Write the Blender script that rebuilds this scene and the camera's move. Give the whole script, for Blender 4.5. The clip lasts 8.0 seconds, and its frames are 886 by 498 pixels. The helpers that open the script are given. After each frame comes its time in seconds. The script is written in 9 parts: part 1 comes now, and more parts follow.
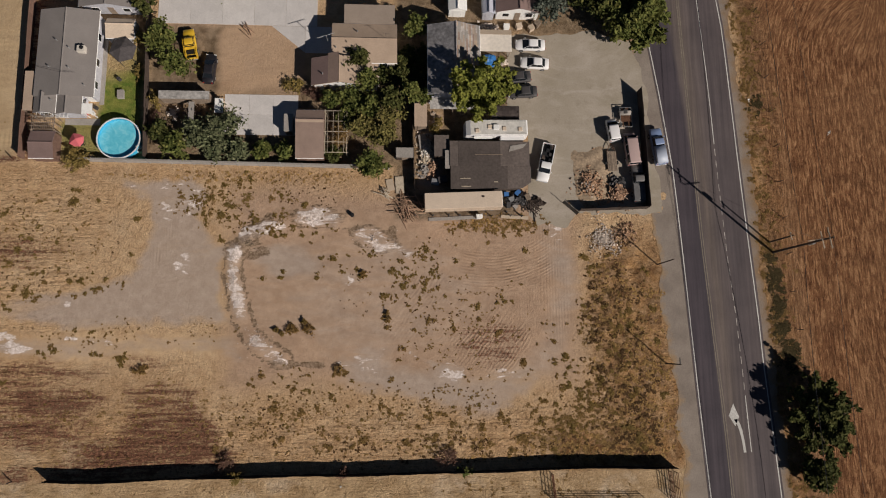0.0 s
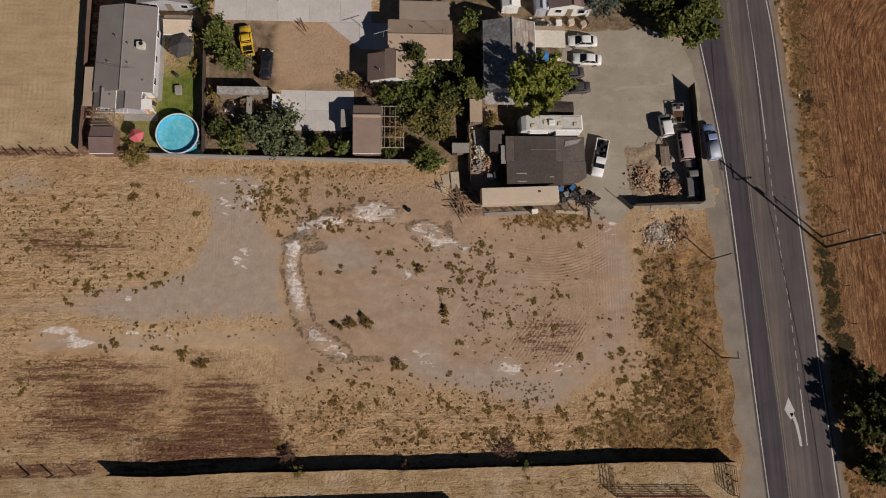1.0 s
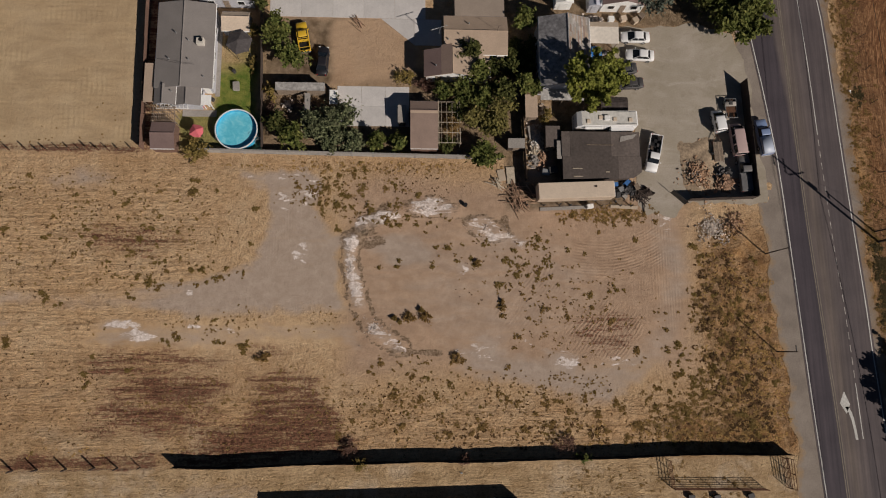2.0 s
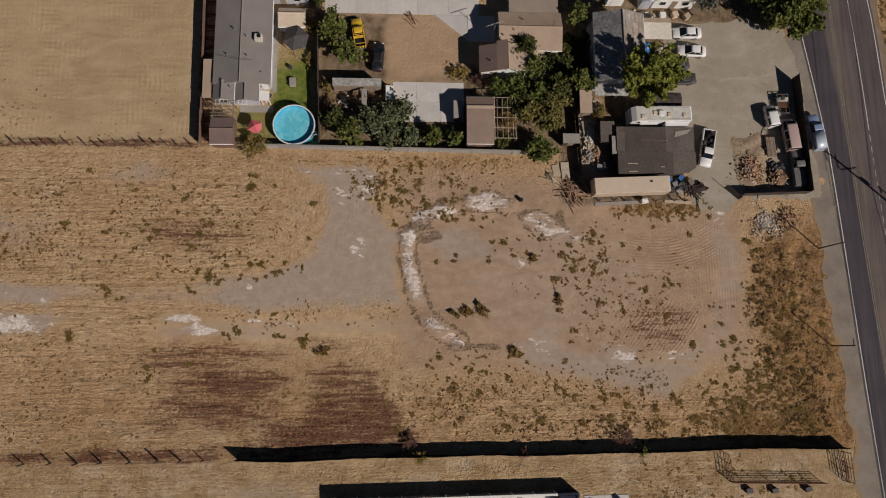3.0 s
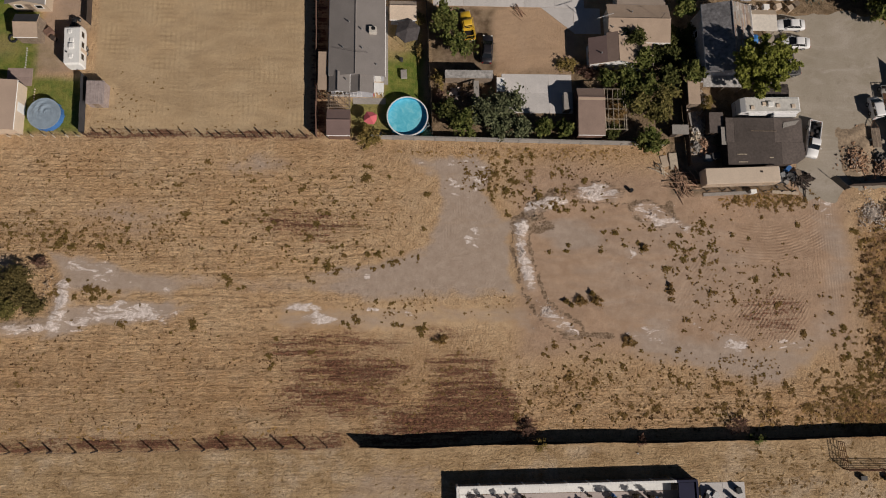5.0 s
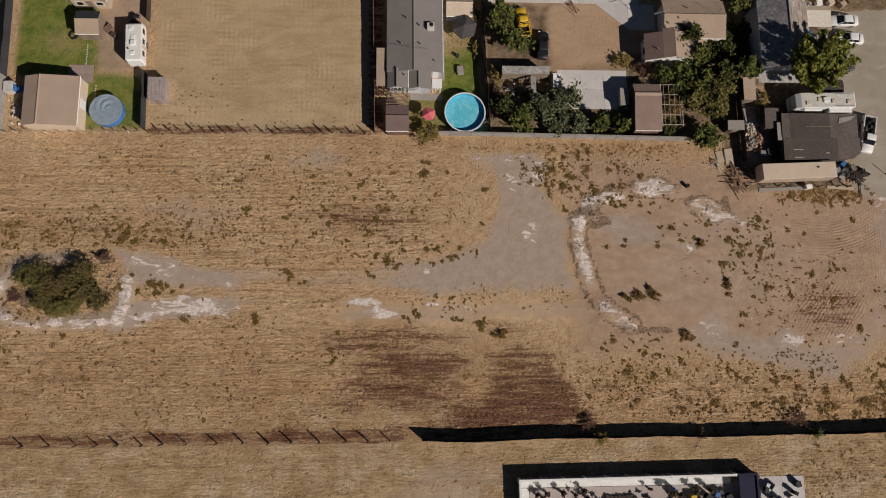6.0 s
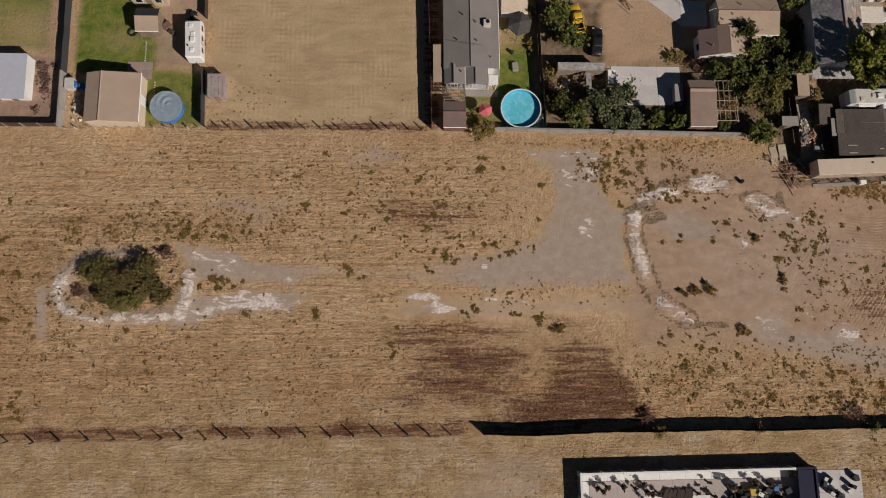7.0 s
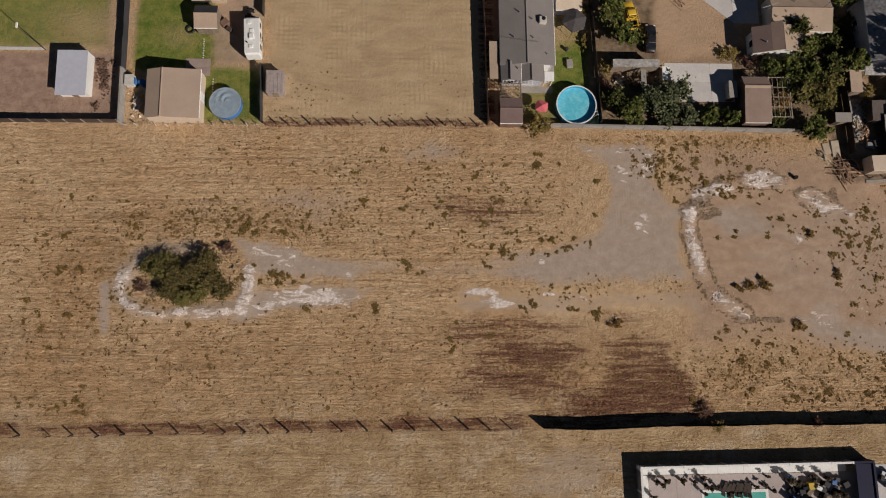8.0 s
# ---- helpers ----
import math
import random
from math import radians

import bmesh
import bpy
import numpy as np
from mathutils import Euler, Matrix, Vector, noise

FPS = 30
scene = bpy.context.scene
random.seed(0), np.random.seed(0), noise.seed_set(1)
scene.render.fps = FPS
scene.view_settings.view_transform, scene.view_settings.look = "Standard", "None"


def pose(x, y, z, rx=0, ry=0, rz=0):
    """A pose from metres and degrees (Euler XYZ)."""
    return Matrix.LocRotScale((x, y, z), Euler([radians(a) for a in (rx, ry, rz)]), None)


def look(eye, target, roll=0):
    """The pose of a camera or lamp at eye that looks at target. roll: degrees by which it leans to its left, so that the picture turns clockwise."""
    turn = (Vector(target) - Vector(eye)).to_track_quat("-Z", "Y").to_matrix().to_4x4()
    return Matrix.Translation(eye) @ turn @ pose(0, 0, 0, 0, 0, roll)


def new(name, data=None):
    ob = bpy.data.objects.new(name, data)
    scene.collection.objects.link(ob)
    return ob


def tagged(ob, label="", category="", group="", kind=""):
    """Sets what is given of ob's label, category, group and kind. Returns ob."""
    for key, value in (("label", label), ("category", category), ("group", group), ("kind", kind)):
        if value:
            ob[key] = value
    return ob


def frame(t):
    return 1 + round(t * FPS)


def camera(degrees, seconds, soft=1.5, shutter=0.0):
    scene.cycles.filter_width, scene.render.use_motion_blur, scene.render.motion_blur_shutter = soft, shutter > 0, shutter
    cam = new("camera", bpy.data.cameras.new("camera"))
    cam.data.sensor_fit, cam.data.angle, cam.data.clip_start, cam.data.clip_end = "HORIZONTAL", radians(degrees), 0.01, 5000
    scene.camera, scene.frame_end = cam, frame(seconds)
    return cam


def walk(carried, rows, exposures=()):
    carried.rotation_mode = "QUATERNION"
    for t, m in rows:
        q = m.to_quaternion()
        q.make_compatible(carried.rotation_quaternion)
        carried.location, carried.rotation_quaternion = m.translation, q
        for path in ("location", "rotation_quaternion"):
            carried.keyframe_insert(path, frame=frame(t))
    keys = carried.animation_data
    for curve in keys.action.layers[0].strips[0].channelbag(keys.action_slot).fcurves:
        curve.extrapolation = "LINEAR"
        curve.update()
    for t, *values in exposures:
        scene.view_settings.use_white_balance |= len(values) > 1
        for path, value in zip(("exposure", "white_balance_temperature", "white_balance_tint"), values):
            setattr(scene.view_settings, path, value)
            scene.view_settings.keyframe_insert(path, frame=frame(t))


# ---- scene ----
# The drone: a level flight westwards at about 92 m, looking almost straight down.
cam = camera(70.5, 8.0, 1.05)
ROWS = [
    (0.0, -0.268, -27.004, 92.400, 8.775, -3.735, -0.570),
    (0.5, -4.417, -27.481, 92.261, 8.831, -3.704, -0.601),
    (1.0, -8.544, -27.947, 92.189, 8.885, -3.651, -0.588),
    (1.5, -12.664, -28.401, 92.133, 8.930, -3.593, -0.594),
    (3.0, -25.043, -29.774, 91.928, 9.045, -3.366, -0.611),
    (3.5, -28.908, -30.120, 91.862, 9.056, -3.273, -0.591),
    (4.0, -33.016, -30.455, 91.822, 9.018, -3.161, -0.597),
    (4.5, -37.163, -30.734, 91.841, 8.958, -3.075, -0.590),
    (6.0, -49.759, -31.605, 91.870, 8.819, -2.780, -0.570),
    (6.5, -53.864, -31.877, 91.935, 8.771, -2.665, -0.562),
    (7.0, -58.078, -32.206, 91.980, 8.756, -2.609, -0.568),
    (7.5, -62.368, -32.572, 92.024, 8.770, -2.593, -0.566),
    (8.0, -66.571, -32.923, 92.066, 8.776, -2.539, -0.553),
]
walk(cam, [(t, pose(x, y, z, a, b, c)) for t, x, y, z, a, b, c in ROWS], [(0.0, -0.30), (0.8, -0.35), (1.5, -0.41), (3.0, -0.47), (3.5, -0.47), (4.5, -0.42), (6.0, -0.385), (8.0, -0.405)])

# ---- daylight: a clear sky and a mid-height sun from the south-east ----
SUN_FROM = Vector((0.75, -0.66, 0.0)).normalized()
SUN_UP = radians(33.0)
world = bpy.data.worlds.new("sky")
scene.world = world
world.use_nodes = True
wn = world.node_tree
sky = wn.nodes.new("ShaderNodeTexSky")
sky.sky_type = "NISHITA"
sky.sun_disc = False
sky.air_density, sky.dust_density = 0.55, 0.2
sky.sun_elevation = SUN_UP
sky.sun_rotation = math.atan2(SUN_FROM.x, SUN_FROM.y)
wn.links.new(sky.outputs[0], wn.nodes["Background"].inputs[0])
wn.nodes["Background"].inputs[1].default_value = 0.028
sun = new("sun", bpy.data.lights.new("sun", "SUN"))
sun.data.energy = 5.0
sun.data.angle = radians(0.5)
sun.data.color = (1.0, 0.912, 0.828)
sun.matrix_world = look((60, -60, 60), Vector((60, -60, 60)) - SUN_FROM * math.cos(SUN_UP) - Vector((0, 0, math.sin(SUN_UP))))


# ---- materials ----
class Nodes:
    """A short way to write a node material."""

    def __init__(self, name):
        self.mat = bpy.data.materials.new(name)
        self.mat.use_nodes = True
        self.tree = self.mat.node_tree
        self.bsdf = self.tree.nodes["Principled BSDF"]
        self.coord = self.tree.nodes.new("ShaderNodeTexCoord")

    def node(self, kind, **values):
        n = self.tree.nodes.new("ShaderNode" + kind)
        for key, value in values.items():
            n.inputs[key.replace("_", " ")].default_value = value
        return n

    def link(self, a, b):
        self.tree.links.new(a, b)

    def place(self, space="Object", scale=(1, 1, 1), turn=0.0):
        m = self.node("Mapping", Scale=scale, Rotation=(0, 0, turn))
        self.link(self.coord.outputs[space], m.inputs["Vector"])
        return m.outputs[0]

    def noise(self, scale, detail=4.0, rough=0.6, vector=None, distortion=0.0):
        n = self.node("TexNoise", Scale=scale, Detail=detail, Roughness=rough, Distortion=distortion)
        self.link(vector or self.coord.outputs["Object"], n.inputs["Vector"])
        return n.outputs["Fac"]

    def ramp(self, fac, stops):
        n = self.node("ValToRGB")
        e = n.color_ramp.elements
        while len(e) < len(stops):
            e.new(0.5)
        for k, (p, c) in zip(e, stops):
            k.position = p
            k.color = (*c, 1) if len(c) == 3 else c
        self.link(fac, n.inputs["Fac"])
        return n.outputs["Color"]

    def level(self, fac, lo, hi, a=0.0, b=1.0):
        n = self.node("MapRange")
        for k, v in zip((1, 2, 3, 4), (lo, hi, a, b)):
            n.inputs[k].default_value = v
        self.link(fac, n.inputs[0])
        return n.outputs[0]

    def mix(self, fac, a, b, blend="MIX"):
        n = self.tree.nodes.new("ShaderNodeMix")
        n.data_type, n.blend_type = "RGBA", blend
        for s, v in ((n.inputs[0], fac), (n.inputs[6], a), (n.inputs[7], b)):
            if isinstance(v, (int, float)):
                s.default_value = v
            elif isinstance(v, tuple):
                s.default_value = (*v, 1)
            else:
                self.link(v, s)
        return n.outputs[2]

    def math(self, op, a, b=0.0):
        n = self.tree.nodes.new("ShaderNodeMath")
        n.operation = op
        for s, v in ((n.inputs[0], a), (n.inputs[1], b)):
            if isinstance(v, (int, float)):
                s.default_value = v
            else:
                self.link(v, s)
        return n.outputs[0]

    def attr(self, name):
        n = self.tree.nodes.new("ShaderNodeAttribute")
        n.attribute_name = name
        return n.outputs["Fac"]

    def rand(self):
        return self.tree.nodes.new("ShaderNodeObjectInfo").outputs["Random"]

    def island(self):
        return self.tree.nodes.new("ShaderNodeNewGeometry").outputs["Random Per Island"]

    def done(self, color, rough=0.85, metal=0.0, bump=None, strength=0.3, depth=0.05, spec=0.3):
        if isinstance(color, tuple):
            self.bsdf.inputs["Base Color"].default_value = (*color, 1)
        else:
            self.link(color, self.bsdf.inputs["Base Color"])
        if isinstance(rough, (int, float)):
            self.bsdf.inputs["Roughness"].default_value = rough
        else:
            self.link(rough, self.bsdf.inputs["Roughness"])
        self.bsdf.inputs["Metallic"].default_value = metal
        self.bsdf.inputs["Specular IOR Level"].default_value = spec
        if bump is not None:
            b = self.node("Bump", Strength=strength, Distance=depth)
            self.link(bump, b.inputs["Height"])
            self.link(b.outputs[0], self.bsdf.inputs["Normal"])
        return self.mat


def shade(c, k):
    return tuple(min(1.0, v * k) for v in c)


def plain(name, c, rough=0.8, metal=0.0, vary=0.25, grain=6.0, stain=0.6, spec=0.3, bump=0.2, islands=False):
    """A surface with grain and large faint stains; alike pieces differ a little."""
    n = Nodes(name)
    g = n.noise(grain, 5.0)
    s = n.noise(stain, 3.0)
    a = n.ramp(g, [(0.3, shade(c, 1 - vary)), (0.7, shade(c, 1 + vary))])
    k = n.level(s, 0.3, 0.7, 1 - vary * 0.8, 1 + vary * 0.4)
    r = n.level(n.island() if islands else n.rand(), 0, 1, 1 - vary * 0.5, 1 + vary * 0.5)
    both = n.math("MULTIPLY", k, r)
    rgb = n.node("CombineColor")
    for i in range(3):
        n.link(both, rgb.inputs[i])
    col = n.mix(1.0, a, rgb.outputs[0], "MULTIPLY")
    return n.done(col, rough, metal, g, bump, 0.02, spec)


def lined(name, c, gap, turn=0.0, depth=0.35, rough=0.8, metal=0.0, vary=0.15, soft=0.2, bump=0.5):
    """Rows across a surface: shingle courses, corrugated sheet, boards."""
    n = Nodes(name)
    v = n.place("Object", (1, 1, 1), turn)
    w = n.node("TexWave", Scale=1.0 / gap * 0.3142 * 1.0, Distortion=soft, Detail=2.0)
    w.wave_type, w.bands_direction = "BANDS", "X"
    n.link(v, w.inputs["Vector"])
    g = n.noise(4.0, 5.0)
    s = n.noise(0.5, 3.0)
    a = n.ramp(g, [(0.3, shade(c, 1 - vary)), (0.7, shade(c, 1 + vary))])
    k = n.level(n.math("MULTIPLY", n.level(w.outputs["Fac"], 0, 0.5, 1 - depth, 1.0), n.level(s, 0.3, 0.7, 0.85, 1.08)), 0, 1, 0, 1)
    rgb = n.node("CombineColor")
    for i in range(3):
        n.link(k, rgb.inputs[i])
    return n.done(n.mix(1.0, a, rgb.outputs[0], "MULTIPLY"), rough, metal, w.outputs["Fac"], bump, 0.03)


def leafy(name, c, warm, thin=0.0):
    """Leaves; thin ones let light through."""
    n = Nodes(name)
    r = n.island()
    s = n.noise(0.5, 3.0)
    a = n.ramp(r, [(0.0, shade(c, 0.55)), (0.45, c), (0.8, shade(c, 1.35)), (1.0, warm)])
    col = n.mix(n.level(s, 0.35, 0.7), a, n.mix(0.5, a, warm))
    m = n.done(col, 0.75, 0.0, spec=0.06)
    if thin:
        t = n.node("BsdfTranslucent")
        n.link(col, t.inputs["Color"])
        k = n.node("MixShader", Fac=thin)
        n.link(n.bsdf.outputs[0], k.inputs[1])
        n.link(t.outputs[0], k.inputs[2])
        n.link(k.outputs[0], n.tree.nodes["Material Output"].inputs["Surface"])
    return m


def paint(name, c, rough=0.3, dust=0.25, coat=0.4):
    """Car paint under dust."""
    n = Nodes(name)
    d = n.noise(1.3, 4.0)
    col = n.mix(n.level(d, 0.4, 0.75, 0.05, dust), c, (0.36, 0.29, 0.22))
    m = n.done(col, n.level(d, 0.3, 0.7, rough, rough + 0.25), 0.0, spec=0.5)
    n.bsdf.inputs["Coat Weight"].default_value = coat
    return m


M_CONC = plain("concrete", (0.61, 0.575, 0.55), 0.9, vary=0.14, grain=9, stain=0.35)
M_CONC_OLD = plain("old_concrete", (0.34, 0.31, 0.28), 0.9, vary=0.2, grain=7, stain=0.4)
M_BLOCK = plain("block_wall", (0.33, 0.31, 0.29), 0.92, vary=0.2, grain=5, stain=0.5)
M_STUCCO = plain("stucco", (0.62, 0.57, 0.50), 0.9, vary=0.1, grain=14)
M_STUCCO_TAN = plain("tan_stucco", (0.50, 0.40, 0.30), 0.9, vary=0.12, grain=14)
M_SIDING = lined("pale_siding", (0.52, 0.52, 0.56), 0.2, 0, 0.2)
M_WHITE = plain("white_paint", (0.83, 0.82, 0.79), 0.6, vary=0.08, grain=5)
M_CREAM = plain("cream_paint", (0.64, 0.52, 0.405), 0.6, vary=0.1, grain=5)
M_SHINGLE_GREY = plain("grey_shingle", (0.25, 0.225, 0.21), 0.92, vary=0.14, grain=9, stain=0.3)
M_SHINGLE_TAN = plain("tan_shingle", (0.45, 0.34, 0.255), 0.92, vary=0.16, grain=9, stain=0.35)
M_SHINGLE_SAND = plain("sandy_shingle", (0.46, 0.345, 0.27), 0.92, vary=0.1, grain=9, stain=0.35)
M_SHINGLE_BROWN = plain("brown_shingle", (0.295, 0.212, 0.172), 0.92, vary=0.18, grain=9, stain=0.4)
M_SHINGLE_TAUPE = plain("taupe_shingle", (0.36, 0.29, 0.235), 0.92, vary=0.14, grain=9, stain=0.4)
M_SHINGLE_MAUVE = plain("mauve_shingle", (0.225, 0.155, 0.14), 0.92, vary=0.15, grain=9, stain=0.4)
M_TAR = plain("tar_paper", (0.096, 0.077, 0.068), 0.8, vary=0.22, grain=3, stain=0.35)
M_ROOF_BLUE = plain("bleached_blue_grey_roofing", (0.235, 0.226, 0.23), 0.85, vary=0.4, grain=2.2, stain=0.8)
M_TAR_PATCH = plain("faded_tar_paper", (0.14, 0.113, 0.10), 0.85, vary=0.22, grain=3, stain=0.4)
M_WOOD = plain("weathered_wood", (0.26, 0.20, 0.15), 0.9, vary=0.3, grain=6, stain=1.5)
M_WOOD_RED = plain("red_brown_wood", (0.20, 0.12, 0.09), 0.9, vary=0.25, grain=6, stain=1.2)
M_WOOD_DARK = plain("dark_wood", (0.075, 0.055, 0.045), 0.9, vary=0.3, grain=6, stain=1.5)
M_WOOD_PALE = plain("pale_timber", (0.50, 0.42, 0.32), 0.85, vary=0.22, grain=6, stain=1.5)
M_POLE = plain("pole_timber", (0.085, 0.062, 0.05), 0.9, vary=0.3, grain=5)
M_FABRIC = plain("black_screen_fabric", (0.012, 0.012, 0.014), 0.95, vary=0.3, grain=3, stain=0.6)
M_METAL = plain("galvanised_steel", (0.42, 0.42, 0.42), 0.5, 0.6, vary=0.15)
M_METAL_DARK = plain("dark_steel", (0.09, 0.085, 0.085), 0.6, 0.4, vary=0.3)
M_RUST = plain("rusty_steel", (0.17, 0.085, 0.05), 0.85, 0.2, vary=0.4, grain=8, stain=2)
M_SHED_TIN = plain("dull_tin", (0.40, 0.33, 0.31), 0.6, 0.1, vary=0.2, grain=3)
M_DIRTY_WHITE = plain("dirty_white_roof", (0.60, 0.575, 0.53), 0.7, vary=0.14, grain=2, stain=0.7)
M_DIRTY_GREY = plain("grimy_grey_roofing", (0.36, 0.34, 0.32), 0.8, vary=0.35, grain=2.5, stain=1.1)
M_PALE_ROOF = plain("pale_cream_roofing", (0.74, 0.67, 0.58), 0.7, vary=0.1, grain=2, stain=0.6)
M_ROOF_METAL = plain("pale_metal_roof", (0.52, 0.53, 0.60), 0.5, 0.0, vary=0.05, grain=2)
M_RUBBER = plain("rubber", (0.022, 0.022, 0.023), 0.85, vary=0.3)
M_BLACK = plain("black_plastic", (0.02, 0.02, 0.022), 0.5, vary=0.2)
M_BLUE = plain("blue_plastic", (0.06, 0.17, 0.42), 0.5, vary=0.15)
M_BLUE_TARP = plain("blue_tarpaulin", (0.035, 0.16, 0.42), 0.45, vary=0.25, grain=3)
M_RED = plain("coral_cloth", (0.66, 0.15, 0.17), 0.8, vary=0.12)
M_YELLOW = plain("yellow_plastic", (0.62, 0.42, 0.05), 0.5, vary=0.1)
M_BRICK_DUST = plain("broken_brick", (0.43, 0.27, 0.17), 0.95, vary=0.35, grain=4, islands=True)
M_RUBBLE = plain("rubble", (0.62, 0.53, 0.45), 0.95, vary=0.4, grain=4, islands=True)
M_RUBBLE_DARK = plain("dark_rubble", (0.18, 0.13, 0.10), 0.95, vary=0.45, grain=4, islands=True)
M_BRANCH = plain("dead_wood", (0.40, 0.255, 0.17), 0.95, vary=0.35, grain=4, islands=True)
M_BARK = plain("bark", (0.12, 0.09, 0.065), 0.95, vary=0.3, grain=8)
M_LINE_W = plain("white_road_paint", (0.62, 0.60, 0.56), 0.8, vary=0.2, grain=3, stain=0.3)
M_LINE_Y = plain("yellow_road_paint", (0.225, 0.19, 0.15), 0.8, vary=0.3, grain=3, stain=0.3)
M_GLASS = plain("dark_glass", (0.015, 0.018, 0.022), 0.08, vary=0.1, spec=0.6, bump=0.0)
M_LAMP = plain("lamp_glass", (0.75, 0.74, 0.70), 0.2, vary=0.05)
M_TAIL = plain("tail_lamp_glass", (0.35, 0.02, 0.02), 0.25, vary=0.05)
M_LINER = plain("pool_liner", (0.06, 0.42, 0.66), 0.4, vary=0.06, grain=1.5, stain=0.4)
M_COVER = plain("grey_pool_cover", (0.30, 0.37, 0.44), 0.55, vary=0.12, grain=1.5)
M_WEED_DRY = leafy("dry_weed", (0.29, 0.185, 0.078), (0.42, 0.285, 0.125), 0.4)
M_WEED = leafy("green_weed", (0.235, 0.160, 0.054), (0.36, 0.25, 0.098), 0.45)
M_WEED_BROWN = leafy("brown_weed", (0.25, 0.158, 0.060), (0.37, 0.24, 0.095), 0.4)
M_THICKET = leafy("thicket_leaf", (0.105, 0.086, 0.034), (0.235, 0.175, 0.068), 0.1)
M_PAD = plain("pinkish_concrete", (0.36, 0.27, 0.235), 0.92, vary=0.14, grain=6, stain=0.5)
M_NAVY = plain("navy_painted_wall", (0.018, 0.019, 0.05), 0.8, vary=0.15)
M_WEED_DEAD = leafy("withered_weed", (0.10, 0.058, 0.028), (0.19, 0.115, 0.055), 0.2)
M_DECK_LEAF = leafy("dark_potted_leaf", (0.05, 0.04, 0.025), (0.11, 0.075, 0.045))
M_DECK = plain("pinkish_deck_concrete", (0.50, 0.425, 0.395), 0.9, vary=0.12, grain=6, stain=0.5)
M_DITCH = leafy("ditch_weed", (0.075, 0.06, 0.028), (0.14, 0.10, 0.05), 0.3)
M_SLATE = plain("dark_slate_paint", (0.05, 0.05, 0.056), 0.8, vary=0.2)
M_WORN = plain("worn_white_paint", (0.40, 0.36, 0.33), 0.85, vary=0.35, grain=2, stain=0.8)
M_LEAF = leafy("leaf", (0.10, 0.122, 0.034), (0.25, 0.235, 0.072), 0.2)
M_LEAF_BRIGHT = leafy("bright_leaf", (0.185, 0.205, 0.042), (0.38, 0.37, 0.09), 0.25)
M_LEAF_GREY = leafy("grey_green_leaf", (0.095, 0.11, 0.055), (0.24, 0.24, 0.135), 0.15)
M_LEAF_DARK = leafy("dark_leaf", (0.055, 0.064, 0.02), (0.125, 0.115, 0.036))
M_LEAF_OLIVE = leafy("olive_leaf", (0.155, 0.14, 0.045), (0.28, 0.225, 0.085), 0.2)
M_LEAF_BLUE = leafy("blue_leaf", (0.085, 0.10, 0.075), (0.16, 0.17, 0.14))
M_LEAF_DRY = leafy("drying_leaf", (0.19, 0.14, 0.045), (0.30, 0.21, 0.07))
M_TWIG = leafy("dead_twig", (0.20, 0.115, 0.085), (0.30, 0.19, 0.14), 0.4)


def make_water():
    n = Nodes("pool_water")
    s = n.noise(0.9, 4.0, distortion=1.2)
    col = n.ramp(s, [(0.3, (0.10, 0.52, 0.68)), (0.55, (0.17, 0.62, 0.76)), (0.75, (0.30, 0.72, 0.82))])
    return n.done(col, 0.12, 0.0, n.noise(2.5, 3.0), 0.06, 0.03, 0.5)


def make_asphalt():
    """Worn asphalt: u runs across the road, v along it. The west lane is the newer, darker mat."""
    n = Nodes("asphalt")
    uv = n.tree.nodes.new("ShaderNodeSeparateXYZ")
    n.link(n.coord.outputs["UV"], uv.inputs[0])
    u = uv.outputs[0]
    long = n.noise(1.0, 4.0, 0.6, n.place("Object", (1.6, 0.05, 1)))
    fine = n.noise(12.0, 4.0)
    big = n.noise(0.25, 4.0)
    wob = n.math("ADD", u, n.level(n.noise(0.12, 2.0), 0, 1, -0.012, 0.012))
    base = n.ramp(wob, [(0.0, (0.135, 0.112, 0.108)), (0.02, (0.072, 0.06, 0.071)), (0.30, (0.07, 0.059, 0.07)), (0.345, (0.122, 0.101, 0.098)), (0.44, (0.152, 0.124, 0.11)), (0.55, (0.128, 0.106, 0.103)), (0.72, (0.10, 0.084, 0.088)), (0.98, (0.112, 0.093, 0.095))])
    col = n.mix(1.0, base, n.ramp(long, [(0.25, (0.66, 0.66, 0.68)), (0.75, (1.32, 1.29, 1.26))]), "MULTIPLY")
    col = n.mix(0.7, col, n.ramp(fine, [(0.3, (0.82, 0.82, 0.82)), (0.7, (1.14, 1.14, 1.14))]), "MULTIPLY")
    col = n.mix(0.7, col, n.ramp(big, [(0.3, (0.85, 0.84, 0.84)), (0.7, (1.15, 1.13, 1.1))]), "MULTIPLY")
    return n.done(col, 0.85, 0.0, fine, 0.2, 0.01)


M_WATER, M_ASPHALT = make_water(), make_asphalt()


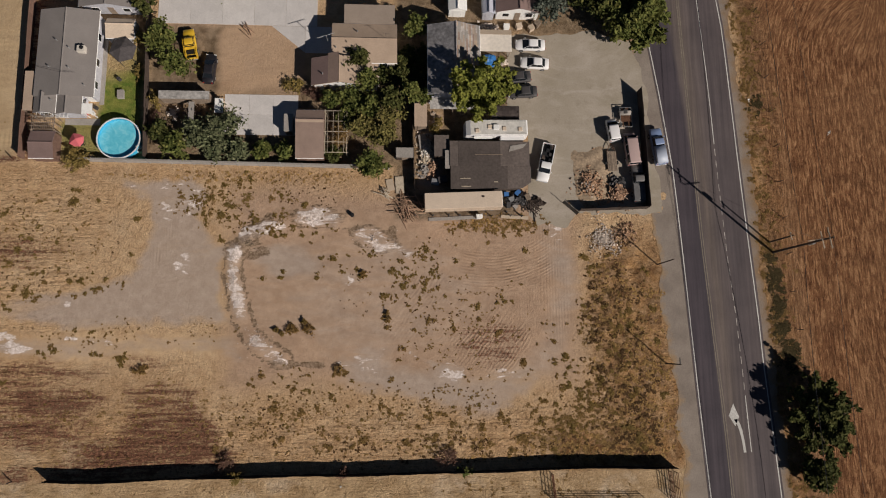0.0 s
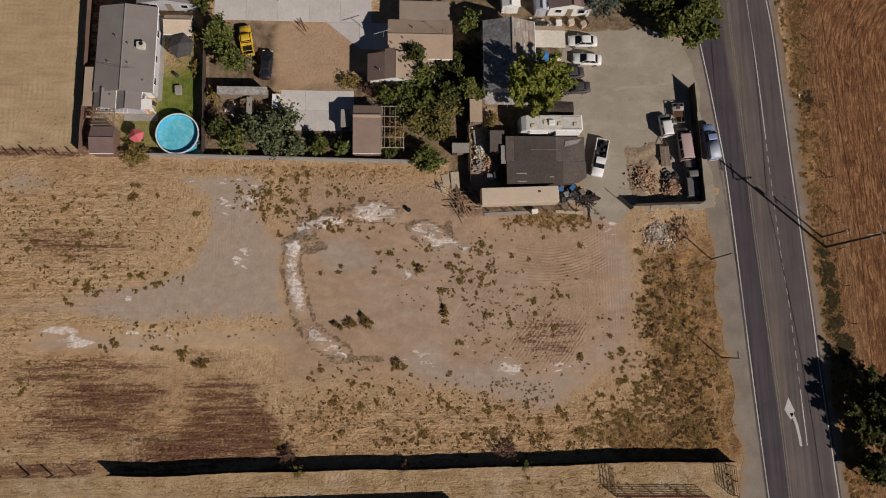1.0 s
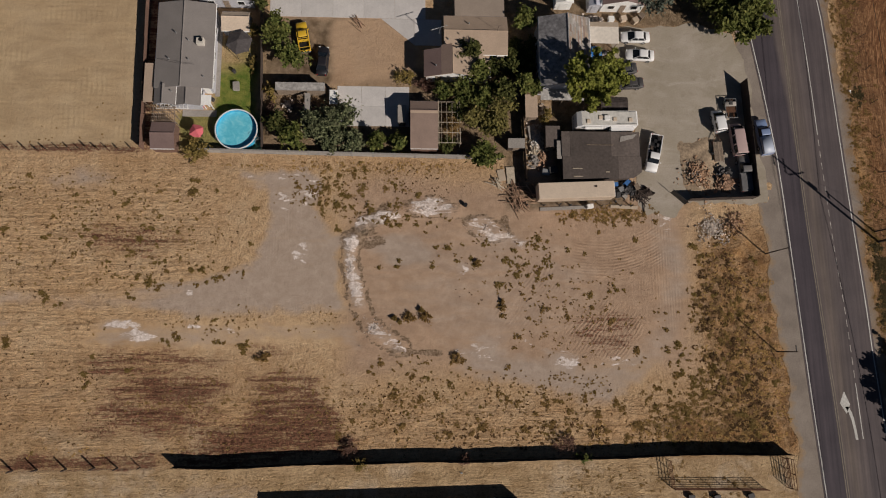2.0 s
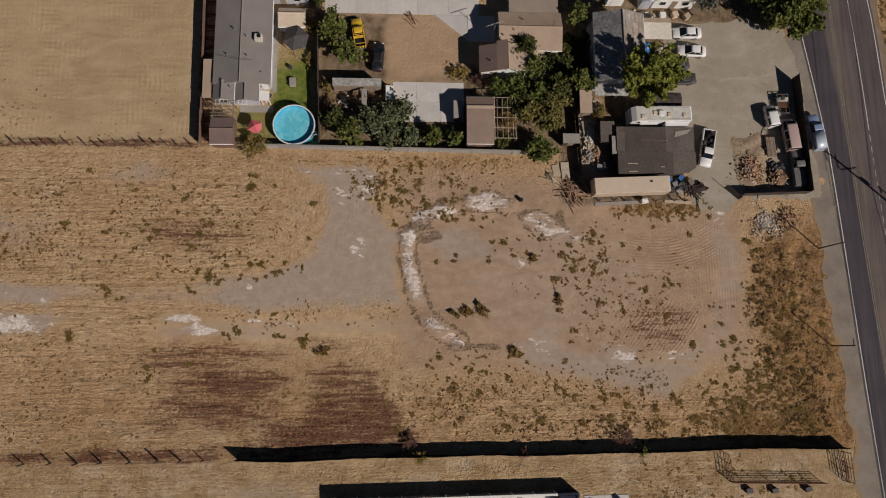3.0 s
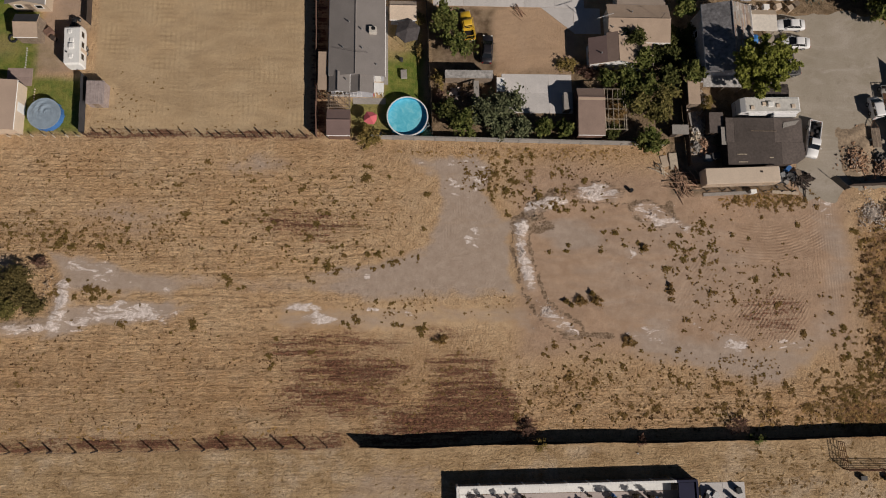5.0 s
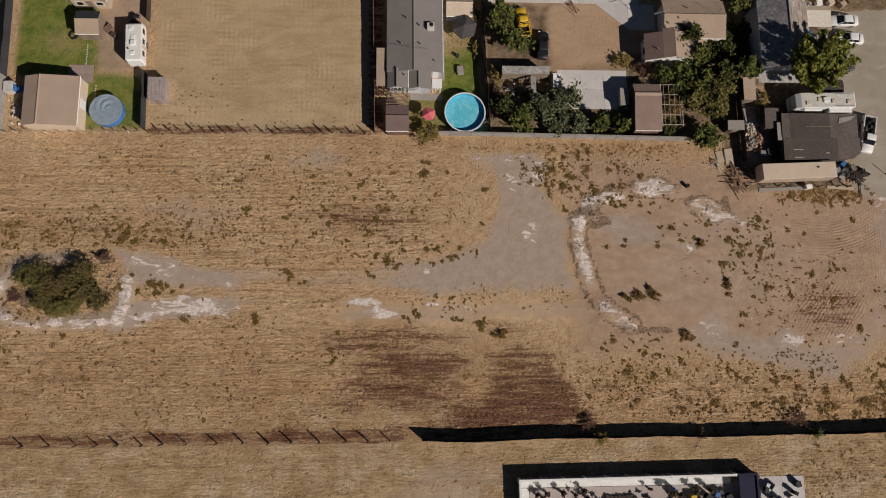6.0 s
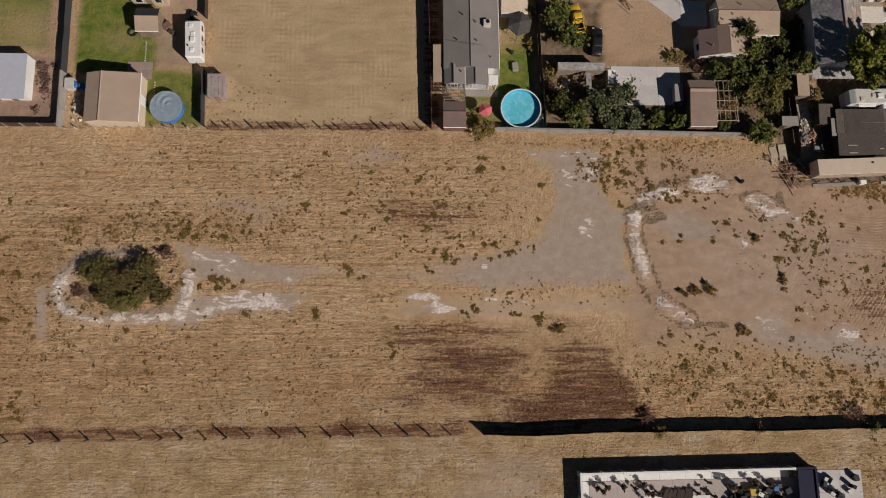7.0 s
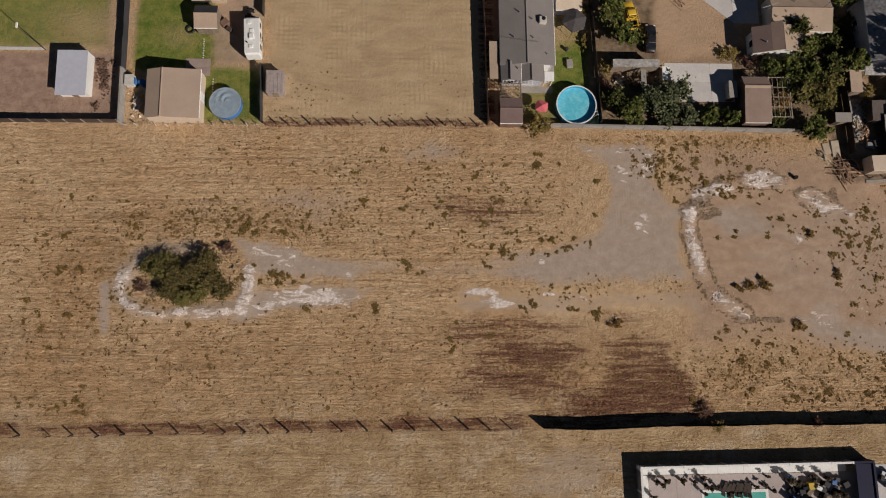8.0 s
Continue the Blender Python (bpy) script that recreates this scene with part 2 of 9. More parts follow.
def make_shoulder():
    """Gravel that gives way to soil at its two edges: u runs across."""
    n = Nodes("gravel_shoulder")
    uv = n.tree.nodes.new("ShaderNodeSeparateXYZ")
    n.link(n.coord.outputs["UV"], uv.inputs[0])
    u = n.math("ADD", uv.outputs[0], n.level(n.noise(0.5, 6.0, 0.68), 0.3, 0.7, -0.05, 0.05))
    fine = n.noise(6.0, 5.0, 0.7)
    col = n.mix(n.level(n.noise(0.3, 4.0), 0.35, 0.65), (0.235, 0.195, 0.165), (0.31, 0.262, 0.222))
    col = n.mix(n.level(u, 0.0, 0.05, 1.0, 0.0), col, (0.34, 0.235, 0.14))
    col = n.mix(n.level(u, 0.9, 1.0, 0.0, 0.9), col, (0.26, 0.165, 0.09))
    col = n.mix(0.9, col, n.ramp(fine, [(0.3, (0.74, 0.73, 0.72)), (0.7, (1.2, 1.2, 1.19))]), "MULTIPLY")
    return n.done(col, 0.95, 0.0, fine, 0.4, 0.04)


M_SHOULDER = make_shoulder()


def make_yard():
    """Packed gravel with pale sweeps left by wheels."""
    n = Nodes("packed_gravel_yard")
    sweep = n.noise(1.0, 5.0, 0.6, n.place("Object", (0.09, 0.2, 1.0), 0.5), 2.2)
    big = n.noise(0.12, 4.0)
    fine = n.noise(5.0, 5.0, 0.7)
    col = n.mix(n.level(big, 0.35, 0.65), (0.335, 0.288, 0.222), (0.41, 0.355, 0.29))
    col = n.mix(n.level(sweep, 0.48, 0.64, 0.0, 0.75), col, (0.46, 0.40, 0.34))
    col = n.mix(n.level(n.noise(0.6, 6.0, 0.7), 0.56, 0.72, 0.0, 0.5), col, (0.235, 0.195, 0.145))
    col = n.mix(0.8, col, n.ramp(fine, [(0.3, (0.84, 0.83, 0.82)), (0.7, (1.12, 1.12, 1.11))]), "MULTIPLY")
    return n.done(col, 0.95, 0.0, fine, 0.3, 0.03)


M_YARD = make_yard()


def make_ground():
    """Bare earth, with the zones that the ground's own attributes name."""
    n = Nodes("earth")
    fine = n.noise(6.5, 6.0, 0.72)
    clod = n.noise(2.1, 6.0, 0.68)
    mid = n.noise(0.7, 5.0, 0.62)
    big = n.noise(0.09, 4.0, 0.55)
    streak = n.noise(1.0, 7.0, 0.68, n.place("Object", (0.16, 1.5, 1.0)), 0.25)
    thread = n.noise(1.0, 6.0, 0.7, n.place("Object", (0.6, 4.2, 1.0)), 0.3)
    row = n.node("CombineXYZ")
    n.link(n.math("MULTIPLY", n.attr("rows"), 2.6), row.inputs[0])
    spot = n.tree.nodes.new("ShaderNodeSeparateXYZ")
    n.link(n.coord.outputs["Object"], spot.inputs[0])
    n.link(n.math("MULTIPLY", spot.outputs[1], 0.42), row.inputs[1])
    furrow = n.noise(1.0, 8.0, 0.72, row.outputs[0], 0.9)
    wheel = n.node("TexWave", Scale=0.36, Distortion=2.5, Detail=3.0)
    wheel.wave_type, wheel.bands_direction = "BANDS", "X"
    lane = n.node("CombineXYZ")
    n.link(n.attr("rows"), lane.inputs[0])
    n.link(lane.outputs[0], wheel.inputs["Vector"])

    def zone(name, grain, spread, lo=0.38, hi=0.62):
        gate = n.level(n.attr(name), 0.02, 0.3)
        edge = n.math("MULTIPLY", n.level(grain, 0.33, 0.67, -0.5 * spread, 0.5 * spread), gate)
        return n.level(n.math("ADD", n.attr(name), edge), lo, hi)

    soil = n.mix(n.level(big, 0.35, 0.65), (0.53, 0.36, 0.208), (0.61, 0.444, 0.278))
    soil = n.mix(n.level(mid, 0.35, 0.68, 0.0, 0.6), soil, (0.375, 0.238, 0.128))
    soil = n.mix(n.level(n.noise(0.28, 5.0, 0.6), 0.5, 0.72, 0.0, 0.5), soil, (0.55, 0.415, 0.275))
    soil = n.mix(n.attr("pink"), soil, n.mix(n.level(mid, 0.4, 0.66), (0.398, 0.276, 0.195), (0.474, 0.341, 0.247)))
    soil = n.mix(n.math("MULTIPLY", n.attr("pale"), 0.85), soil, n.mix(n.level(n.noise(0.22, 4.0), 0.38, 0.65), (0.435, 0.322, 0.196), (0.495, 0.38, 0.242)))
    soil = n.mix(n.math("MULTIPLY", n.attr("dry"), n.level(mid, 0.25, 0.6, 0.45, 1.0)), soil, n.mix(n.level(n.noise(0.33, 4.0), 0.4, 0.62), (0.155, 0.078, 0.033), (0.36, 0.205, 0.088)))
    lawn = n.mix(n.level(mid, 0.33, 0.6), (0.09, 0.15, 0.025), (0.215, 0.225, 0.056))
    soil = n.mix(n.math("MULTIPLY", n.attr("strip"), 0.6), soil, n.mix(n.level(n.noise(0.3, 5.0, 0.62), 0.40, 0.60), (0.285, 0.19, 0.095), (0.49, 0.36, 0.215)))
    soil = n.mix(n.math("MULTIPLY", n.attr("strip"), n.level(n.noise(0.16, 6.0, 0.66), 0.50, 0.62, 0.0, 0.85)), soil, (0.53, 0.42, 0.30))
    soil = n.mix(n.attr("green"), soil, lawn)
    wisp = n.noise(1.0, 7.0, 0.66, n.place("Object", (0.14, 0.42, 1.0)), 0.8)
    grey = n.math("MULTIPLY", zone("grey", wisp, 0.45, 0.18, 0.82), 0.94)
    soil = n.mix(grey, soil, n.mix(n.level(mid, 0.4, 0.7), (0.40, 0.318, 0.258), (0.48, 0.392, 0.325)))
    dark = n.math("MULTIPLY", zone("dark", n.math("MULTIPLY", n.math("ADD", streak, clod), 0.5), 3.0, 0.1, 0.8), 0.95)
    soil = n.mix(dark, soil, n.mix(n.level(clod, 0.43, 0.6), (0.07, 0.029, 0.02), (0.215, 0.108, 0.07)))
    soil = n.mix(n.attr("clay"), soil, n.mix(n.level(mid, 0.36, 0.66), (0.29, 0.196, 0.148), (0.41, 0.29, 0.222)))
    litter = n.mix(n.level(mid, 0.38, 0.62), (0.10, 0.072, 0.045), (0.25, 0.19, 0.13))
    soil = n.mix(n.math("MULTIPLY", n.attr("litter"), 0.85), soil, litter)
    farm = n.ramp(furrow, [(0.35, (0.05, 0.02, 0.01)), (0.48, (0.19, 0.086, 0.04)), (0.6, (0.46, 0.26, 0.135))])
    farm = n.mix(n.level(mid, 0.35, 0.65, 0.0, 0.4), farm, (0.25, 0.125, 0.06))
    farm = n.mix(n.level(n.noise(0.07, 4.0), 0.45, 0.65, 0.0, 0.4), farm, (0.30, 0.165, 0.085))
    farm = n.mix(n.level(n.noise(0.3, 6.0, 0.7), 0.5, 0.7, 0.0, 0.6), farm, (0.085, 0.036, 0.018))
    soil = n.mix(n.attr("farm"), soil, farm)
    patchy = n.noise(1.0, 9.0, 0.66, n.place("Object", (0.30, 0.85, 1.0), 0.06), 1.1)
    crust = zone("rim", patchy, 0.9, 0.4, 0.6)
    soil = n.mix(n.math("MULTIPLY", crust, 0.9), soil, n.mix(n.level(clod, 0.42, 0.6), (0.135, 0.09, 0.055), (0.33, 0.245, 0.175)))
    crumb = n.level(n.noise(2.6, 6.0, 0.72), 0.36, 0.5, 0.4, 1.0)
    white = n.math("MULTIPLY", n.math("MULTIPLY", zone("white", patchy, 1.7, 0.47, 0.78), 0.95), crumb)
    haze = n.math("MULTIPLY", zone("white", wisp, 0.7, 0.05, 0.8), 0.55)
    soil = n.mix(haze, soil, (0.47, 0.385, 0.325))
    soil = n.mix(white, soil, n.mix(n.level(clod, 0.4, 0.65), (0.64, 0.55, 0.50), (0.95, 0.88, 0.85)))
    sweep = n.noise(1.0, 5.0, 0.6, n.place("Object", (0.11, 0.3, 1.0)), 1.5)
    soil = n.mix(n.attr("smooth"), soil, n.mix(1.0, soil, n.ramp(sweep, [(0.32, (0.84, 0.83, 0.83)), (0.5, (1.0, 1.0, 1.0)), (0.68, (1.13, 1.12, 1.11))]), "MULTIPLY"))
    speck = n.math("MULTIPLY", n.level(n.noise(1.15, 8.0, 0.68), 0.575, 0.64), n.math("MULTIPLY", n.math("ADD", n.attr("tilled"), n.attr("dry")), n.level(n.noise(0.14, 3.0), 0.40, 0.6, 0.25, 1.0)))
    soil = n.mix(speck, soil, (0.125, 0.072, 0.033))
    bare = n.level(n.math("ADD", n.attr("smooth"), n.attr("grey")), 0, 1, 1.0, 0.2)
    gain = n.mix(bare, (1, 1, 1), n.ramp(fine, [(0.3, (0.60, 0.57, 0.54)), (0.5, (1.0, 1.0, 1.0)), (0.7, (1.3, 1.29, 1.27))]))
    soil = n.mix(1.0, soil, gain, "MULTIPLY")
    gain = n.mix(bare, (1, 1, 1), n.ramp(clod, [(0.3, (0.66, 0.63, 0.6)), (0.46, (1.0, 1.0, 1.0)), (0.7, (1.16, 1.15, 1.14))]))
    soil = n.mix(0.9, soil, gain, "MULTIPLY")
    gain = n.mix(n.attr("tilled"), (1, 1, 1), n.ramp(streak, [(0.3, (0.64, 0.6, 0.55)), (0.45, (0.99, 0.985, 0.98)), (0.7, (1.2, 1.19, 1.17))]))
    soil = n.mix(0.7, soil, gain, "MULTIPLY")
    gain = n.mix(n.attr("tilled"), (1, 1, 1), n.ramp(thread, [(0.34, (0.6, 0.57, 0.53)), (0.46, (1.0, 1.0, 1.0)), (0.68, (1.25, 1.24, 1.22))]))
    soil = n.mix(0.5, soil, gain, "MULTIPLY")
    drill = n.noise(1.0, 4.0, 0.6, n.place("Object", (0.035, 1.35, 1.0), 0.015), 0.5)
    gain = n.mix(n.attr("tilled"), (1, 1, 1), n.ramp(drill, [(0.35, (0.70, 0.66, 0.62)), (0.45, (1.0, 1.0, 1.0)), (0.62, (1.12, 1.11, 1.10))]))
    soil = n.mix(n.level(n.noise(0.13, 4.0), 0.38, 0.62, 0.15, 0.85), soil, gain, "MULTIPLY")
    soil = n.mix(1.0, soil, (1.0, 0.982, 0.965), "MULTIPLY")
    mow = n.math("MULTIPLY", n.attr("pale"), n.level(n.noise(0.16, 4.0), 0.45, 0.62, 0.0, 0.8))
    for turn, gate in ((0.0, 0.22), (math.pi / 2, 0.3)):
        band = n.node("TexWave", Scale=0.42, Distortion=3.0, Detail=3.0, Detail_Scale=0.6)
        band.wave_type, band.bands_direction = "BANDS", "X"
        n.link(n.place("Object", (1, 1, 1), turn), band.inputs["Vector"])
        k = n.math("MULTIPLY", mow, n.level(n.noise(gate, 3.0), 0.42, 0.6))
        soil = n.mix(k, soil, n.mix(1.0, soil, n.ramp(band.outputs["Fac"], [(0.1, (0.86, 0.84, 0.81)), (0.6, (1.05, 1.05, 1.04))]), "MULTIPLY"))
    worked = n.math("MAXIMUM", n.attr("tilled"), n.attr("dry"))
    # clod tops lightened and hollows darkened in the colour, for their light and shade
    lump = n.level(n.noise(1.0, 4.0, 0.62, n.place("Object", (0.9, 1.9, 1.0), 0.04), 0.6), 0.52, 0.70)
    pit = n.level(n.noise(1.0, 5.0, 0.62, n.place("Object", (1.0, 2.6, 1.0), -0.05), 0.8), 0.56, 0.68)
    soil = n.mix(n.math("MULTIPLY", n.math("MULTIPLY", pit, worked), 0.55), soil, n.mix(1.0, soil, (0.52, 0.46, 0.40), "MULTIPLY"))
    soil = n.mix(n.math("MULTIPLY", n.math("MULTIPLY", lump, worked), 0.6), soil, n.mix(1.0, soil, (1.28, 1.27, 1.25), "MULTIPLY"))
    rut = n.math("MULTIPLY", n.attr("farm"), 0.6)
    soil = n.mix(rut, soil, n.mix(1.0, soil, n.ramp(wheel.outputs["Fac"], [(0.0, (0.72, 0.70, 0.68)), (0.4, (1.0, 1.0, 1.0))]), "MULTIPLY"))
    ring = n.node("TexWave", Scale=0.7, Distortion=3.4, Detail=3.0, Detail_Scale=0.5)
    ring.wave_type, ring.rings_direction = "RINGS", "Z"
    shift = n.node("Mapping", Location=(-12.6, -1.4, 0))
    n.link(n.coord.outputs["Object"], shift.inputs["Vector"])
    n.link(shift.outputs[0], ring.inputs["Vector"])
    hatch = n.node("TexWave", Scale=0.62, Distortion=6.0, Detail=3.0, Detail_Scale=0.5)
    hatch.wave_type, hatch.bands_direction = "BANDS", "X"
    n.link(n.place("Object", (1, 1, 1), radians(38)), hatch.inputs["Vector"])
    tread = n.node("TexWave", Scale=0.72, Distortion=7.0, Detail=3.0, Detail_Scale=0.4)
    tread.wave_type, tread.bands_direction = "BANDS", "X"
    n.link(n.place("Object", (1, 0.08, 1)), tread.inputs["Vector"])
    lines = None
    for tex, key, most_of in ((ring, "arcs", 0.55), (hatch, "hatch", 0.7), (tread, "ruts", 0.5)):
        k = n.math("MULTIPLY", n.attr(key), n.level(n.noise(0.4, 5.0), 0.36, 0.6, 0.0, most_of))
        soil = n.mix(k, soil, n.mix(1.0, soil, n.ramp(tex.outputs["Fac"], [(0.0, (0.70, 0.66, 0.62)), (0.45, (0.98, 0.97, 0.96)), (0.9, (1.1, 1.09, 1.08))]), "MULTIPLY"))
        deep = n.math("MULTIPLY", tex.outputs["Fac"], k)
        lines = deep if lines is None else n.math("ADD", lines, deep)
    h = n.math("SUBTRACT", n.math("ADD", n.math("MULTIPLY", fine, 0.6), n.math("MULTIPLY", clod, 1.4)), 1.0)
    comb = n.math("ADD", n.math("MULTIPLY", n.math("ADD", streak, thread), 0.7), n.math("ADD", n.math("MULTIPLY", mid, 1.7), n.math("MULTIPLY", drill, 1.3)))
    h = n.math("ADD", h, n.math("MULTIPLY", n.math("SUBTRACT", comb, 2.3), n.attr("tilled")))
    h = n.math("ADD", h, n.math("MULTIPLY", n.math("SUBTRACT", furrow, 0.5), n.math("MULTIPLY", n.attr("farm"), 2.0)))
    h = n.math("ADD", h, n.math("MULTIPLY", n.math("SUBTRACT", lump, pit), n.math("MULTIPLY", worked, 0.6)))
    h = n.math("MULTIPLY", h, bare)
    h = n.math("ADD", h, n.math("MULTIPLY", lines, 0.35))
    return n.done(soil, 0.97, 0.0, h, 0.68, 0.26, 0.1)


M_EARTH = make_ground()


# ---- building blocks ----
def thing(name, label, category, x=0.0, y=0.0, z=0.0, turn=0.0, group="", kind=""):
    ob = new(name)
    ob.empty_display_size = 0.3
    ob.matrix_world = pose(x, y, z, 0, 0, turn)
    return tagged(ob, label, category, group, kind)


def part(name, bm, material, parent=None, label=""):
    me = bpy.data.meshes.new(name)
    bm.normal_update()
    bm.to_mesh(me)
    bm.free()
    me.materials.append(material)
    ob = new(name, me)
    ob.parent = parent
    return tagged(ob, label)


def again(ob, parent, m):
    """A further part on the same mesh."""
    o = new(ob.name.split(".")[0], ob.data)
    o.parent = parent
    o.matrix_local = m
    return o


def sheet(name, verts, faces, material, parent=None, label="", smooth=False):
    me = bpy.data.meshes.new(name)
    me.from_pydata([tuple(v) for v in verts], [], [tuple(f) for f in faces])
    me.materials.append(material)
    if smooth:
        me.polygons.foreach_set("use_smooth", [True] * len(me.polygons))
    ob = new(name, me)
    ob.parent = parent
    return tagged(ob, label)


def hexa(bm, lower, upper):
    """A solid between two loops of equal length."""
    a = [bm.verts.new(v) for v in lower]
    b = [bm.verts.new(v) for v in upper]
    n = len(a)
    bm.faces.new(a[::-1])
    bm.faces.new(b)
    for i in range(n):
        bm.faces.new((a[i], a[(i + 1) % n], b[(i + 1) % n], b[i]))
    return bm


def box(x0, x1, y0, y1, z0, z1, bm=None, bevel=0.0, inset=0.0):
    own = bm or bmesh.new()
    i = inset
    hexa(own, [(x0, y0, z0), (x1, y0, z0), (x1, y1, z0), (x0, y1, z0)], [(x0 + i, y0 + i, z1), (x1 - i, y0 + i, z1), (x1 - i, y1 - i, z1), (x0 + i, y1 - i, z1)])
    if bevel:
        bmesh.ops.bevel(own, geom=own.edges[:], offset=bevel, segments=2, affect="EDGES", profile=0.5)
    return own


def tube(points, r, bm=None, sides=6, r2=None):
    """A round bar along points, tapering to r2."""
    own = bm or bmesh.new()
    pts = [Vector(p) for p in points]
    rings = []
    for i, p in enumerate(pts):
        d = (pts[min(i + 1, len(pts) - 1)] - pts[max(i - 1, 0)]).normalized()
        u = d.cross(Vector((0, 0, 1)) if abs(d.z) < 0.9 else Vector((1, 0, 0))).normalized()
        v = d.cross(u)
        k = r + ((r2 if r2 is not None else r) - r) * i / max(1, len(pts) - 1)
        rings.append([own.verts.new(p + (u * math.cos(a) + v * math.sin(a)) * k) for a in (2 * math.pi * j / sides for j in range(sides))])
    own.faces.new(rings[0])
    own.faces.new(rings[-1][::-1])
    for a, b in zip(rings, rings[1:]):
        for j in range(sides):
            own.faces.new((a[j], b[j], b[(j + 1) % sides], a[(j + 1) % sides]))
    bmesh.ops.recalc_face_normals(own, faces=own.faces[:])
    return own


def disc(x, y, z0, z1, r, bm=None, sides=32, r1=None):
    own = bm or bmesh.new()
    r1 = r if r1 is None else r1
    ring = [(math.cos(2 * math.pi * i / sides), math.sin(2 * math.pi * i / sides)) for i in range(sides)]
    hexa(own, [(x + r * c, y + r * s, z0) for c, s in ring], [(x + r1 * c, y + r1 * s, z1) for c, s in ring])
    return own


# ---- the ground: one sheet, with its zones of bare, grey, white, burnt and grassed earth ----
def value_noise(x, y, size, seed):
    g = np.random.RandomState(seed).rand(97, 97)
    u, v = x / size + 1000.0, y / size + 1000.0
    i, j = np.floor(u).astype(int), np.floor(v).astype(int)
    a, b = u - i, v - j
    a, b = a * a * (3 - 2 * a), b * b * (3 - 2 * b)
    p, q, s, t = i % 97, j % 97, (i + 1) % 97, (j + 1) % 97
    return g[p, q] * (1 - a) * (1 - b) + g[s, q] * a * (1 - b) + g[p, t] * (1 - a) * b + g[s, t] * a * b


def rough_noise(x, y, size, seed):
    return sum(value_noise(x, y, size / 2**k, seed + k) * 0.5**k for k in range(4)) / 1.875 - 0.5


def along(x, y, pts):
    """The distance to a line through points."""
    best = np.full(x.shape, 1e9)
    for (ax, ay), (bx, by) in zip(pts, pts[1:]):
        dx, dy = bx - ax, by - ay
        t = np.clip(((x - ax) * dx + (y - ay) * dy) / (dx * dx + dy * dy), 0, 1)
        best = np.minimum(best, np.hypot(x - ax - t * dx, y - ay - t * dy))
    return best


def fade(d, width, soft):
    t = np.clip((width + soft - d) / (2 * soft), 0, 1)
    return t * t * (3 - 2 * t)


def blob(x, y, cx, cy, rx, ry, turn=0.0):
    c, s = math.cos(radians(turn)), math.sin(radians(turn))
    u, v = (x - cx) * c + (y - cy) * s, -(x - cx) * s + (y - cy) * c
    return (np.hypot(u / rx, v / ry) - 1) * min(rx, ry)


def inside(x, y, x0, x1, y0, y1):
    return np.maximum(np.maximum(x0 - x, x - x1), np.maximum(y0 - y, y - y1))


def region(x, y, pts):
    """The distance to a closed outline, negative inside it."""
    best, odd = along(x, y, list(pts) + [pts[0]]), np.zeros(x.shape, bool)
    for (ax, ay), (bx, by) in zip(pts, list(pts[1:]) + [pts[0]]):
        if ay != by:
            odd ^= ((ay > y) != (by > y)) & (x < ax + (y - ay) * (bx - ax) / (by - ay))
    return np.where(odd, -best, best)


def most(*masks):
    out = masks[0]
    for m in masks[1:]:
        out = np.maximum(out, m)
    return out


# the dug ridge, the ring round the thicket, and the outlines of the bare grey tracks
BERM = [(-9.6, -8.3), (-12.4, -7.7), (-16.6, -7.8), (-19.4, -9.2), (-22.6, -10.6), (-24.6, -13.2), (-24.9, -16.2), (-24.4, -18.8), (-23.9, -21.7), (-22.1, -25.1), (-19.8, -27.4), (-17.4, -29.0)]
BERM_EAST = [(-8.8, -9.6), (-6.4, -10.9), (-3.6, -11.4), (-0.6, -12.5), (1.2, -13.6)]
RING = [(-90.6, -22.0), (-90.7, -24.4), (-91.6, -27.2), (-95.4, -28.0), (-99.4, -27.9), (-103.0, -28.2), (-105.8, -27.6), (-108.2, -26.3), (-109.0, -24.3), (-108.1, -21.6), (-106.0, -19.8), (-103.0, -18.8), (-99.0, -18.6)]
TRACK = [(-41.2, -2.6), (-31.4, -2.4), (-29.0, -4.0), (-29.6, -8.0), (-27.4, -11.5), (-25.6, -12.6), (-26.5, -16.2), (-26.2, -21.3), (-24.2, -23.6), (-30.8, -23.6), (-39.1, -23.4), (-47.3, -24.2), (-55.0, -22.8), (-63.0, -22.2), (-58.7, -21.1), (-55.5, -20.5), (-52.3, -19.7), (-47.4, -18.9), (-42.4, -18.0), (-39.1, -16.7), (-37.6, -13.2), (-36.6, -9.3), (-37.3, -5.6)]
TRACK_SOUTH = [(-24.0, -25.2), (-34.2, -25.6), (-44.0, -25.4), (-52.1, -25.0), (-59.4, -25.2), (-61.5, -27.6), (-52.1, -28.3), (-44.0, -28.4), (-39.1, -27.8), (-30.9, -27.4), (-22.6, -29.2)]
TRACK_FAR = [(-93.6, -16.8), (-88.5, -17.5), (-81.0, -19.7), (-75.0, -20.5), (-68.0, -20.4), (-66.0, -21.6), (-72.5, -22.3), (-76.0, -23.3), (-84.2, -23.2), (-89.6, -22.8), (-91.0, -20.6)]
SPILL = [(-93.0, -29.4), (-87.3, -27.8), (-80.9, -27.2), (-73.6, -26.0), (-71.6, -24.8), (-76.0, -24.2), (-82.0, -24.3), (-86.0, -24.8), (-90.2, -24.6)]
WASH = [(-11.0, -28.6), (-5.8, -28.0), (-1.6, -29.6), (5.1, -30.9), (11.0, -31.8), (17.9, -31.4), (20.6, -31.0), (19.0, -34.4), (13.2, -37.0), (4.8, -36.2), (-1.9, -34.0), (-8.0, -32.8)]
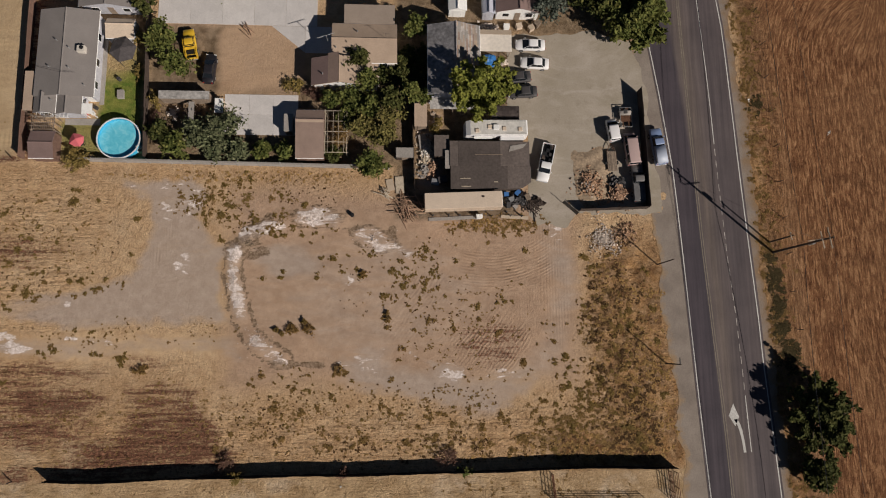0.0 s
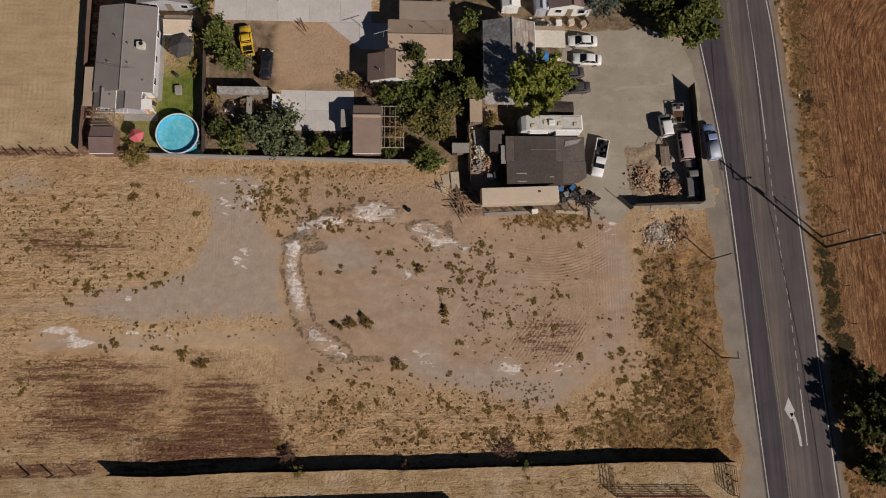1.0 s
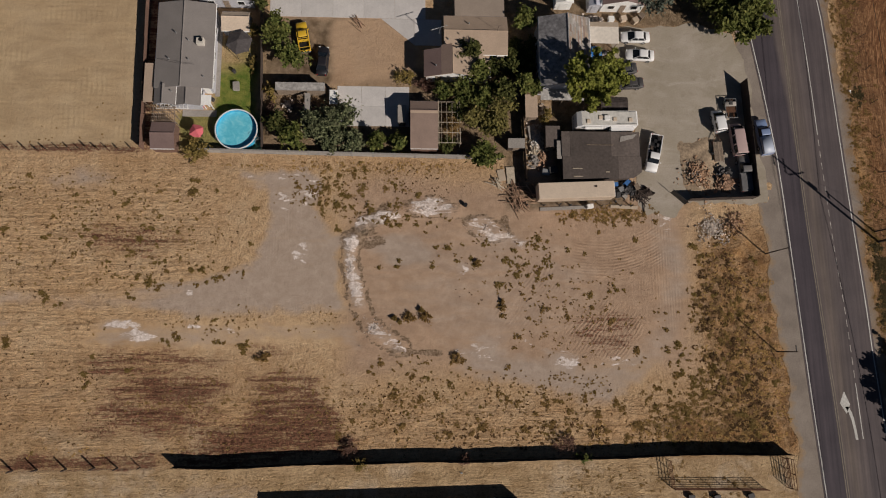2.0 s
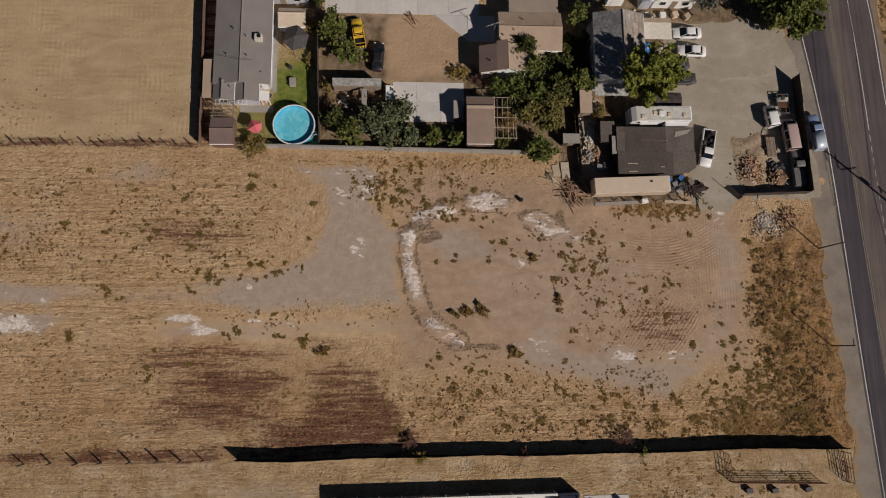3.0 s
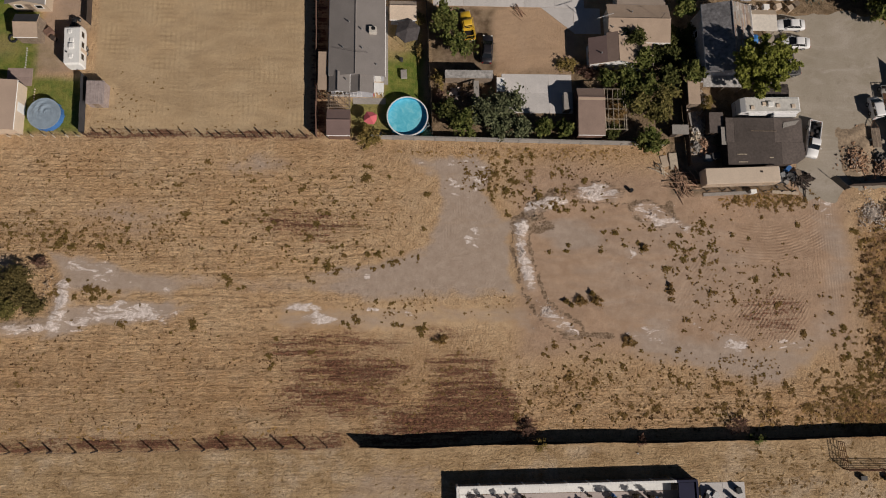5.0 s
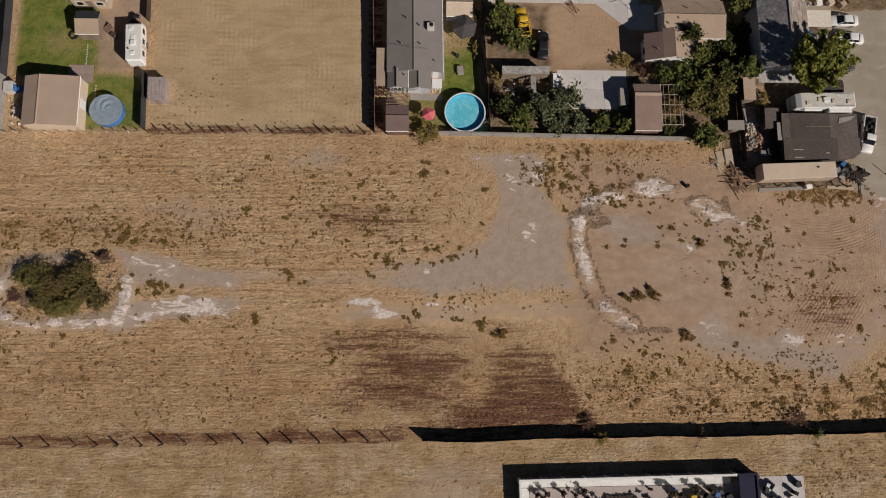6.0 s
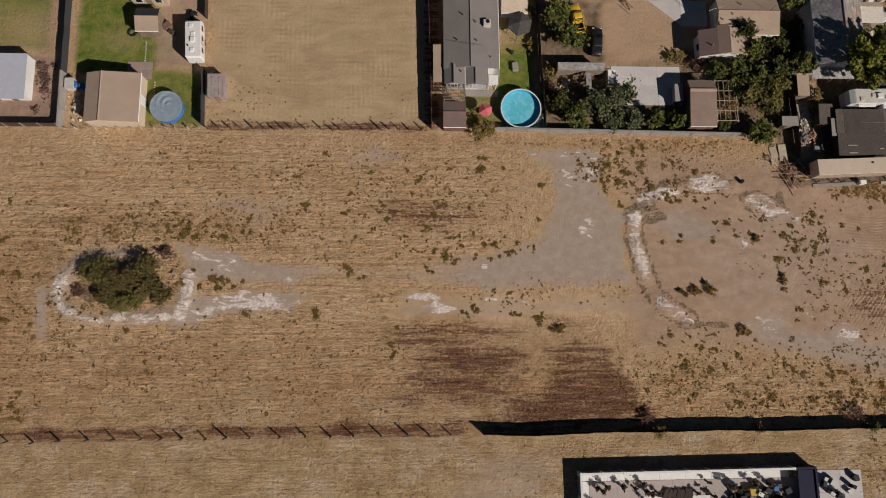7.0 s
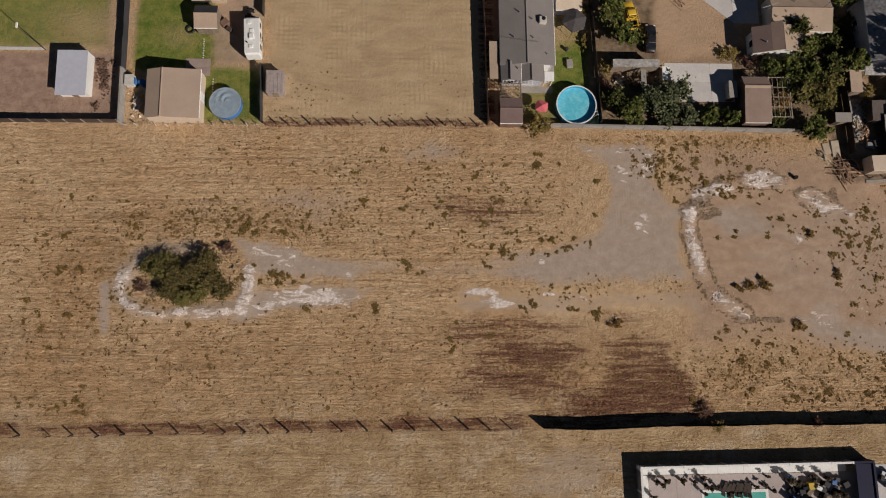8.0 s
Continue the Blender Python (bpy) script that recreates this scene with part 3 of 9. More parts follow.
SCORCH = [(-40.2, -32.2), (-33.0, -32.0), (-29.3, -33.6), (-27.6, -38.0), (-24.4, -41.0), (-23.4, -44.0), (-48.0, -44.0), (-45.4, -41.6), (-41.6, -39.6), (-38.6, -37.4), (-38.0, -34.6)]


FARM_TURN = (83.0, 17.0)


def field_zones(x, y):
    w = rough_noise(x, y, 9.0, 11) * 7.0
    w2 = rough_noise(x, y, 2.5, 23) * 2.6
    field = fade(inside(x, y, -400, 41, -45, 0.0), 0, 0.4)
    z = {}
    w3 = rough_noise(x, y, 1.1, 29) * 1.1
    grey = most(
        fade(region(x, y, TRACK) + w2 * 0.7 + w3 * 0.6, 0, 1.1) * np.interp(x, [-64, -52, -46], [0.35, 0.7, 0.92]),
        fade(region(x, y, TRACK_SOUTH) + w2 * 0.6 + w3, 0, 1.0) * 0.5,
        fade(region(x, y, TRACK_FAR) + w2 * 0.5 + w3, 0, 0.9) * np.interp(x, [-92, -80, -72, -66], [0.8, 0.95, 0.6, 0.2]),
        fade(region(x, y, SPILL) + w2 * 0.5 + w3, 0, 0.8) * 0.9,
        fade(along(x, y, [(-66.0, -21.8), (-58.0, -21.6)]) + w * 0.3, 1.4, 1.4) * 0.35,
        fade(along(x, y, RING) + w * 0.2, 1.2, 1.3) * 0.75,
        fade(along(x, y, [(-111.3, -24.0), (-110.7, -30.4)]) + w2 * 0.4, 0.7, 0.6) * 0.9,
        fade(region(x, y, WASH) + w2 * 0.8 + w * 0.25 + w3, 0, 2.0) * 0.85,
        fade(along(x, y, [(17.0, -31.5), (22.0, -27.5), (24.6, -19.0), (23.0, -11.4), (21.3, -7.0)]) + w * 0.35, 2.0, 2.4) * 0.6,
        fade(blob(x, y, -5.0, -20.0, 17.0, 9.0) + w * 0.5, 0, 4.0) * 0.4,
        fade(blob(x, y, -17.0, -14.6, 5.2, 2.3, -8) + w2 * 0.5, 0, 1.2) * 0.9,
        fade(blob(x, y, -64.0, -3.8, 5.0, 1.8) + w * 0.3, 0, 2.0) * 0.6,
        fade(blob(x, y, -82.0, -11.5, 8.0, 3.0) + w * 0.5, 0, 2.5) * 0.5,
    )
    z["grey"] = grey * field
    z["white"] = field * most(
        fade(blob(x, y, -13.2, -8.0, 3.7, 1.25, -4) + w2 * 0.6, 0, 0.5),
        fade(along(x, y, [(-23.2, -10.8), (-20.6, -9.9), (-18.0, -9.4)]) + w2 * 0.5, 0.9, 0.6) * 0.72,
        fade(along(x, y, BERM[5:9]) + w2 * 0.5 + w3 * 0.7, 0.95, 0.45) * np.interp(y, [-21.5, -19.5, -15.5, -13.5], [0.72, 1.0, 1.0, 0.7]),
        fade(along(x, y, BERM[8:]) + w2 * 0.7 + w3 * 0.8, 0.65, 0.6) * 0.66,
        fade(blob(x, y, -4.9, -11.2, 3.0, 1.3, -12) + w2 * 0.9 + w3, 0, 0.9) * 0.54,
        fade(along(x, y, [(-4.2, -12.6), (-1.2, -12.6), (0.8, -13.5)]) + w2 * 0.5, 0.5, 0.5) * 0.7,
        fade(along(x, y, [(-10.0, -29.4), (-7.2, -29.6)]) + w2 * 0.5, 0.4, 0.4) * 0.62,
        fade(along(x, y, RING[1:11]) + w2 * 0.8 + w3 * 0.5, 0.4, 0.45) * np.clip(0.8 + rough_noise(x, y, 4.0, 91) * 1.6, 0.3, 1.0),
        fade(along(x, y, RING[:3]) + w2 * 0.4, 0.85, 0.5),
        fade(blob(x, y, -85.9, -26.3, 3.2, 1.3, 25) + w2 * 1.3, 0, 1.0) * 0.7,
        fade(blob(x, y, -79.4, -25.9, 3.0, 1.2, 6) + w2 * 1.1, 0, 0.7),
        fade(blob(x, y, -75.4, -26.2, 1.9, 0.5, 24) + w2 * 0.9, 0, 0.6) * 0.8,
        fade(blob(x, y, -54.2, -26.9, 2.2, 0.6, -6) + w2 * 0.3 + w3 * 0.9, 0, 0.5) * 0.9,
        fade(blob(x, y, -56.0, -25.2, 3.0, 0.3, -3) + w2 * 0.5 + w3 * 0.5, 0, 0.35) * 0.66,
        fade(along(x, y, [(-47.4, -25.6), (-45.0, -25.8), (-41.0, -26.2)]) + w2 * 0.5, 0.14, 0.4) * 0.7,
        fade(blob(x, y, -47.6, -20.6, 0.5, 0.9) + w2 * 0.6, 0, 0.5) * 0.75,
        fade(blob(x, y, -32.0, -7.0, 2.6, 1.6, 10) + w2 * 1.8, 0, 1.0) * 0.32,
        fade(blob(x, y, -31.6, -16.0, 1.0, 2.6, -20) + w2 * 1.6, 0, 0.9) * 0.4,
        fade(along(x, y, [(-40.6, -3.4), (-30.0, -3.6)]) + w2 * 0.9, 0.6, 0.8) * 0.36,
        fade(blob(x, y, -4.9, -28.8, 3.0, 1.6) + w2 * 0.9, 0, 1.0) * 0.45,
        fade(blob(x, y, 7.0, -31.2, 2.0, 1.1) + w2 * 0.6, 0, 0.8) * 0.6,
        fade(blob(x, y, 14.0, -31.2, 5.5, 0.6) + w2 * 0.7, 0, 0.8) * 0.35,
        fade(along(x, y, [(0.8, -28.0), (4.2, -29.6)]) + w2 * 0.5, 0.3, 0.4) * 0.5,
        fade(blob(x, y, 23.0, -8.8, 1.4, 2.6) + w2 * 0.7, 0, 1.2) * 0.35,
        fade(blob(x, y, -8.2, -17.0, 0.9, 1.4) + w2 * 1.2, 0, 0.5) * 0.5,
        fade(along(x, y, [(-90.0, -18.8), (-81.0, -21.6)]) + w2 * 1.3, 0.7, 0.8) * 0.5,
        fade(along(x, y, [(-88.0, -21.4), (-82.0, -22.6), (-76.0, -22.5)]) + w2 * 0.9, 0.4, 0.5) * 0.5,
    )
    z["dark"] = field * most(
        fade(blob(x, y, -48.4, -34.6, 7.2, 2.0, 2) + w * 0.45, 0, 1.6),
        fade(blob(x, y, -51.0, -37.8, 8.0, 2.4, 3) + w * 0.6, 0, 2.2) * 0.78,
        fade(blob(x, y, -50.0, -30.6, 9.0, 1.6, 0) + w * 0.5, 0, 1.6) * 0.4,
        fade(region(x, y, SCORCH) + w2 * 1.4 + w * 0.3 + w3, 0, 2.2) * np.interp(y, [-42.5, -39.5, -36.5, -34.0, -31.0], [1.0, 0.92, 0.74, 0.6, 0.34]),
        fade(blob(x, y, -57.0, -12.6, 5.5, 1.4) + w * 0.5, 0, 1.8) * 0.5,
        fade(blob(x, y, -36.0, -29.0, 4.0, 1.0) + w * 0.4, 0, 1.2) * 0.45,
        fade(blob(x, y, -57.0, -31.0, 3.2, 1.0) + w * 0.4, 0, 1.2) * 0.45,
    )
    z["dry"] = most(
        field * fade(inside(x, y, 27.5, 60, -44, -12.5) + w * 1.1, 0, 3.5) * 0.9,
        field * fade(inside(x, y, 21, 60, -46, -38.0) + w * 0.5, 0, 3.0),
        field * fade(inside(x, y, 15, 19.5, -9.8, -7.8) + w2, 0, 1.0) * 0.6,
        field * fade(inside(x, y, -60, -2, -2.6, 0) + w * 0.2, 0, 1.2) * 0.25,
        field * fade(blob(x, y, -112.0, -24.0, 7.0, 7.0) + w, 0, 4.0) * 0.4,
        field * fade(blob(x, y, -97.0, -14.5, 18.0, 2.2) + w * 0.4, 0, 2.0) * 0.35,
        field * fade(inside(x, y, -400, -49, -45, -43.2) + w * 0.15, 0, 0.8) * 0.5,
    ) * (1 - np.clip(z["grey"], 0, 1) * 0.7)
    z["dry"] = most(z["dry"], field * fade(inside(x, y, -400, -26, -45, -30) + w * 0.8, 0, 4.0) * 0.28)
    z["pink"] = np.clip(field * fade(inside(x, y, -26.0, 27.0, -33.0, -3.5) + w * 0.7, 0, 3.0) * (1 - z["dry"]), 0, 1) * 0.9
    z["arcs"] = fade(np.abs(np.hypot(x - 12.6, y - 1.4) - 17.3) + w2 * 0.7, 2.7, 0.9) * fade(np.abs(x - 15.2) + w2 * 1.5, 6.4, 1.6) * fade(y, -11.0, 1.0)
    z["hatch"] = most(fade(blob(x, y, 13.6, -26.6, 5.6, 3.6, 10) + w2, 0, 0.9), fade(blob(x, y, 2.9, -18.6, 3.6, 3.0) + w2, 0, 0.9) * 0.4, fade(blob(x, y, 0.6, -24.0, 3.4, 2.4) + w2, 0, 1.0) * 0.25)
    z["dark"] = most(z["dark"], fade(blob(x, y, 13.2, -26.8, 4.8, 3.0) + w2, 0, 1.6) * 0.3)
    z["ruts"] = 0.6 * most(fade(blob(x, y, 22.4, -17.0, 2.4, 8.0, 8) + w2, 0, 1.2), fade(blob(x, y, 22.6, -9.0, 1.6, 3.4) + w2, 0, 0.8) * 0.8, fade(blob(x, y, 18.0, -22.5, 2.0, 4.0, -20) + w2, 0, 1.0) * 0.6, fade(blob(x, y, -35.2, -13.0, 1.0, 4.5, -24) + w2, 0, 0.6) * 0.6, fade(blob(x, y, -22.0, -35.5, 1.2, 4.0, -30) + w2, 0, 0.6) * 0.5)
    # brown yard earth and litter; between the houses its colour also carries tree shade
    z["litter"] = most(fade(inside(x, y, -38.5, -28.0, 0.4, 22.0) + w2 * 0.5, 0, 0.8), fade(inside(x, y, -28.5, -8.0, 0.3, 5.0), 0, 0.5), fade(inside(x, y, -16.5, 17.0, 0.0, 14.0) + w2 * 0.4, 0, 0.7), fade(inside(x, y, -1.2, 17.0, -8.2, 40.0) + w2 * 0.3, 0, 0.6), fade(inside(x, y, 16.5, 38.5, 21.6, 60.0) + w2 * 0.6, 0, 1.0), fade(inside(x, y, 26.5, 37.5, -6.8, 2.0) + w2 * 0.4, 0, 0.8) * 0.5)
    z["rim"] = field * most(fade(np.abs(along(x, y, BERM[5:]) + w2 * 0.5 + w3 * 0.5 - 1.45), 0.22, 0.3), fade(along(x, y, BERM[3:6]) + w2 * 0.9 + w3, 1.3, 0.5) * 0.85, fade(blob(x, y, -22.2, -13.0, 2.8, 1.7) + w2 + w3, 0, 0.6) * 0.72, fade(np.abs(blob(x, y, -4.6, -11.2, 3.8, 1.7, -12) + w2 * 0.6), 0.3, 0.35) * 0.8, fade(blob(x, y, -1.7, -10.4, 0.9, 1.3) + w2 * 0.4, 0, 0.3) * 0.9, fade(np.abs(blob(x, y, -13.2, -8.0, 4.2, 1.6, -4) + w2 * 0.5), 0.25, 0.4) * 0.7, fade(along(x, y, [(-20.0, -29.0), (-16.0, -29.4), (-11.6, -29.6)]) + w2 * 0.4, 0.5, 0.4) * 0.8, fade(np.abs(along(x, y, RING) + w2 * 0.5 - 1.2), 0.2, 0.5) * 0.45, fade(blob(x, y, -104.4, -24.6, 1.5, 1.5) + w2, 0, 0.6) * 0.9, fade(blob(x, y, -93.6, -18.9, 1.6, 0.8, 30) + w2 * 0.6, 0, 0.5) * 0.8)
    z["dry"] = most(z["dry"], field * fade(inside(x, y, -30, 40, -46, -34.0) + w * 0.6, 0, 3.0) * 0.2)
    z["clay"] = most(fade(inside(x, y, -400, -110.6, 0.8, 11.6) + w2 * 0.15, 0, 0.4), fade(blob(x, y, -112.0, 16.0, 2.2, 9.0) + w2, 0, 1.5) * 0.5)
    z["strip"] = most(fade(inside(x, y, -400, 42, -400, -45.0), 0, 0.6), fade(inside(x, y, -400, -40, -45, -39) + w, 0, 3.0) * 0.5)
    z["clay"] = most(z["clay"], fade(inside(x, y, -97.2, -90.6, 9.8, 60) + w2, 0, 0.9) * 0.45, fade(blob(x, y, -32.5, 15.0, 3.4, 4.0) + w2 * 1.5, 0, 1.5) * 0.55)
    z["litter"] = most(z["litter"], fade(np.abs(y - 11.2) + w2, 0.5, 0.9) * fade(inside(x, y, -34, -15, 9, 14), 0, 0.6) * 0.55, fade(blob(x, y, -34.6, 17.0, 1.6, 5.0) + w2 * 1.2, 0, 1.0) * 0.6, fade(np.abs(y - 22.6) + w2, 0.3, 0.7) * fade(inside(x, y, -34, -18, 20, 25), 0, 0.6) * 0.5)
    z["grey"] = most(z["grey"], fade(inside(x, y, -96.8, -90.8, 10.2, 60) + w2, 0, 0.9) * 0.5, fade(inside(x, y, 2.0, 6.0, -3.0, 8.5) + w2, 0, 0.8) * 0.7)
    z["grey"] = most(z["grey"], fade(blob(x, y, -44.4, -51.0, 6.5, 3.0, 15) + w2 * 1.6 + w3, 0, 2.0) * 0.55)
    cx, cy = FARM_TURN
    z["rows"] = cx - np.hypot(x - cx, np.maximum(0, y - cy)) * np.where(x < cx, 1, -1)
    z["pink"] = most(z["pink"], fade(inside(x, y, -36, -15, 11, 23), 0, 0.8) * 0.6)
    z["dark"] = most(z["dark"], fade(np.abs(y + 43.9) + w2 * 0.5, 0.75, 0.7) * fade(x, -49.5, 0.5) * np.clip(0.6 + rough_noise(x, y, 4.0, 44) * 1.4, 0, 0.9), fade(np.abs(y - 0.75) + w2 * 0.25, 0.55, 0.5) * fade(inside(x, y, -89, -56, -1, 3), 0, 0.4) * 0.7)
    z["litter"] = z["litter"] * (1 - 0.75 * fade(inside(x, y, 2.0, 6.2, -4.0, 9.0) + w2 * 0.4, 0, 0.6))
    lane = fade(region(x, y, TRACK_SOUTH) + w2 * 0.5 + w3 * 0.6, 0.7, 0.9)
    z["tilled"] = (1 - 0.85 * lane) * np.clip(most(
        fade(inside(x, y, -400, -46, -45, 0) + w * 1.6, 0, 7.0),
        fade(inside(x, y, -60, 20, -45, -36), 0, 3.0),
        fade(inside(x, y, -400, 20, -400, -45), 0, 2.0) * 0.7) * (1 - z["grey"]), 0, 1)
    east = np.interp(y, [-60, -33, -13, 5, 26], [57.0, 56.0, 55.2, 54.8, 53.6])
    z["farm"] = fade(east - x + rough_noise(x, y, 3.0, 41) * 1.6, -1.6, 1.2) * np.interp(x - east, [0, 4, 7], [0.55, 0.75, 1.0])
    z["dry"] = most(z["dry"], fade(inside(x, y, 54, 60, -90, 60), 0, 1.0) * 0.95)
    z["litter"] = most(z["litter"], fade(inside(x, y, 55.6, 60.0, 9.5, 60.0) + w2 * 0.8, 0, 1.0) * 0.62, fade(blob(x, y, 57.2, -20.0, 1.6, 9.0) + w2 * 1.5, 0, 1.2) * 0.55)
    z["pale"] = most(fade(inside(x, y, -88.8, -57.0, 0.4, 80), 0, 0.5), fade(inside(x, y, -400, 42, -400, -45.0), 0, 0.6) * 0.6)
    lawn = most(
        fade(inside(x, y, -109.4, -97.2, 9.0, 60) + w2 * 0.6, 0, 0.7),
        fade(inside(x, y, -99.0, -90.4, 0.9, 9.6) + w2 * 0.5, 0, 0.7) * 0.95,
        fade(inside(x, y, -97.2, -94.0, 11.0, 16.0) + w2 * 0.8, 0, 0.9) * 0.6,
        fade(inside(x, y, -400, -113.0, 12.6, 80) + w * 0.25, 0, 1.0) * 0.85,
        fade(inside(x, y, -45.4, -39.0, 1.0, 14.8) + w2 * 0.5, 0, 0.8),
        fade(inside(x, y, -50.6, -44.5, 0.5, 6.4) + w2 * 0.4, 0, 0.7) * 0.72,
        fade(inside(x, y, -44.5, -39.5, 14.0, 18.5) + w2 * 0.6, 0, 0.8) * 0.55,
    )
    worn = fade(blob(x, y, -117.5, 16.0, 5.0, 3.6) + w * 0.6, 0, 2.5) * 0.5 + fade(blob(x, y, -102.5, 14.8, 3.0, 2.0) + w * 0.4, 0, 1.6) * 0.35 + fade(blob(x, y, -44.0, 15.5, 2.4, 2.2) + w2 * 0.4, 0, 1.4) * 0.5
    z["green"] = np.clip(lawn * (1 - worn), 0, 1)
    z["smooth"] = most(z["clay"] * 0.75, lane * 0.7, fade(inside(x, y, -88.8, -57.0, 0.6, 80), 0, 0.8) * 0.85, z["green"] * 0.5, fade(inside(x, y, -38, -14, 11, 24), 0, 1.0) * 0.8, fade(inside(x, y, -27.0, 27.0, -33.5, -5.0) + w * 0.4, 0, 3.0) * 0.72 * (1 - z["dry"]))
    # a darker strip of earth along the tall brown board fence
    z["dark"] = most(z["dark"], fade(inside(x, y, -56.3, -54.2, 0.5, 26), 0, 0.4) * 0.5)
    # relief: the low ridge of dug earth, the ring and the clods of the field
    d = along(x, y, BERM) + w2 * 0.5
    ridge = np.clip(1 - d / 2.0, 0, 1) ** 1.5 * 0.26 + np.clip(1 - (along(x, y, BERM_EAST) + w2) / 2.2, 0, 1) ** 1.5 * 0.22 + np.clip(1 - (along(x, y, RING) + w2 * 0.4) / 1.8, 0, 1) ** 1.5 * 0.3
    # the lot beyond the road side is heaped and rutted
    heap = fade(inside(x, y, 27.5, 36.5, -40, -8), 0, 2.0) * (rough_noise(x, y, 3.0, 57) * 0.6 + rough_noise(x, y, 1.2, 58) * 0.35)
    z["height"] = field * (ridge * (0.7 + 1.6 * rough_noise(x, y, 1.6, 77)) + heap + rough_noise(x, y, 1.4, 5) * 0.08 * (1 - z["grey"] * 0.7))
    return z


def make_ground_sheet():
    xs = np.concatenate([[-2500, -1200, -600, -300, -190, -150], np.arange(-136, 76.01, 0.42), [90, 120, 180, 300, 600, 1200, 2500]])
    ys = np.concatenate([[-2500, -1200, -600, -300, -150, -90, -70], np.arange(-60, 34.01, 0.42), [40, 60, 100, 180, 400, 1200, 2500]])
    gx, gy = np.meshgrid(xs, ys)
    z = field_zones(gx, gy)
    nx, ny = len(xs), len(ys)
    co = np.stack([gx, gy, z["height"]], -1).reshape(-1, 3)
    i = np.arange((ny - 1) * (nx - 1))
    r, c = i // (nx - 1), i % (nx - 1)
    a = r * nx + c
    faces = np.stack([a, a + 1, a + nx + 1, a + nx], 1)
    me = bpy.data.meshes.new("ground")
    me.vertices.add(len(co))
    me.vertices.foreach_set("co", co.ravel())
    me.loops.add(faces.size)
    me.loops.foreach_set("vertex_index", faces.ravel())
    me.polygons.add(len(faces))
    me.polygons.foreach_set("loop_start", np.arange(0, faces.size, 4))
    me.polygons.foreach_set("use_smooth", np.ones(len(faces), bool))
    me.update()
    for key in ("grey", "white", "dark", "dry", "tilled", "farm", "pale", "green", "smooth", "pink", "arcs", "hatch", "ruts", "litter", "rim", "clay", "strip", "rows"):
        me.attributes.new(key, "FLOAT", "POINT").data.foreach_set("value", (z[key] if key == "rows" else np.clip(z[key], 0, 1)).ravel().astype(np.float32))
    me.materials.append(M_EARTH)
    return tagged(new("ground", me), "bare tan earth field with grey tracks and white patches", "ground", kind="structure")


make_ground_sheet()


def height_at(x, y):
    return float(field_zones(np.array([[x]], float), np.array([[y]], float))["height"][0, 0])


# ---- the road ----
def ribbon(name, west, east, z, material, step=4.0, y0=-400.0, y1=400.0, thick=0.04):
    """A strip between two lines x(y), with u across and v along."""
    ys = np.arange(y0, y1 + 0.1, step)
    n = len(ys)
    a, b = west(ys), east(ys)
    verts, faces = [], []
    for x0, x1, y in zip(a, b, ys):
        verts += [(x0, y, z - thick), (x0, y, z), (x1, y, z), (x1, y, z - thick)]
    for i in range(n - 1):
        for k in range(3):
            faces.append((4 * i + k, 4 * i + k + 4, 4 * i + k + 5, 4 * i + k + 1)[::-1])
    ob = sheet(name, verts, faces, material)
    uv = ob.data.uv_layers.new(name="UVMap")
    for poly in ob.data.polygons:
        for li in poly.loop_indices:
            v = ob.data.loops[li].vertex_index
            uv.data[li].uv = ((0.0, 0.0, 1.0, 1.0)[v % 4], ys[v // 4])
    return ob


def line(*pts):
    """x(y) through points, going straight on past both ends."""
    p = sorted((y, x) for x, y in pts)
    ys, xs = [a for a, _ in p], [b for _, b in p]
    s0, s1 = (xs[1] - xs[0]) / (ys[1] - ys[0]), (xs[-1] - xs[-2]) / (ys[-1] - ys[-2])
    ys = [ys[0] - 1000] + ys + [ys[-1] + 1000]
    xs = [xs[0] - 1000 * s0] + xs + [xs[-1] + 1000 * s1]
    return lambda y: np.interp(y, ys, xs)


EDGE_W = line((39.7, 18.5), (40.5, 12.8), (42.0, -0.2), (42.5, -9.2), (43.1, -23.0), (43.7, -36.3), (44.4, -49.1))
EDGE_E = line((51.4, 26.6), (51.8, 23.0), (52.7, -0.1), (53.1, -9.1), (53.8, -23.1), (54.0, -30.5), (54.5, -39.4), (55.0, -49.3))
YELLOW = line((44.9, 19.6), (45.3, 5.4), (45.8, -10.0), (46.8, -29.0), (47.3, -37.2), (47.7, -49.2))
DASH = line((47.9, 28.5), (48.7, 13.9), (49.1, -0.1), (49.7, -14.2), (50.3, -23.1), (50.6, -30.4), (51.0, -42.8))
VERGE_W = line((36.9, 15.6), (38.3, -2.0), (39.0, -13.6), (39.5, -22.2), (40.2, -30.5), (40.4, -38.7), (41.0, -49.0))
VERGE_E = line((53.2, 25.7), (54.4, 5.5), (54.9, -13.6), (55.6, -33.2), (56.6, -49.5))


def off(f, d):
    return lambda y: f(y) + d


def ragged(f, amp, seed):
    return lambda y: f(y) + amp * (rough_noise(np.zeros_like(y), y, 5.0, seed) + 0.8 * rough_noise(np.zeros_like(y), y, 1.3, seed + 9))


tagged(ribbon("pavement", ragged(off(VERGE_W, -0.3), 1.5, 71), ragged(off(VERGE_E, 0.2), 1.3, 83), 0.02, M_SHOULDER, 0.5, -120, 120), "grey gravel shoulder along the road", "shoulder", kind="structure")
tagged(ribbon("road", off(EDGE_W, -0.35), off(EDGE_E, 0.4), 0.045, M_ASPHALT), "worn dark asphalt road with three lanes", "road", kind="structure")


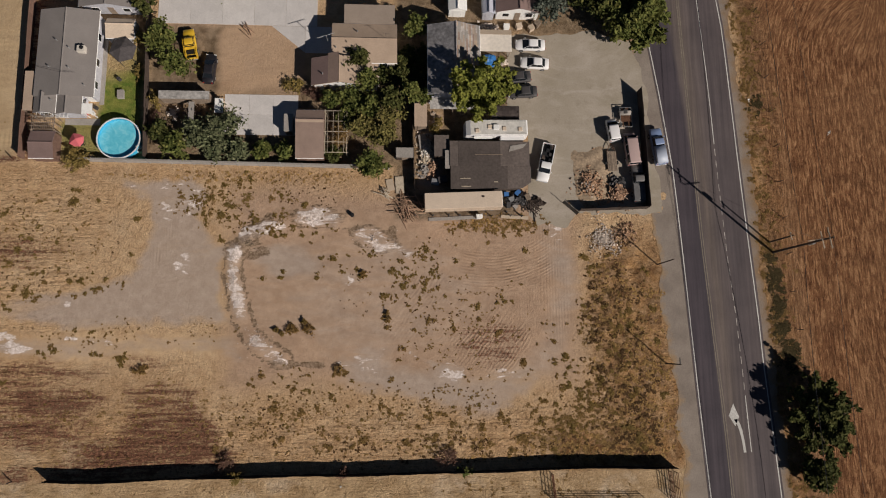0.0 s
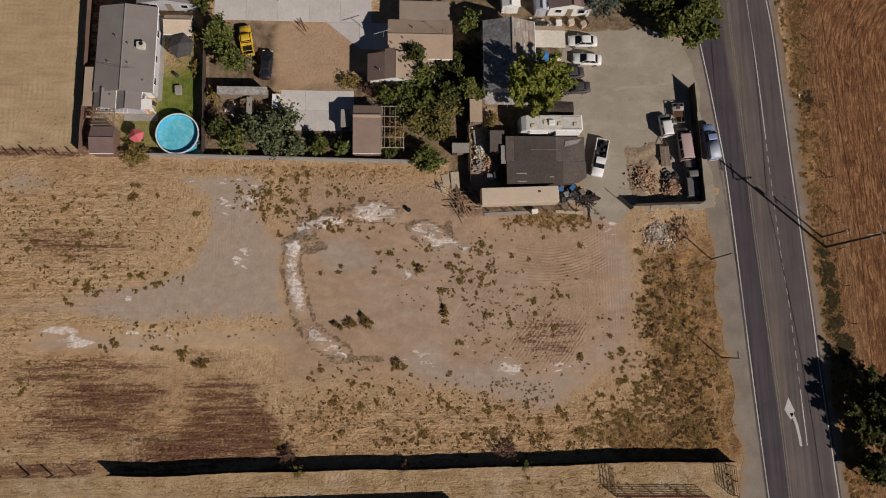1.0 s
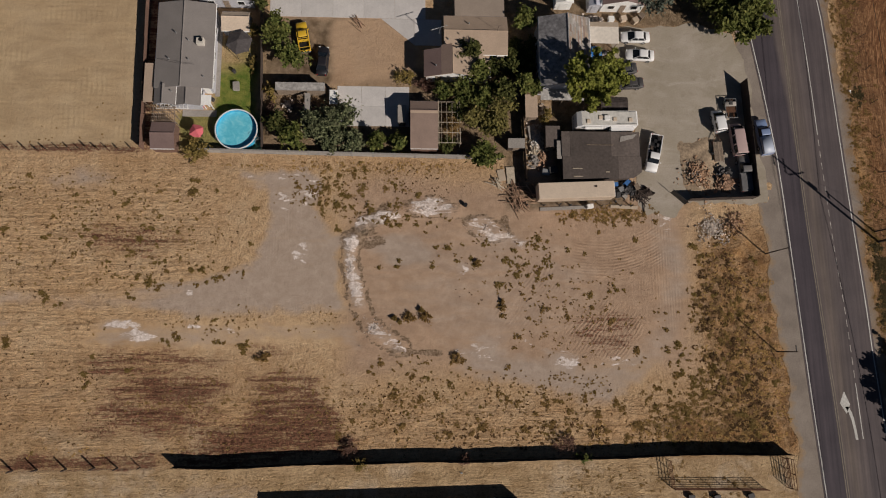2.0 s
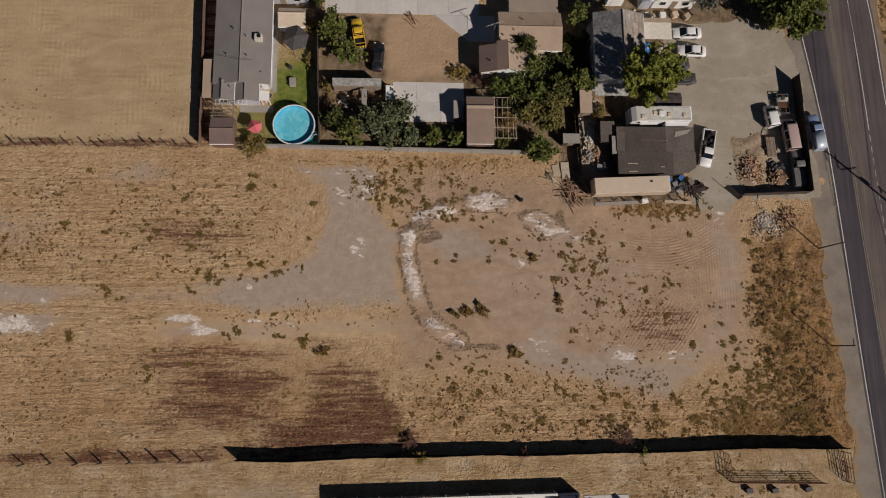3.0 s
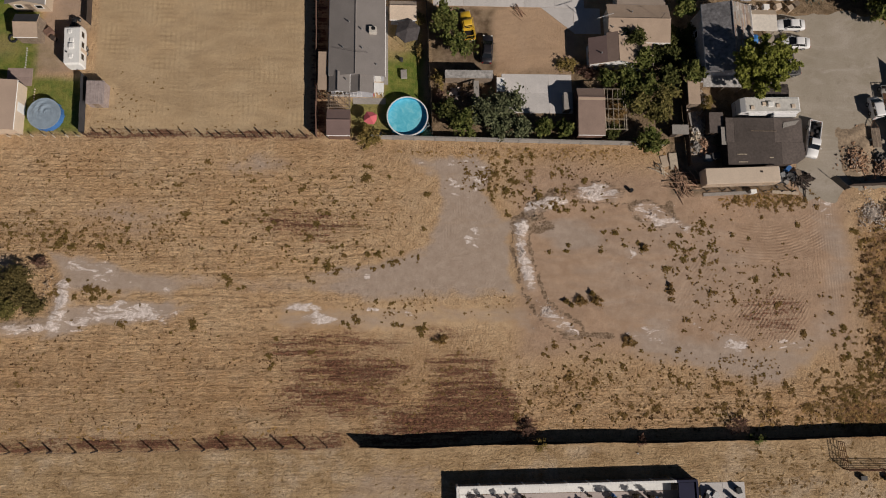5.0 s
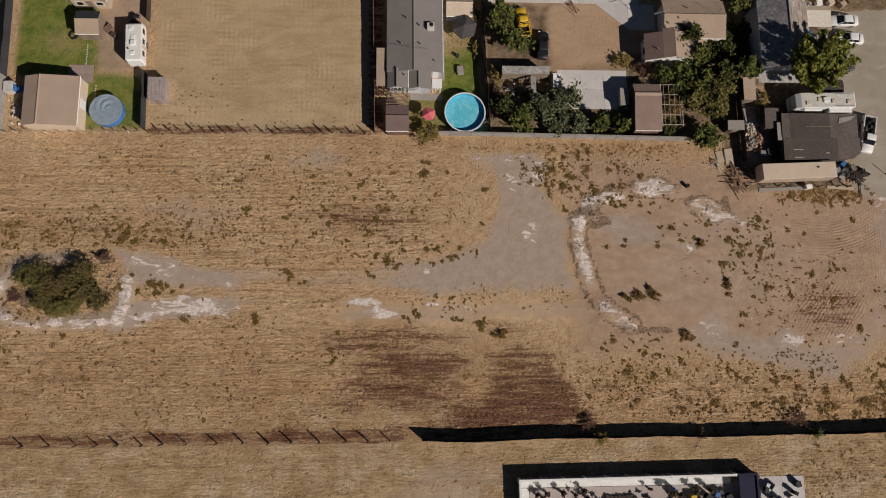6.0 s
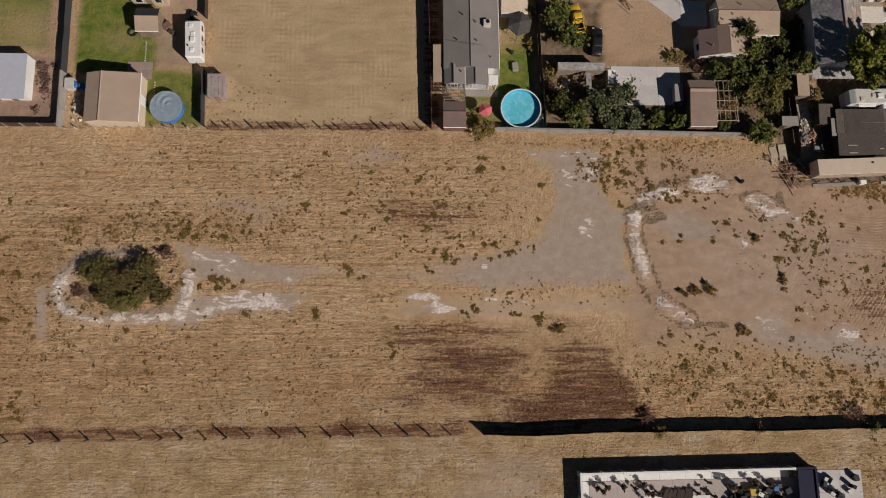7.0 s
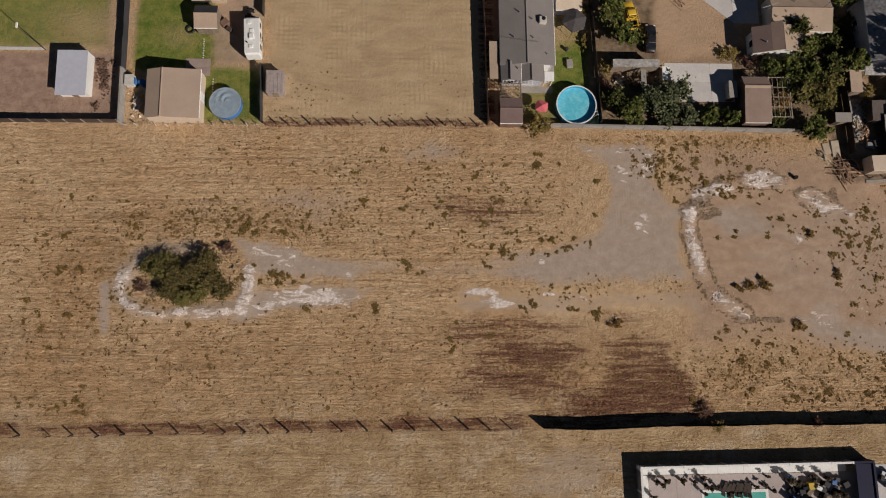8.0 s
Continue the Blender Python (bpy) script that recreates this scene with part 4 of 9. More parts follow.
def road_line(label, f, w, material, runs):
    lines = []
    for y0, y1 in runs:
        ob = ribbon("road_marking", off(f, -w / 2), off(f, w / 2), 0.052, material, (y1 - y0) / max(1, round((y1 - y0) / 6)), y0, y1, 0.004)
        tagged(ob, label, "road marking", "road markings", "structure")
        lines.append(ob)
    return lines


road_line("solid white edge line on the asphalt", EDGE_W, 0.16, M_LINE_W, [(-300, 300)])
road_line("solid white edge line on the asphalt", EDGE_E, 0.15, M_LINE_W, [(-300, 300)])
road_line("faded yellow centre line on the asphalt", off(YELLOW, -0.16), 0.15, M_LINE_Y, [(-300, 300)])
road_line("faded yellow centre line on the asphalt", off(YELLOW, 0.16), 0.15, M_LINE_Y, [(-300, 300)])
road_line("solid white lane line on the asphalt", DASH, 0.13, M_LINE_W, [(-42.9, -34.8), (4.0, 300)])
road_line("dashed white lane line on the asphalt", DASH, 0.12, M_WORN, [(y, y + 1.1) for y in np.arange(-34.0, 3.0, 1.9)])


def turn_arrow(x, y, turn):
    """A left-turn arrow: a shaft that bends into a head."""
    a = thing("road_arrow", "white painted left-turn arrow on the asphalt", "road arrow", x, y, 0.05, turn, kind="structure")
    bm = bmesh.new()
    rows = [(0.44, -0.1, 0.4), (0.36, 1.6, 0.4), (0.24, 2.9, 0.44), (0.0, 3.9, 0.5), (-0.36, 4.7, 0.56)]
    verts = [[bm.verts.new((cx - w / 2, cy, 0.006)), bm.verts.new((cx + w / 2, cy, 0.006))] for cx, cy, w in rows]
    for p, q in zip(verts, verts[1:]):
        bm.faces.new((p[0], p[1], q[1], q[0]))
    bm.faces.new([bm.verts.new(v) for v in ((-1.35, 5.3, 0.006), (-0.55, 3.7, 0.006), (0.2, 5.0, 0.006), (-0.45, 7.0, 0.006))])
    part("arrow_paint", bm, M_LINE_W, a)
    return a


turn_arrow(49.6, -42.9, 3.0)


# ---- fences and walls ----
def screen_fence():
    """A black fabric screen on posts: panels sag a little and differ in height."""
    f = thing("screen_fence", "black fabric privacy screen on thin posts along the dirt lot", "fence", 0.5, -44.75)
    post = part("post", tube([(0, 0, 0), (0, 0, 1.75)], 0.035), M_METAL_DARK, f)
    post.location = (-48.9, 0.1, 0)
    x, n, y = -48.9, 0, 0.1
    while x < 38.6:
        w = 2.92
        y2 = 0.1 + rough_noise(np.array([x]), np.array([0.0]), 22.0, 9)[0] * 0.9
        bm = bmesh.new()
        cols, rows = 6, 3
        grid = [[None] * (rows + 1) for _ in range(cols + 1)]
        for side in (0, 1):
            for i in range(cols + 1):
                s = i / cols
                for j in range(rows + 1):
                    h = -0.12 + (1.87 - 0.10 * math.sin(math.pi * s) * (0.4 + 0.25 * (n % 3))) * j / rows
                    bulge = 0.07 * math.sin(math.pi * s) * math.sin(math.pi * (j / rows) * 0.8 + n)
                    grid[i][j] = bm.verts.new((x + w * s, y + (y2 - y) * s + bulge + 0.012 * side, h))
            for i in range(cols):
                for j in range(rows):
                    bm.faces.new((grid[i][j], grid[i + 1][j], grid[i + 1][j + 1], grid[i][j + 1]))
        part("fabric_panel", bm, M_FABRIC, f)
        x, y, n = x + w, y2, n + 1
        again(post, f, pose(x, y, 0))
    return f


def wire_fence(label, x0, x1, y, step, h, seed, material, lean=4.0, wires=3, posts="post"):
    f = thing("wire_fence", label, "fence", x0, y)
    rnd = random.Random(seed)
    first = None
    x = 0.0
    while x < x1 - x0:
        m = pose(x + rnd.uniform(-0.2, 0.2), rnd.uniform(-0.12, 0.12), -0.05, rnd.uniform(-lean, lean), rnd.uniform(-lean, lean), rnd.uniform(0, 90)) @ Matrix.Diagonal((rnd.uniform(0.8, 1.5),) * 2 + (rnd.uniform(0.75, 1.08), 1))
        if first is None:
            bm = tube([(0, 0, 0), (0, 0, h * 0.5), (0.01, 0.01, h)], 0.095, r2=0.075)
            first = part(posts, bm, material, f)
            first.matrix_local = m
        else:
            again(first, f, m)
        x += step * rnd.uniform(0.75, 1.25)
    for k in range(wires):
        z = h * (0.35 + 0.55 * k / max(1, wires - 1))
        pts = [(i * (x1 - x0) / 40, 0.03 * math.sin(i * 1.7 + k), z - 0.03 * (i % 2)) for i in range(41)]
        part("wire", tube(pts, 0.008, sides=4), M_METAL_DARK, f)
    return f


def board_fence(label, x0, y0, x1, y1, h, material, step=2.4, post_mat=None, group="board fences"):
    """Posts, with a panel of upright boards between each two."""
    d = Vector((x1 - x0, y1 - y0))
    n = max(1, round(d.length / step))
    w = d.length / n
    f = thing("board_fence", label, "fence", x0, y0, 0, math.degrees(math.atan2(d.y, d.x)), group)
    k, front, back = 8, [], []
    for i in range(k):
        u0, u1, d0 = 0.02 + i * (w - 0.04) / k, 0.02 + (i + 1) * (w - 0.04) / k, 0.004 * (i % 2)
        front += [(u0, -0.014 - d0), (u1 - 0.012, -0.014 - d0), (u1 - 0.006, -0.004)]
    outline = front + [(w - 0.02, 0.012), (0.02, 0.012)]
    bm = hexa(bmesh.new(), [(a, b, 0.04) for a, b in outline], [(a, b, h) for a, b in outline])
    rail = part("fence_rail", box(0.0, w, 0.0125, 0.05, h * 0.8, h * 0.8 + 0.09), material, f)
    for i in range(1, n):
        again(rail, f, pose(i * w, 0, 0))
    panel = part("fence_panel", bm, material, f)
    post = part("post", box(-0.05, 0.05, -0.05, 0.05, 0, h + 0.08, bevel=0.01), post_mat or material, f)
    for i in range(1, n):
        again(panel, f, pose(i * w, 0, 0, random.Random(i).uniform(-1.5, 1.5)))
    for i in range(1, n + 1):
        again(post, f, pose(i * w, 0, 0))
    return f


def block_wall(label, x0, y0, x1, y1, h, t=0.2, name="block_wall", top=None, face=None):
    """A wall of concrete block with a cap, built in bays between pilasters."""
    d = Vector((x1 - x0, y1 - y0))
    n = max(1, round(d.length / 3.2))
    w = d.length / n
    f = thing(name, label, "wall", x0, y0, 0, math.degrees(math.atan2(d.y, d.x)), kind="structure")
    bm = box(0.0, w - 0.01, -t / 2, t / 2, 0, h - 0.06)
    bay = part("wall_bay", bm, face or M_BLOCK, f)
    cap = part("coping", box(0.0, w - 0.015, -t / 2 - 0.03, t / 2 + 0.03, h - 0.06, h, bevel=0.01), top or M_CONC_OLD, f)
    pil = part("pilaster", box(-0.14, 0.14, -t / 2 - 0.06, t / 2 + 0.06, 0, h + 0.02, bevel=0.015), top or face or M_BLOCK, f)
    for i in range(1, n):
        again(bay, f, pose(i * w, 0, 0))
        again(cap, f, pose(i * w, 0, 0))
        again(pil, f, pose(i * w, 0, 0))
    again(pil, f, pose(n * w, 0, 0))
    return f


screen_fence()
wire_fence("leaning weathered posts with wire along the dry field", -134, -50.5, -44.75, 3.2, 1.6, 5, M_WOOD_DARK)
wire_fence("leaning rusty posts with wire behind the vacant lot", -89.2, -56.0, 0.35, 1.7, 1.35, 6, M_RUST, 7.0)
wire_fence("short pale posts with wire behind the lawn", -109.6, -89.6, 0.25, 1.6, 1.15, 7, M_WOOD_PALE, 6.0)
board_fence("dark board fence with pale posts behind the earth yard", -136, 0.55, -110.6, 0.55, 1.5, M_WOOD_DARK, 2.6, M_WOOD_PALE)
block_wall("grey concrete block wall between two yards", -110.2, 0.3, -110.3, 8.6, 1.7)
board_fence("dark slate board fence between two lawns", -110.3, 8.75, -110.7, 40, 1.7, M_SLATE, 2.4)
board_fence("dark board fence between lawn and vacant lot", -89.5, 0.6, -89.8, 9.5, 1.75, M_SLATE, 2.2)
board_fence("dark board fence between lawn and vacant lot", -89.8, 18.0, -90.3, 40, 1.5, M_WOOD_DARK, 2.4)
board_fence("tall brown board fence beside the grey-roofed house", -55.3, 0.5, -56.0, 40, 1.75, M_WOOD_RED, 2.4)
block_wall("low grey block wall along the dry field", -47.0, 0.35, -2.3, -0.45, 1.35)
board_fence("weathered board fence between two back yards", -37.9, 0.8, -39.3, 40, 1.7, M_WOOD_DARK, 2.4)
board_fence("dark board fence behind the salvage yard", 1.2, 12.5, 1.7, -3.8, 1.5, M_WOOD_DARK, 2.3)
wire_fence("sagging wire fence on steel posts by the trailer", 1.8, 18.0, -7.75, 2.2, 1.2, 12, M_METAL_DARK, 3.0)
board_fence("dark solid fence round the scrap vehicles", 37.0, 12.4, 37.35, -6.4, 2.15, M_WOOD_DARK, 2.3)
board_fence("dark solid fence round the scrap vehicles", 37.3, -6.5, 26.8, -6.9, 1.7, M_WOOD_DARK, 2.3)
board_fence("dark open gate leaf of the scrap yard", 26.4, -7.4, 24.3, -5.6, 1.5, M_METAL_DARK, 2.6)


def roadside_posts():
    f = thing("wire_fence", "thin dark posts with wire beside the ploughed land", "fence", 57.6, 0)
    rnd = random.Random(21)
    first = None
    for i in range(24):
        y = 55.4 - i * 5.75
        x = float(VERGE_E(y)) + 4.35 - 57.6 + rnd.uniform(-0.2, 0.2)
        m = pose(x, y, -0.05, rnd.uniform(-5, 5), rnd.uniform(-5, 5))
        if first is None:
            first = part("post", tube([(0, 0, 0), (0, 0, 1.5)], 0.06), M_POLE, f)
            first.matrix_local = m
        else:
            again(first, f, m)
    for k in range(2):
        pts = [(float(VERGE_E(y)) + 4.0 - 57.6, y, 0.7 + 0.6 * k) for y in range(60, -84, -6)]
        part("wire", tube(pts, 0.008, sides=4), M_METAL_DARK, f)


roadside_posts()


# ---- poles and lines ----
def timber_pole(label, x, y, h, r=0.15):
    p = thing("utility_pole", label, "utility pole", x, y, -0.1)
    part("pole", tube([(0, 0, 0), (0, 0, h * 0.5), (0, 0, h + 0.1)], r, sides=10, r2=r * 0.65), M_POLE, p)
    return p


def cross_arm(pole, z, length, turn, count):
    c, s = math.cos(radians(turn)), math.sin(radians(turn))
    bm = box(-length / 2, length / 2, 0.14, 0.26, z, z + 0.12, bevel=0.01)
    bm.transform(Matrix.Rotation(radians(turn), 4, "Z"))
    arm = part("cross_arm", bm, M_WOOD_PALE, pole)
    for i in range(count):
        u = -length / 2 + 0.15 + (length - 0.3) * i / (count - 1)
        bm = disc(u, 0.2, z + 0.12, z + 0.3, 0.06, sides=10, r1=0.035)
        bm.transform(Matrix.Rotation(radians(turn), 4, "Z"))
        part("insulator", bm, M_CREAM, arm)
    return arm


big = timber_pole("tall dark timber utility pole with pale cross-arms", 57.0, -13.3, 14.0, 0.19)
cross_arm(big, 13.5, 2.9, 98, 4)
cross_arm(big, 12.0, 2.4, 98, 4)
cross_arm(big, 10.6, 2.6, 8, 3)
part("transformer", disc(0.38, 0.0, 8.4, 9.4, 0.24, sides=14), M_METAL, big)
part("guy_wire", tube([(0, 0, 11.5), (1.9, 4.2, 0.1)], 0.015, sides=4), M_METAL_DARK, big)
short = timber_pole("short dark timber pole beside the utility pole", 56.6, -11.7, 6.3, 0.13)
cross_arm(short, 5.9, 1.1, 98, 2)
timber_pole("slim dark timber pole by the road shoulder", 38.6, -15.15, 6.0, 0.11)
sp = timber_pole("slim dark timber pole with a small bracket", 39.0, -30.0, 5.1, 0.11)
part("bracket", box(-0.06, 0.06, 0.05, 0.95, 4.85, 4.97, bevel=0.01), M_METAL_DARK, sp)
bm = bmesh.new()
tube([(-0.9, 0.2, 0), (-1.2, -0.9, 1.6)], 0.05, bm)
part("brace", bm, M_POLE, sp)


def hung_line(label, a, b, sag, r=0.02):
    n = 24
    pts = [Vector(a).lerp(Vector(b), i / n) - Vector((0, 0, 4 * sag * (i / n) * (1 - i / n))) for i in range(n + 1)]
    bm = tube(pts, r, sides=5)
    return tagged(part("overhead_cable", bm, M_BLACK), label, "cable", "overhead lines")


for dx, dz in ((-1.3, 13.9), (-0.45, 13.9), (0.45, 13.9)):
    y0 = -13.3 + dx
    hung_line("thin dark overhead line between poles", (57.0, y0, dz), (54.0 + dx * 0.2, 62.0, 14.0), 1.3, 0.012)
    hung_line("thin dark overhead line between poles", (57.0, y0, dz), (60.4 + dx * 0.2, -92.0, 14.0), 1.3, 0.012)
hung_line("thick dark telephone cable between poles", (57.0, -13.3, 7.6), (54.0, 62.0, 7.6), 1.0, 0.032)
hung_line("thick dark telephone cable between poles", (57.0, -13.3, 7.6), (60.4, -92.0, 7.6), 2.2, 0.032)
for x, y, lab in ((54.0, 62.0, "tall dark timber utility pole far along the road"), (60.4, -92.0, "tall dark timber utility pole far along the road")):
    far = timber_pole(lab, x, y, 14.0, 0.19)
    cross_arm(far, 13.5, 2.9, 98, 4)
yl = thing("yard_light", "slim dark yard lamp pole with a white head", "lamp post", -122.4, 12.0)
part("pole", tube([(0, 0, 0), (0, 0, 7.2)], 0.07, sides=8, r2=0.05), M_METAL_DARK, yl)
part("lamp_head", box(-0.15, 0.15, -0.2, 0.6, 7.1, 7.25, bevel=0.05), M_WHITE, yl, "white lamp head")


# ---- buildings ----
def window(parent, x, y, z, w, h, face):
    """A framed window on a wall that looks along face ('s', 'n', 'e' or 'w')."""
    turn = {"s": 0, "e": 90, "n": 180, "w": 270}[face]
    m = pose(x, y, z, 0, 0, turn)
    bm = bmesh.new()
    for x0, x1, z0, z1 in ((-w / 2, w / 2, h - 0.07, h), (-w / 2, w / 2, 0, 0.07), (-w / 2, -w / 2 + 0.07, 0.07, h - 0.07), (w / 2 - 0.07, w / 2, 0.07, h - 0.07)):
        box(x0, x1, -0.05, 0.0, z0, z1, bm)
    f = part("window", bm, M_WHITE, parent)
    f.matrix_local = m
    part("pane", box(-w / 2 + 0.07, w / 2 - 0.07, -0.025, -0.005, 0.07, h - 0.07), M_GLASS, f)
    return f


def door(parent, x, y, w, h, face, material):
    turn = {"s": 0, "e": 90, "n": 180, "w": 270}[face]
    d = part("door", box(-w / 2, w / 2, -0.05, 0.0, 0.02, h, bevel=0.008), material, parent)
    d.matrix_local = pose(x, y, 0, 0, 0, turn)
    part("handle", tube([(w / 2 - 0.1, -0.09, 1.0), (w / 2 - 0.1, -0.05, 1.0)], 0.03), M_METAL, d)
    return d


def slab(corners, t, bm=None):
    own = bm or bmesh.new()
    return hexa(own, [(x, y, z - t) for x, y, z in corners], corners)


def gable(parent, x0, x1, y0, y1, eave, ridge, axis, at, over, roof, wall, gablemat=None, courses=None):
    """Walls with gables and two roof slopes; the ridge runs along axis at the coordinate at."""
    bm = bmesh.new()
    if axis == "y":
        loop = [(x0, 0.0), (x1, 0.0), (x1, eave), (at, ridge - 0.02), (x0, eave)]
        hexa(bm, [(x, y0, z) for x, z in loop], [(x, y1, z) for x, z in loop])
        s0, s1 = (ridge - eave) / (at - x0), (ridge - eave) / (x1 - at)
        a = [(x0 - over, y0 - over, eave - over * s0 + 0.1), (at, y0 - over, ridge + 0.1), (at, y1 + over, ridge + 0.1), (x0 - over, y1 + over, eave - over * s0 + 0.1)]
        b = [(at, y0 - over, ridge + 0.1), (x1 + over, y0 - over, eave - over * s1 + 0.1), (x1 + over, y1 + over, eave - over * s1 + 0.1), (at, y1 + over, ridge + 0.1)]
        cap = [(at, y0 - over, ridge + 0.13), (at, y1 + over, ridge + 0.13)]
    else:
        loop = [(y0, 0.0), (y1, 0.0), (y1, eave), (at, ridge - 0.02), (y0, eave)]
        hexa(bm, [(x0, y, z) for y, z in loop], [(x1, y, z) for y, z in loop])
        s0, s1 = (ridge - eave) / (at - y0), (ridge - eave) / (y1 - at)
        a = [(x0 - over, y0 - over, eave - over * s0 + 0.1), (x1 + over, y0 - over, eave - over * s0 + 0.1), (x1 + over, at, ridge + 0.1), (x0 - over, at, ridge + 0.1)]
        b = [(x0 - over, at, ridge + 0.1), (x1 + over, at, ridge + 0.1), (x1 + over, y1 + over, eave - over * s1 + 0.1), (x0 - over, y1 + over, eave - over * s1 + 0.1)]
        cap = [(x0 - over, at, ridge + 0.13), (x1 + over, at, ridge + 0.13)]
    bmesh.ops.recalc_face_normals(bm, faces=bm.faces[:])
    w = part("wall", bm, wall, parent)
    part("roof_slope", slab(a, 0.1), roof, parent)
    part("roof_slope", slab(b, 0.1), roof, parent)
    part("ridge_cap", tube(cap, 0.09, sides=6), roof, parent)
    for p, q in ((a[0], a[3]), (b[1], b[2])) if axis == "y" else ((a[0], a[1]), (b[2], b[3])):
        part("gutter", tube([(p[0], p[1], p[2] - 0.07), (q[0], q[1], q[2] - 0.07)], 0.07, None, 4), gablemat or M_WHITE, parent)
    return w


def flat_roof(parent, corners, t, material, name="roof"):
    return part(name, slab(corners, t), material, parent)


def vents(parent, places, r=0.1):
    for x, y, z in places:
        part("roof_vent", disc(x, y, z - 0.1, z + 0.35, r, sides=10), M_METAL, parent)


def grey_house():
    h = thing("house", "single-storey house with grey shingle roof and pale walls", "house", -49.4, 14.5)
    gable(h, -3.75, 4.1, -5.0, 7.9, 2.5, 3.3, "y", 0.0, 0.3, M_SHINGLE_GREY, M_SIDING)
    # the back room under its own low gable, and the covered porch beside it
    gable(h, -3.7, -1.1, -7.5, -5.02, 2.4, 2.9, "y", -2.6, 0.25, M_SHINGLE_GREY, M_SIDING)
    gable(h, -1.0, 2.5, -7.6, -5.04, 2.2, 2.75, "y", 0.7, 0.2, M_SHINGLE_GREY, M_SIDING)
    for x in (2.9, 4.0):
        part("porch_post", box(x - 0.06, x + 0.06, -7.55, -7.43, 0, 2.2), M_WHITE, h)
    part("porch_roof", slab([(2.72, -7.7, 2.25), (4.2, -7.7, 2.2), (4.2, -6.2, 2.32), (2.72, -6.2, 2.36)], 0.06), M_WHITE, h, "white porch roof")
    bm = bmesh.new()
    for i in range(9):
        box(-3.6 + i * 0.55, -3.55 + i * 0.55, -8.3, -7.62, 2.15, 2.2, bm)
    box(-3.7, 1.0, -8.32, -8.24, 2.1, 2.16, bm)
    part("trellis", bm, M_WHITE, h, "white slatted trellis")
    ac = part("roof_cooler", box(2.0, 3.1, 1.2, 2.2, 2.8, 3.6, bevel=0.04), M_STUCCO, h, "pale roof-top cooler")
    part("fan_grille", disc(2.65, 1.85, 3.6, 3.64, 0.3, sides=16), M_BLACK, ac)
    vents(h, [(-1.0, 3.0, 3.3), (0.9, 1.8, 3.4), (3.1, -3.6, 2.75), (-1.9, -1.0, 3.05), (1.0, -1.2, 3.3), (-1.4, -5.9, 2.7)], 0.09)
    bm = tube([(-3.9, -0.8, 2.75), (-0.3, -2.0, 3.85), (1.9, -1.9, 3.35)], 0.02, sides=4)
    part("aerial_cable", bm, M_BLACK, h)
    for y in (-3.0, 0.5, 4.5):
        window(h, 4.1, y, 0.9, 1.2, 1.1, "e")
        window(h, -3.75, y + 0.8, 0.9, 1.1, 1.1, "w")
    door(h, 3.3, -5.0, 0.9, 2.03, "s", M_WHITE)
    window(h, -2.5, -7.5, 0.9, 1.2, 1.0, "s")
    bm = bmesh.new()
    box(4.1, 4.75, -5.5, 7.5, 0.0, 0.06, bm)
    part("house_path", bm, M_CONC_OLD, h, "weathered concrete path")
    part("patio", box(-0.6, 4.4, -8.7, -7.7, 0.0, 0.05, bevel=0.01), M_CONC_OLD, h, "weathered concrete patio")
    return h


def tan_house():
    h = thing("house", "tan shingle-roofed house with white gable and L-shaped wing", "house", -6.0, 17.5)
    gable(h, -4.4, 4.7, -2.0, 3.6, 2.8, 3.5, "x", 1.2, 0.35, M_SHINGLE_TAN, M_STUCCO)
    gable(h, -7.4, 2.0, -5.6, -1.98, 2.5, 3.9, "y", -3.5, 0.3, M_SHINGLE_TAN, M_WHITE)
    flat = part("flat_roof_room", box(-2.7, 4.5, 3.62, 6.9, 0, 2.6), M_STUCCO, h)
    part("flat_roof", slab([(-3.0, 3.9, 2.75), (4.7, 3.9, 2.75), (4.7, 7.2, 2.65), (-3.0, 7.2, 2.65)], 0.12), M_SHINGLE_TAUPE, flat)
    part("wing_roof", slab([(-7.8, -5.9, 2.56), (-5.2, -5.9, 3.5), (-5.2, -1.6, 3.5), (-7.8, -1.6, 2.56)], 0.03), M_SHINGLE_MAUVE, h, "mauve-brown shingle slope")
    part("wing_roof", slab([(-5.19, -5.9, 3.504), (-3.6, -5.9, 4.08), (-3.6, -1.2, 4.08), (-5.19, -1.2, 3.504)], 0.03), M_SHINGLE_BROWN, h, "brown shingle strip")
    vents(h, [(-0.9, 2.4, 3.3), (-6.0, -4.4, 3.2), (-4.1, -0.2, 3.3)], 0.09)
    bm = tube([(3.4, 1.2, 3.45), (3.4, 1.2, 5.4)], 0.03, sides=5)
    tube([(2.9, 1.2, 5.3), (3.9, 1.2, 5.3)], 0.02, bm, 4)
    part("aerial", bm, M_METAL_DARK, h)
    bm = tube([(-5.4, 1.0, 2.8), (-5.4, 1.0, 4.6)], 0.05, sides=6)
    tube([(-6.8, 0.6, 4.5), (-4.2, 1.5, 4.5)], 0.04, bm, 5)
    part("aerial", bm, M_METAL, h)
    window(h, -1.2, -5.6, 1.0, 1.0, 0.9, "s")
    window(h, 3.0, -2.0, 0.9, 1.2, 1.1, "s")
    door(h, -5.6, -5.6, 0.9, 2.03, "s", M_WOOD)
    window(h, 4.7, 0.8, 0.9, 1.2, 1.1, "e")
    window(h, -7.4, -3.8, 0.9, 1.2, 1.1, "w")
    return h


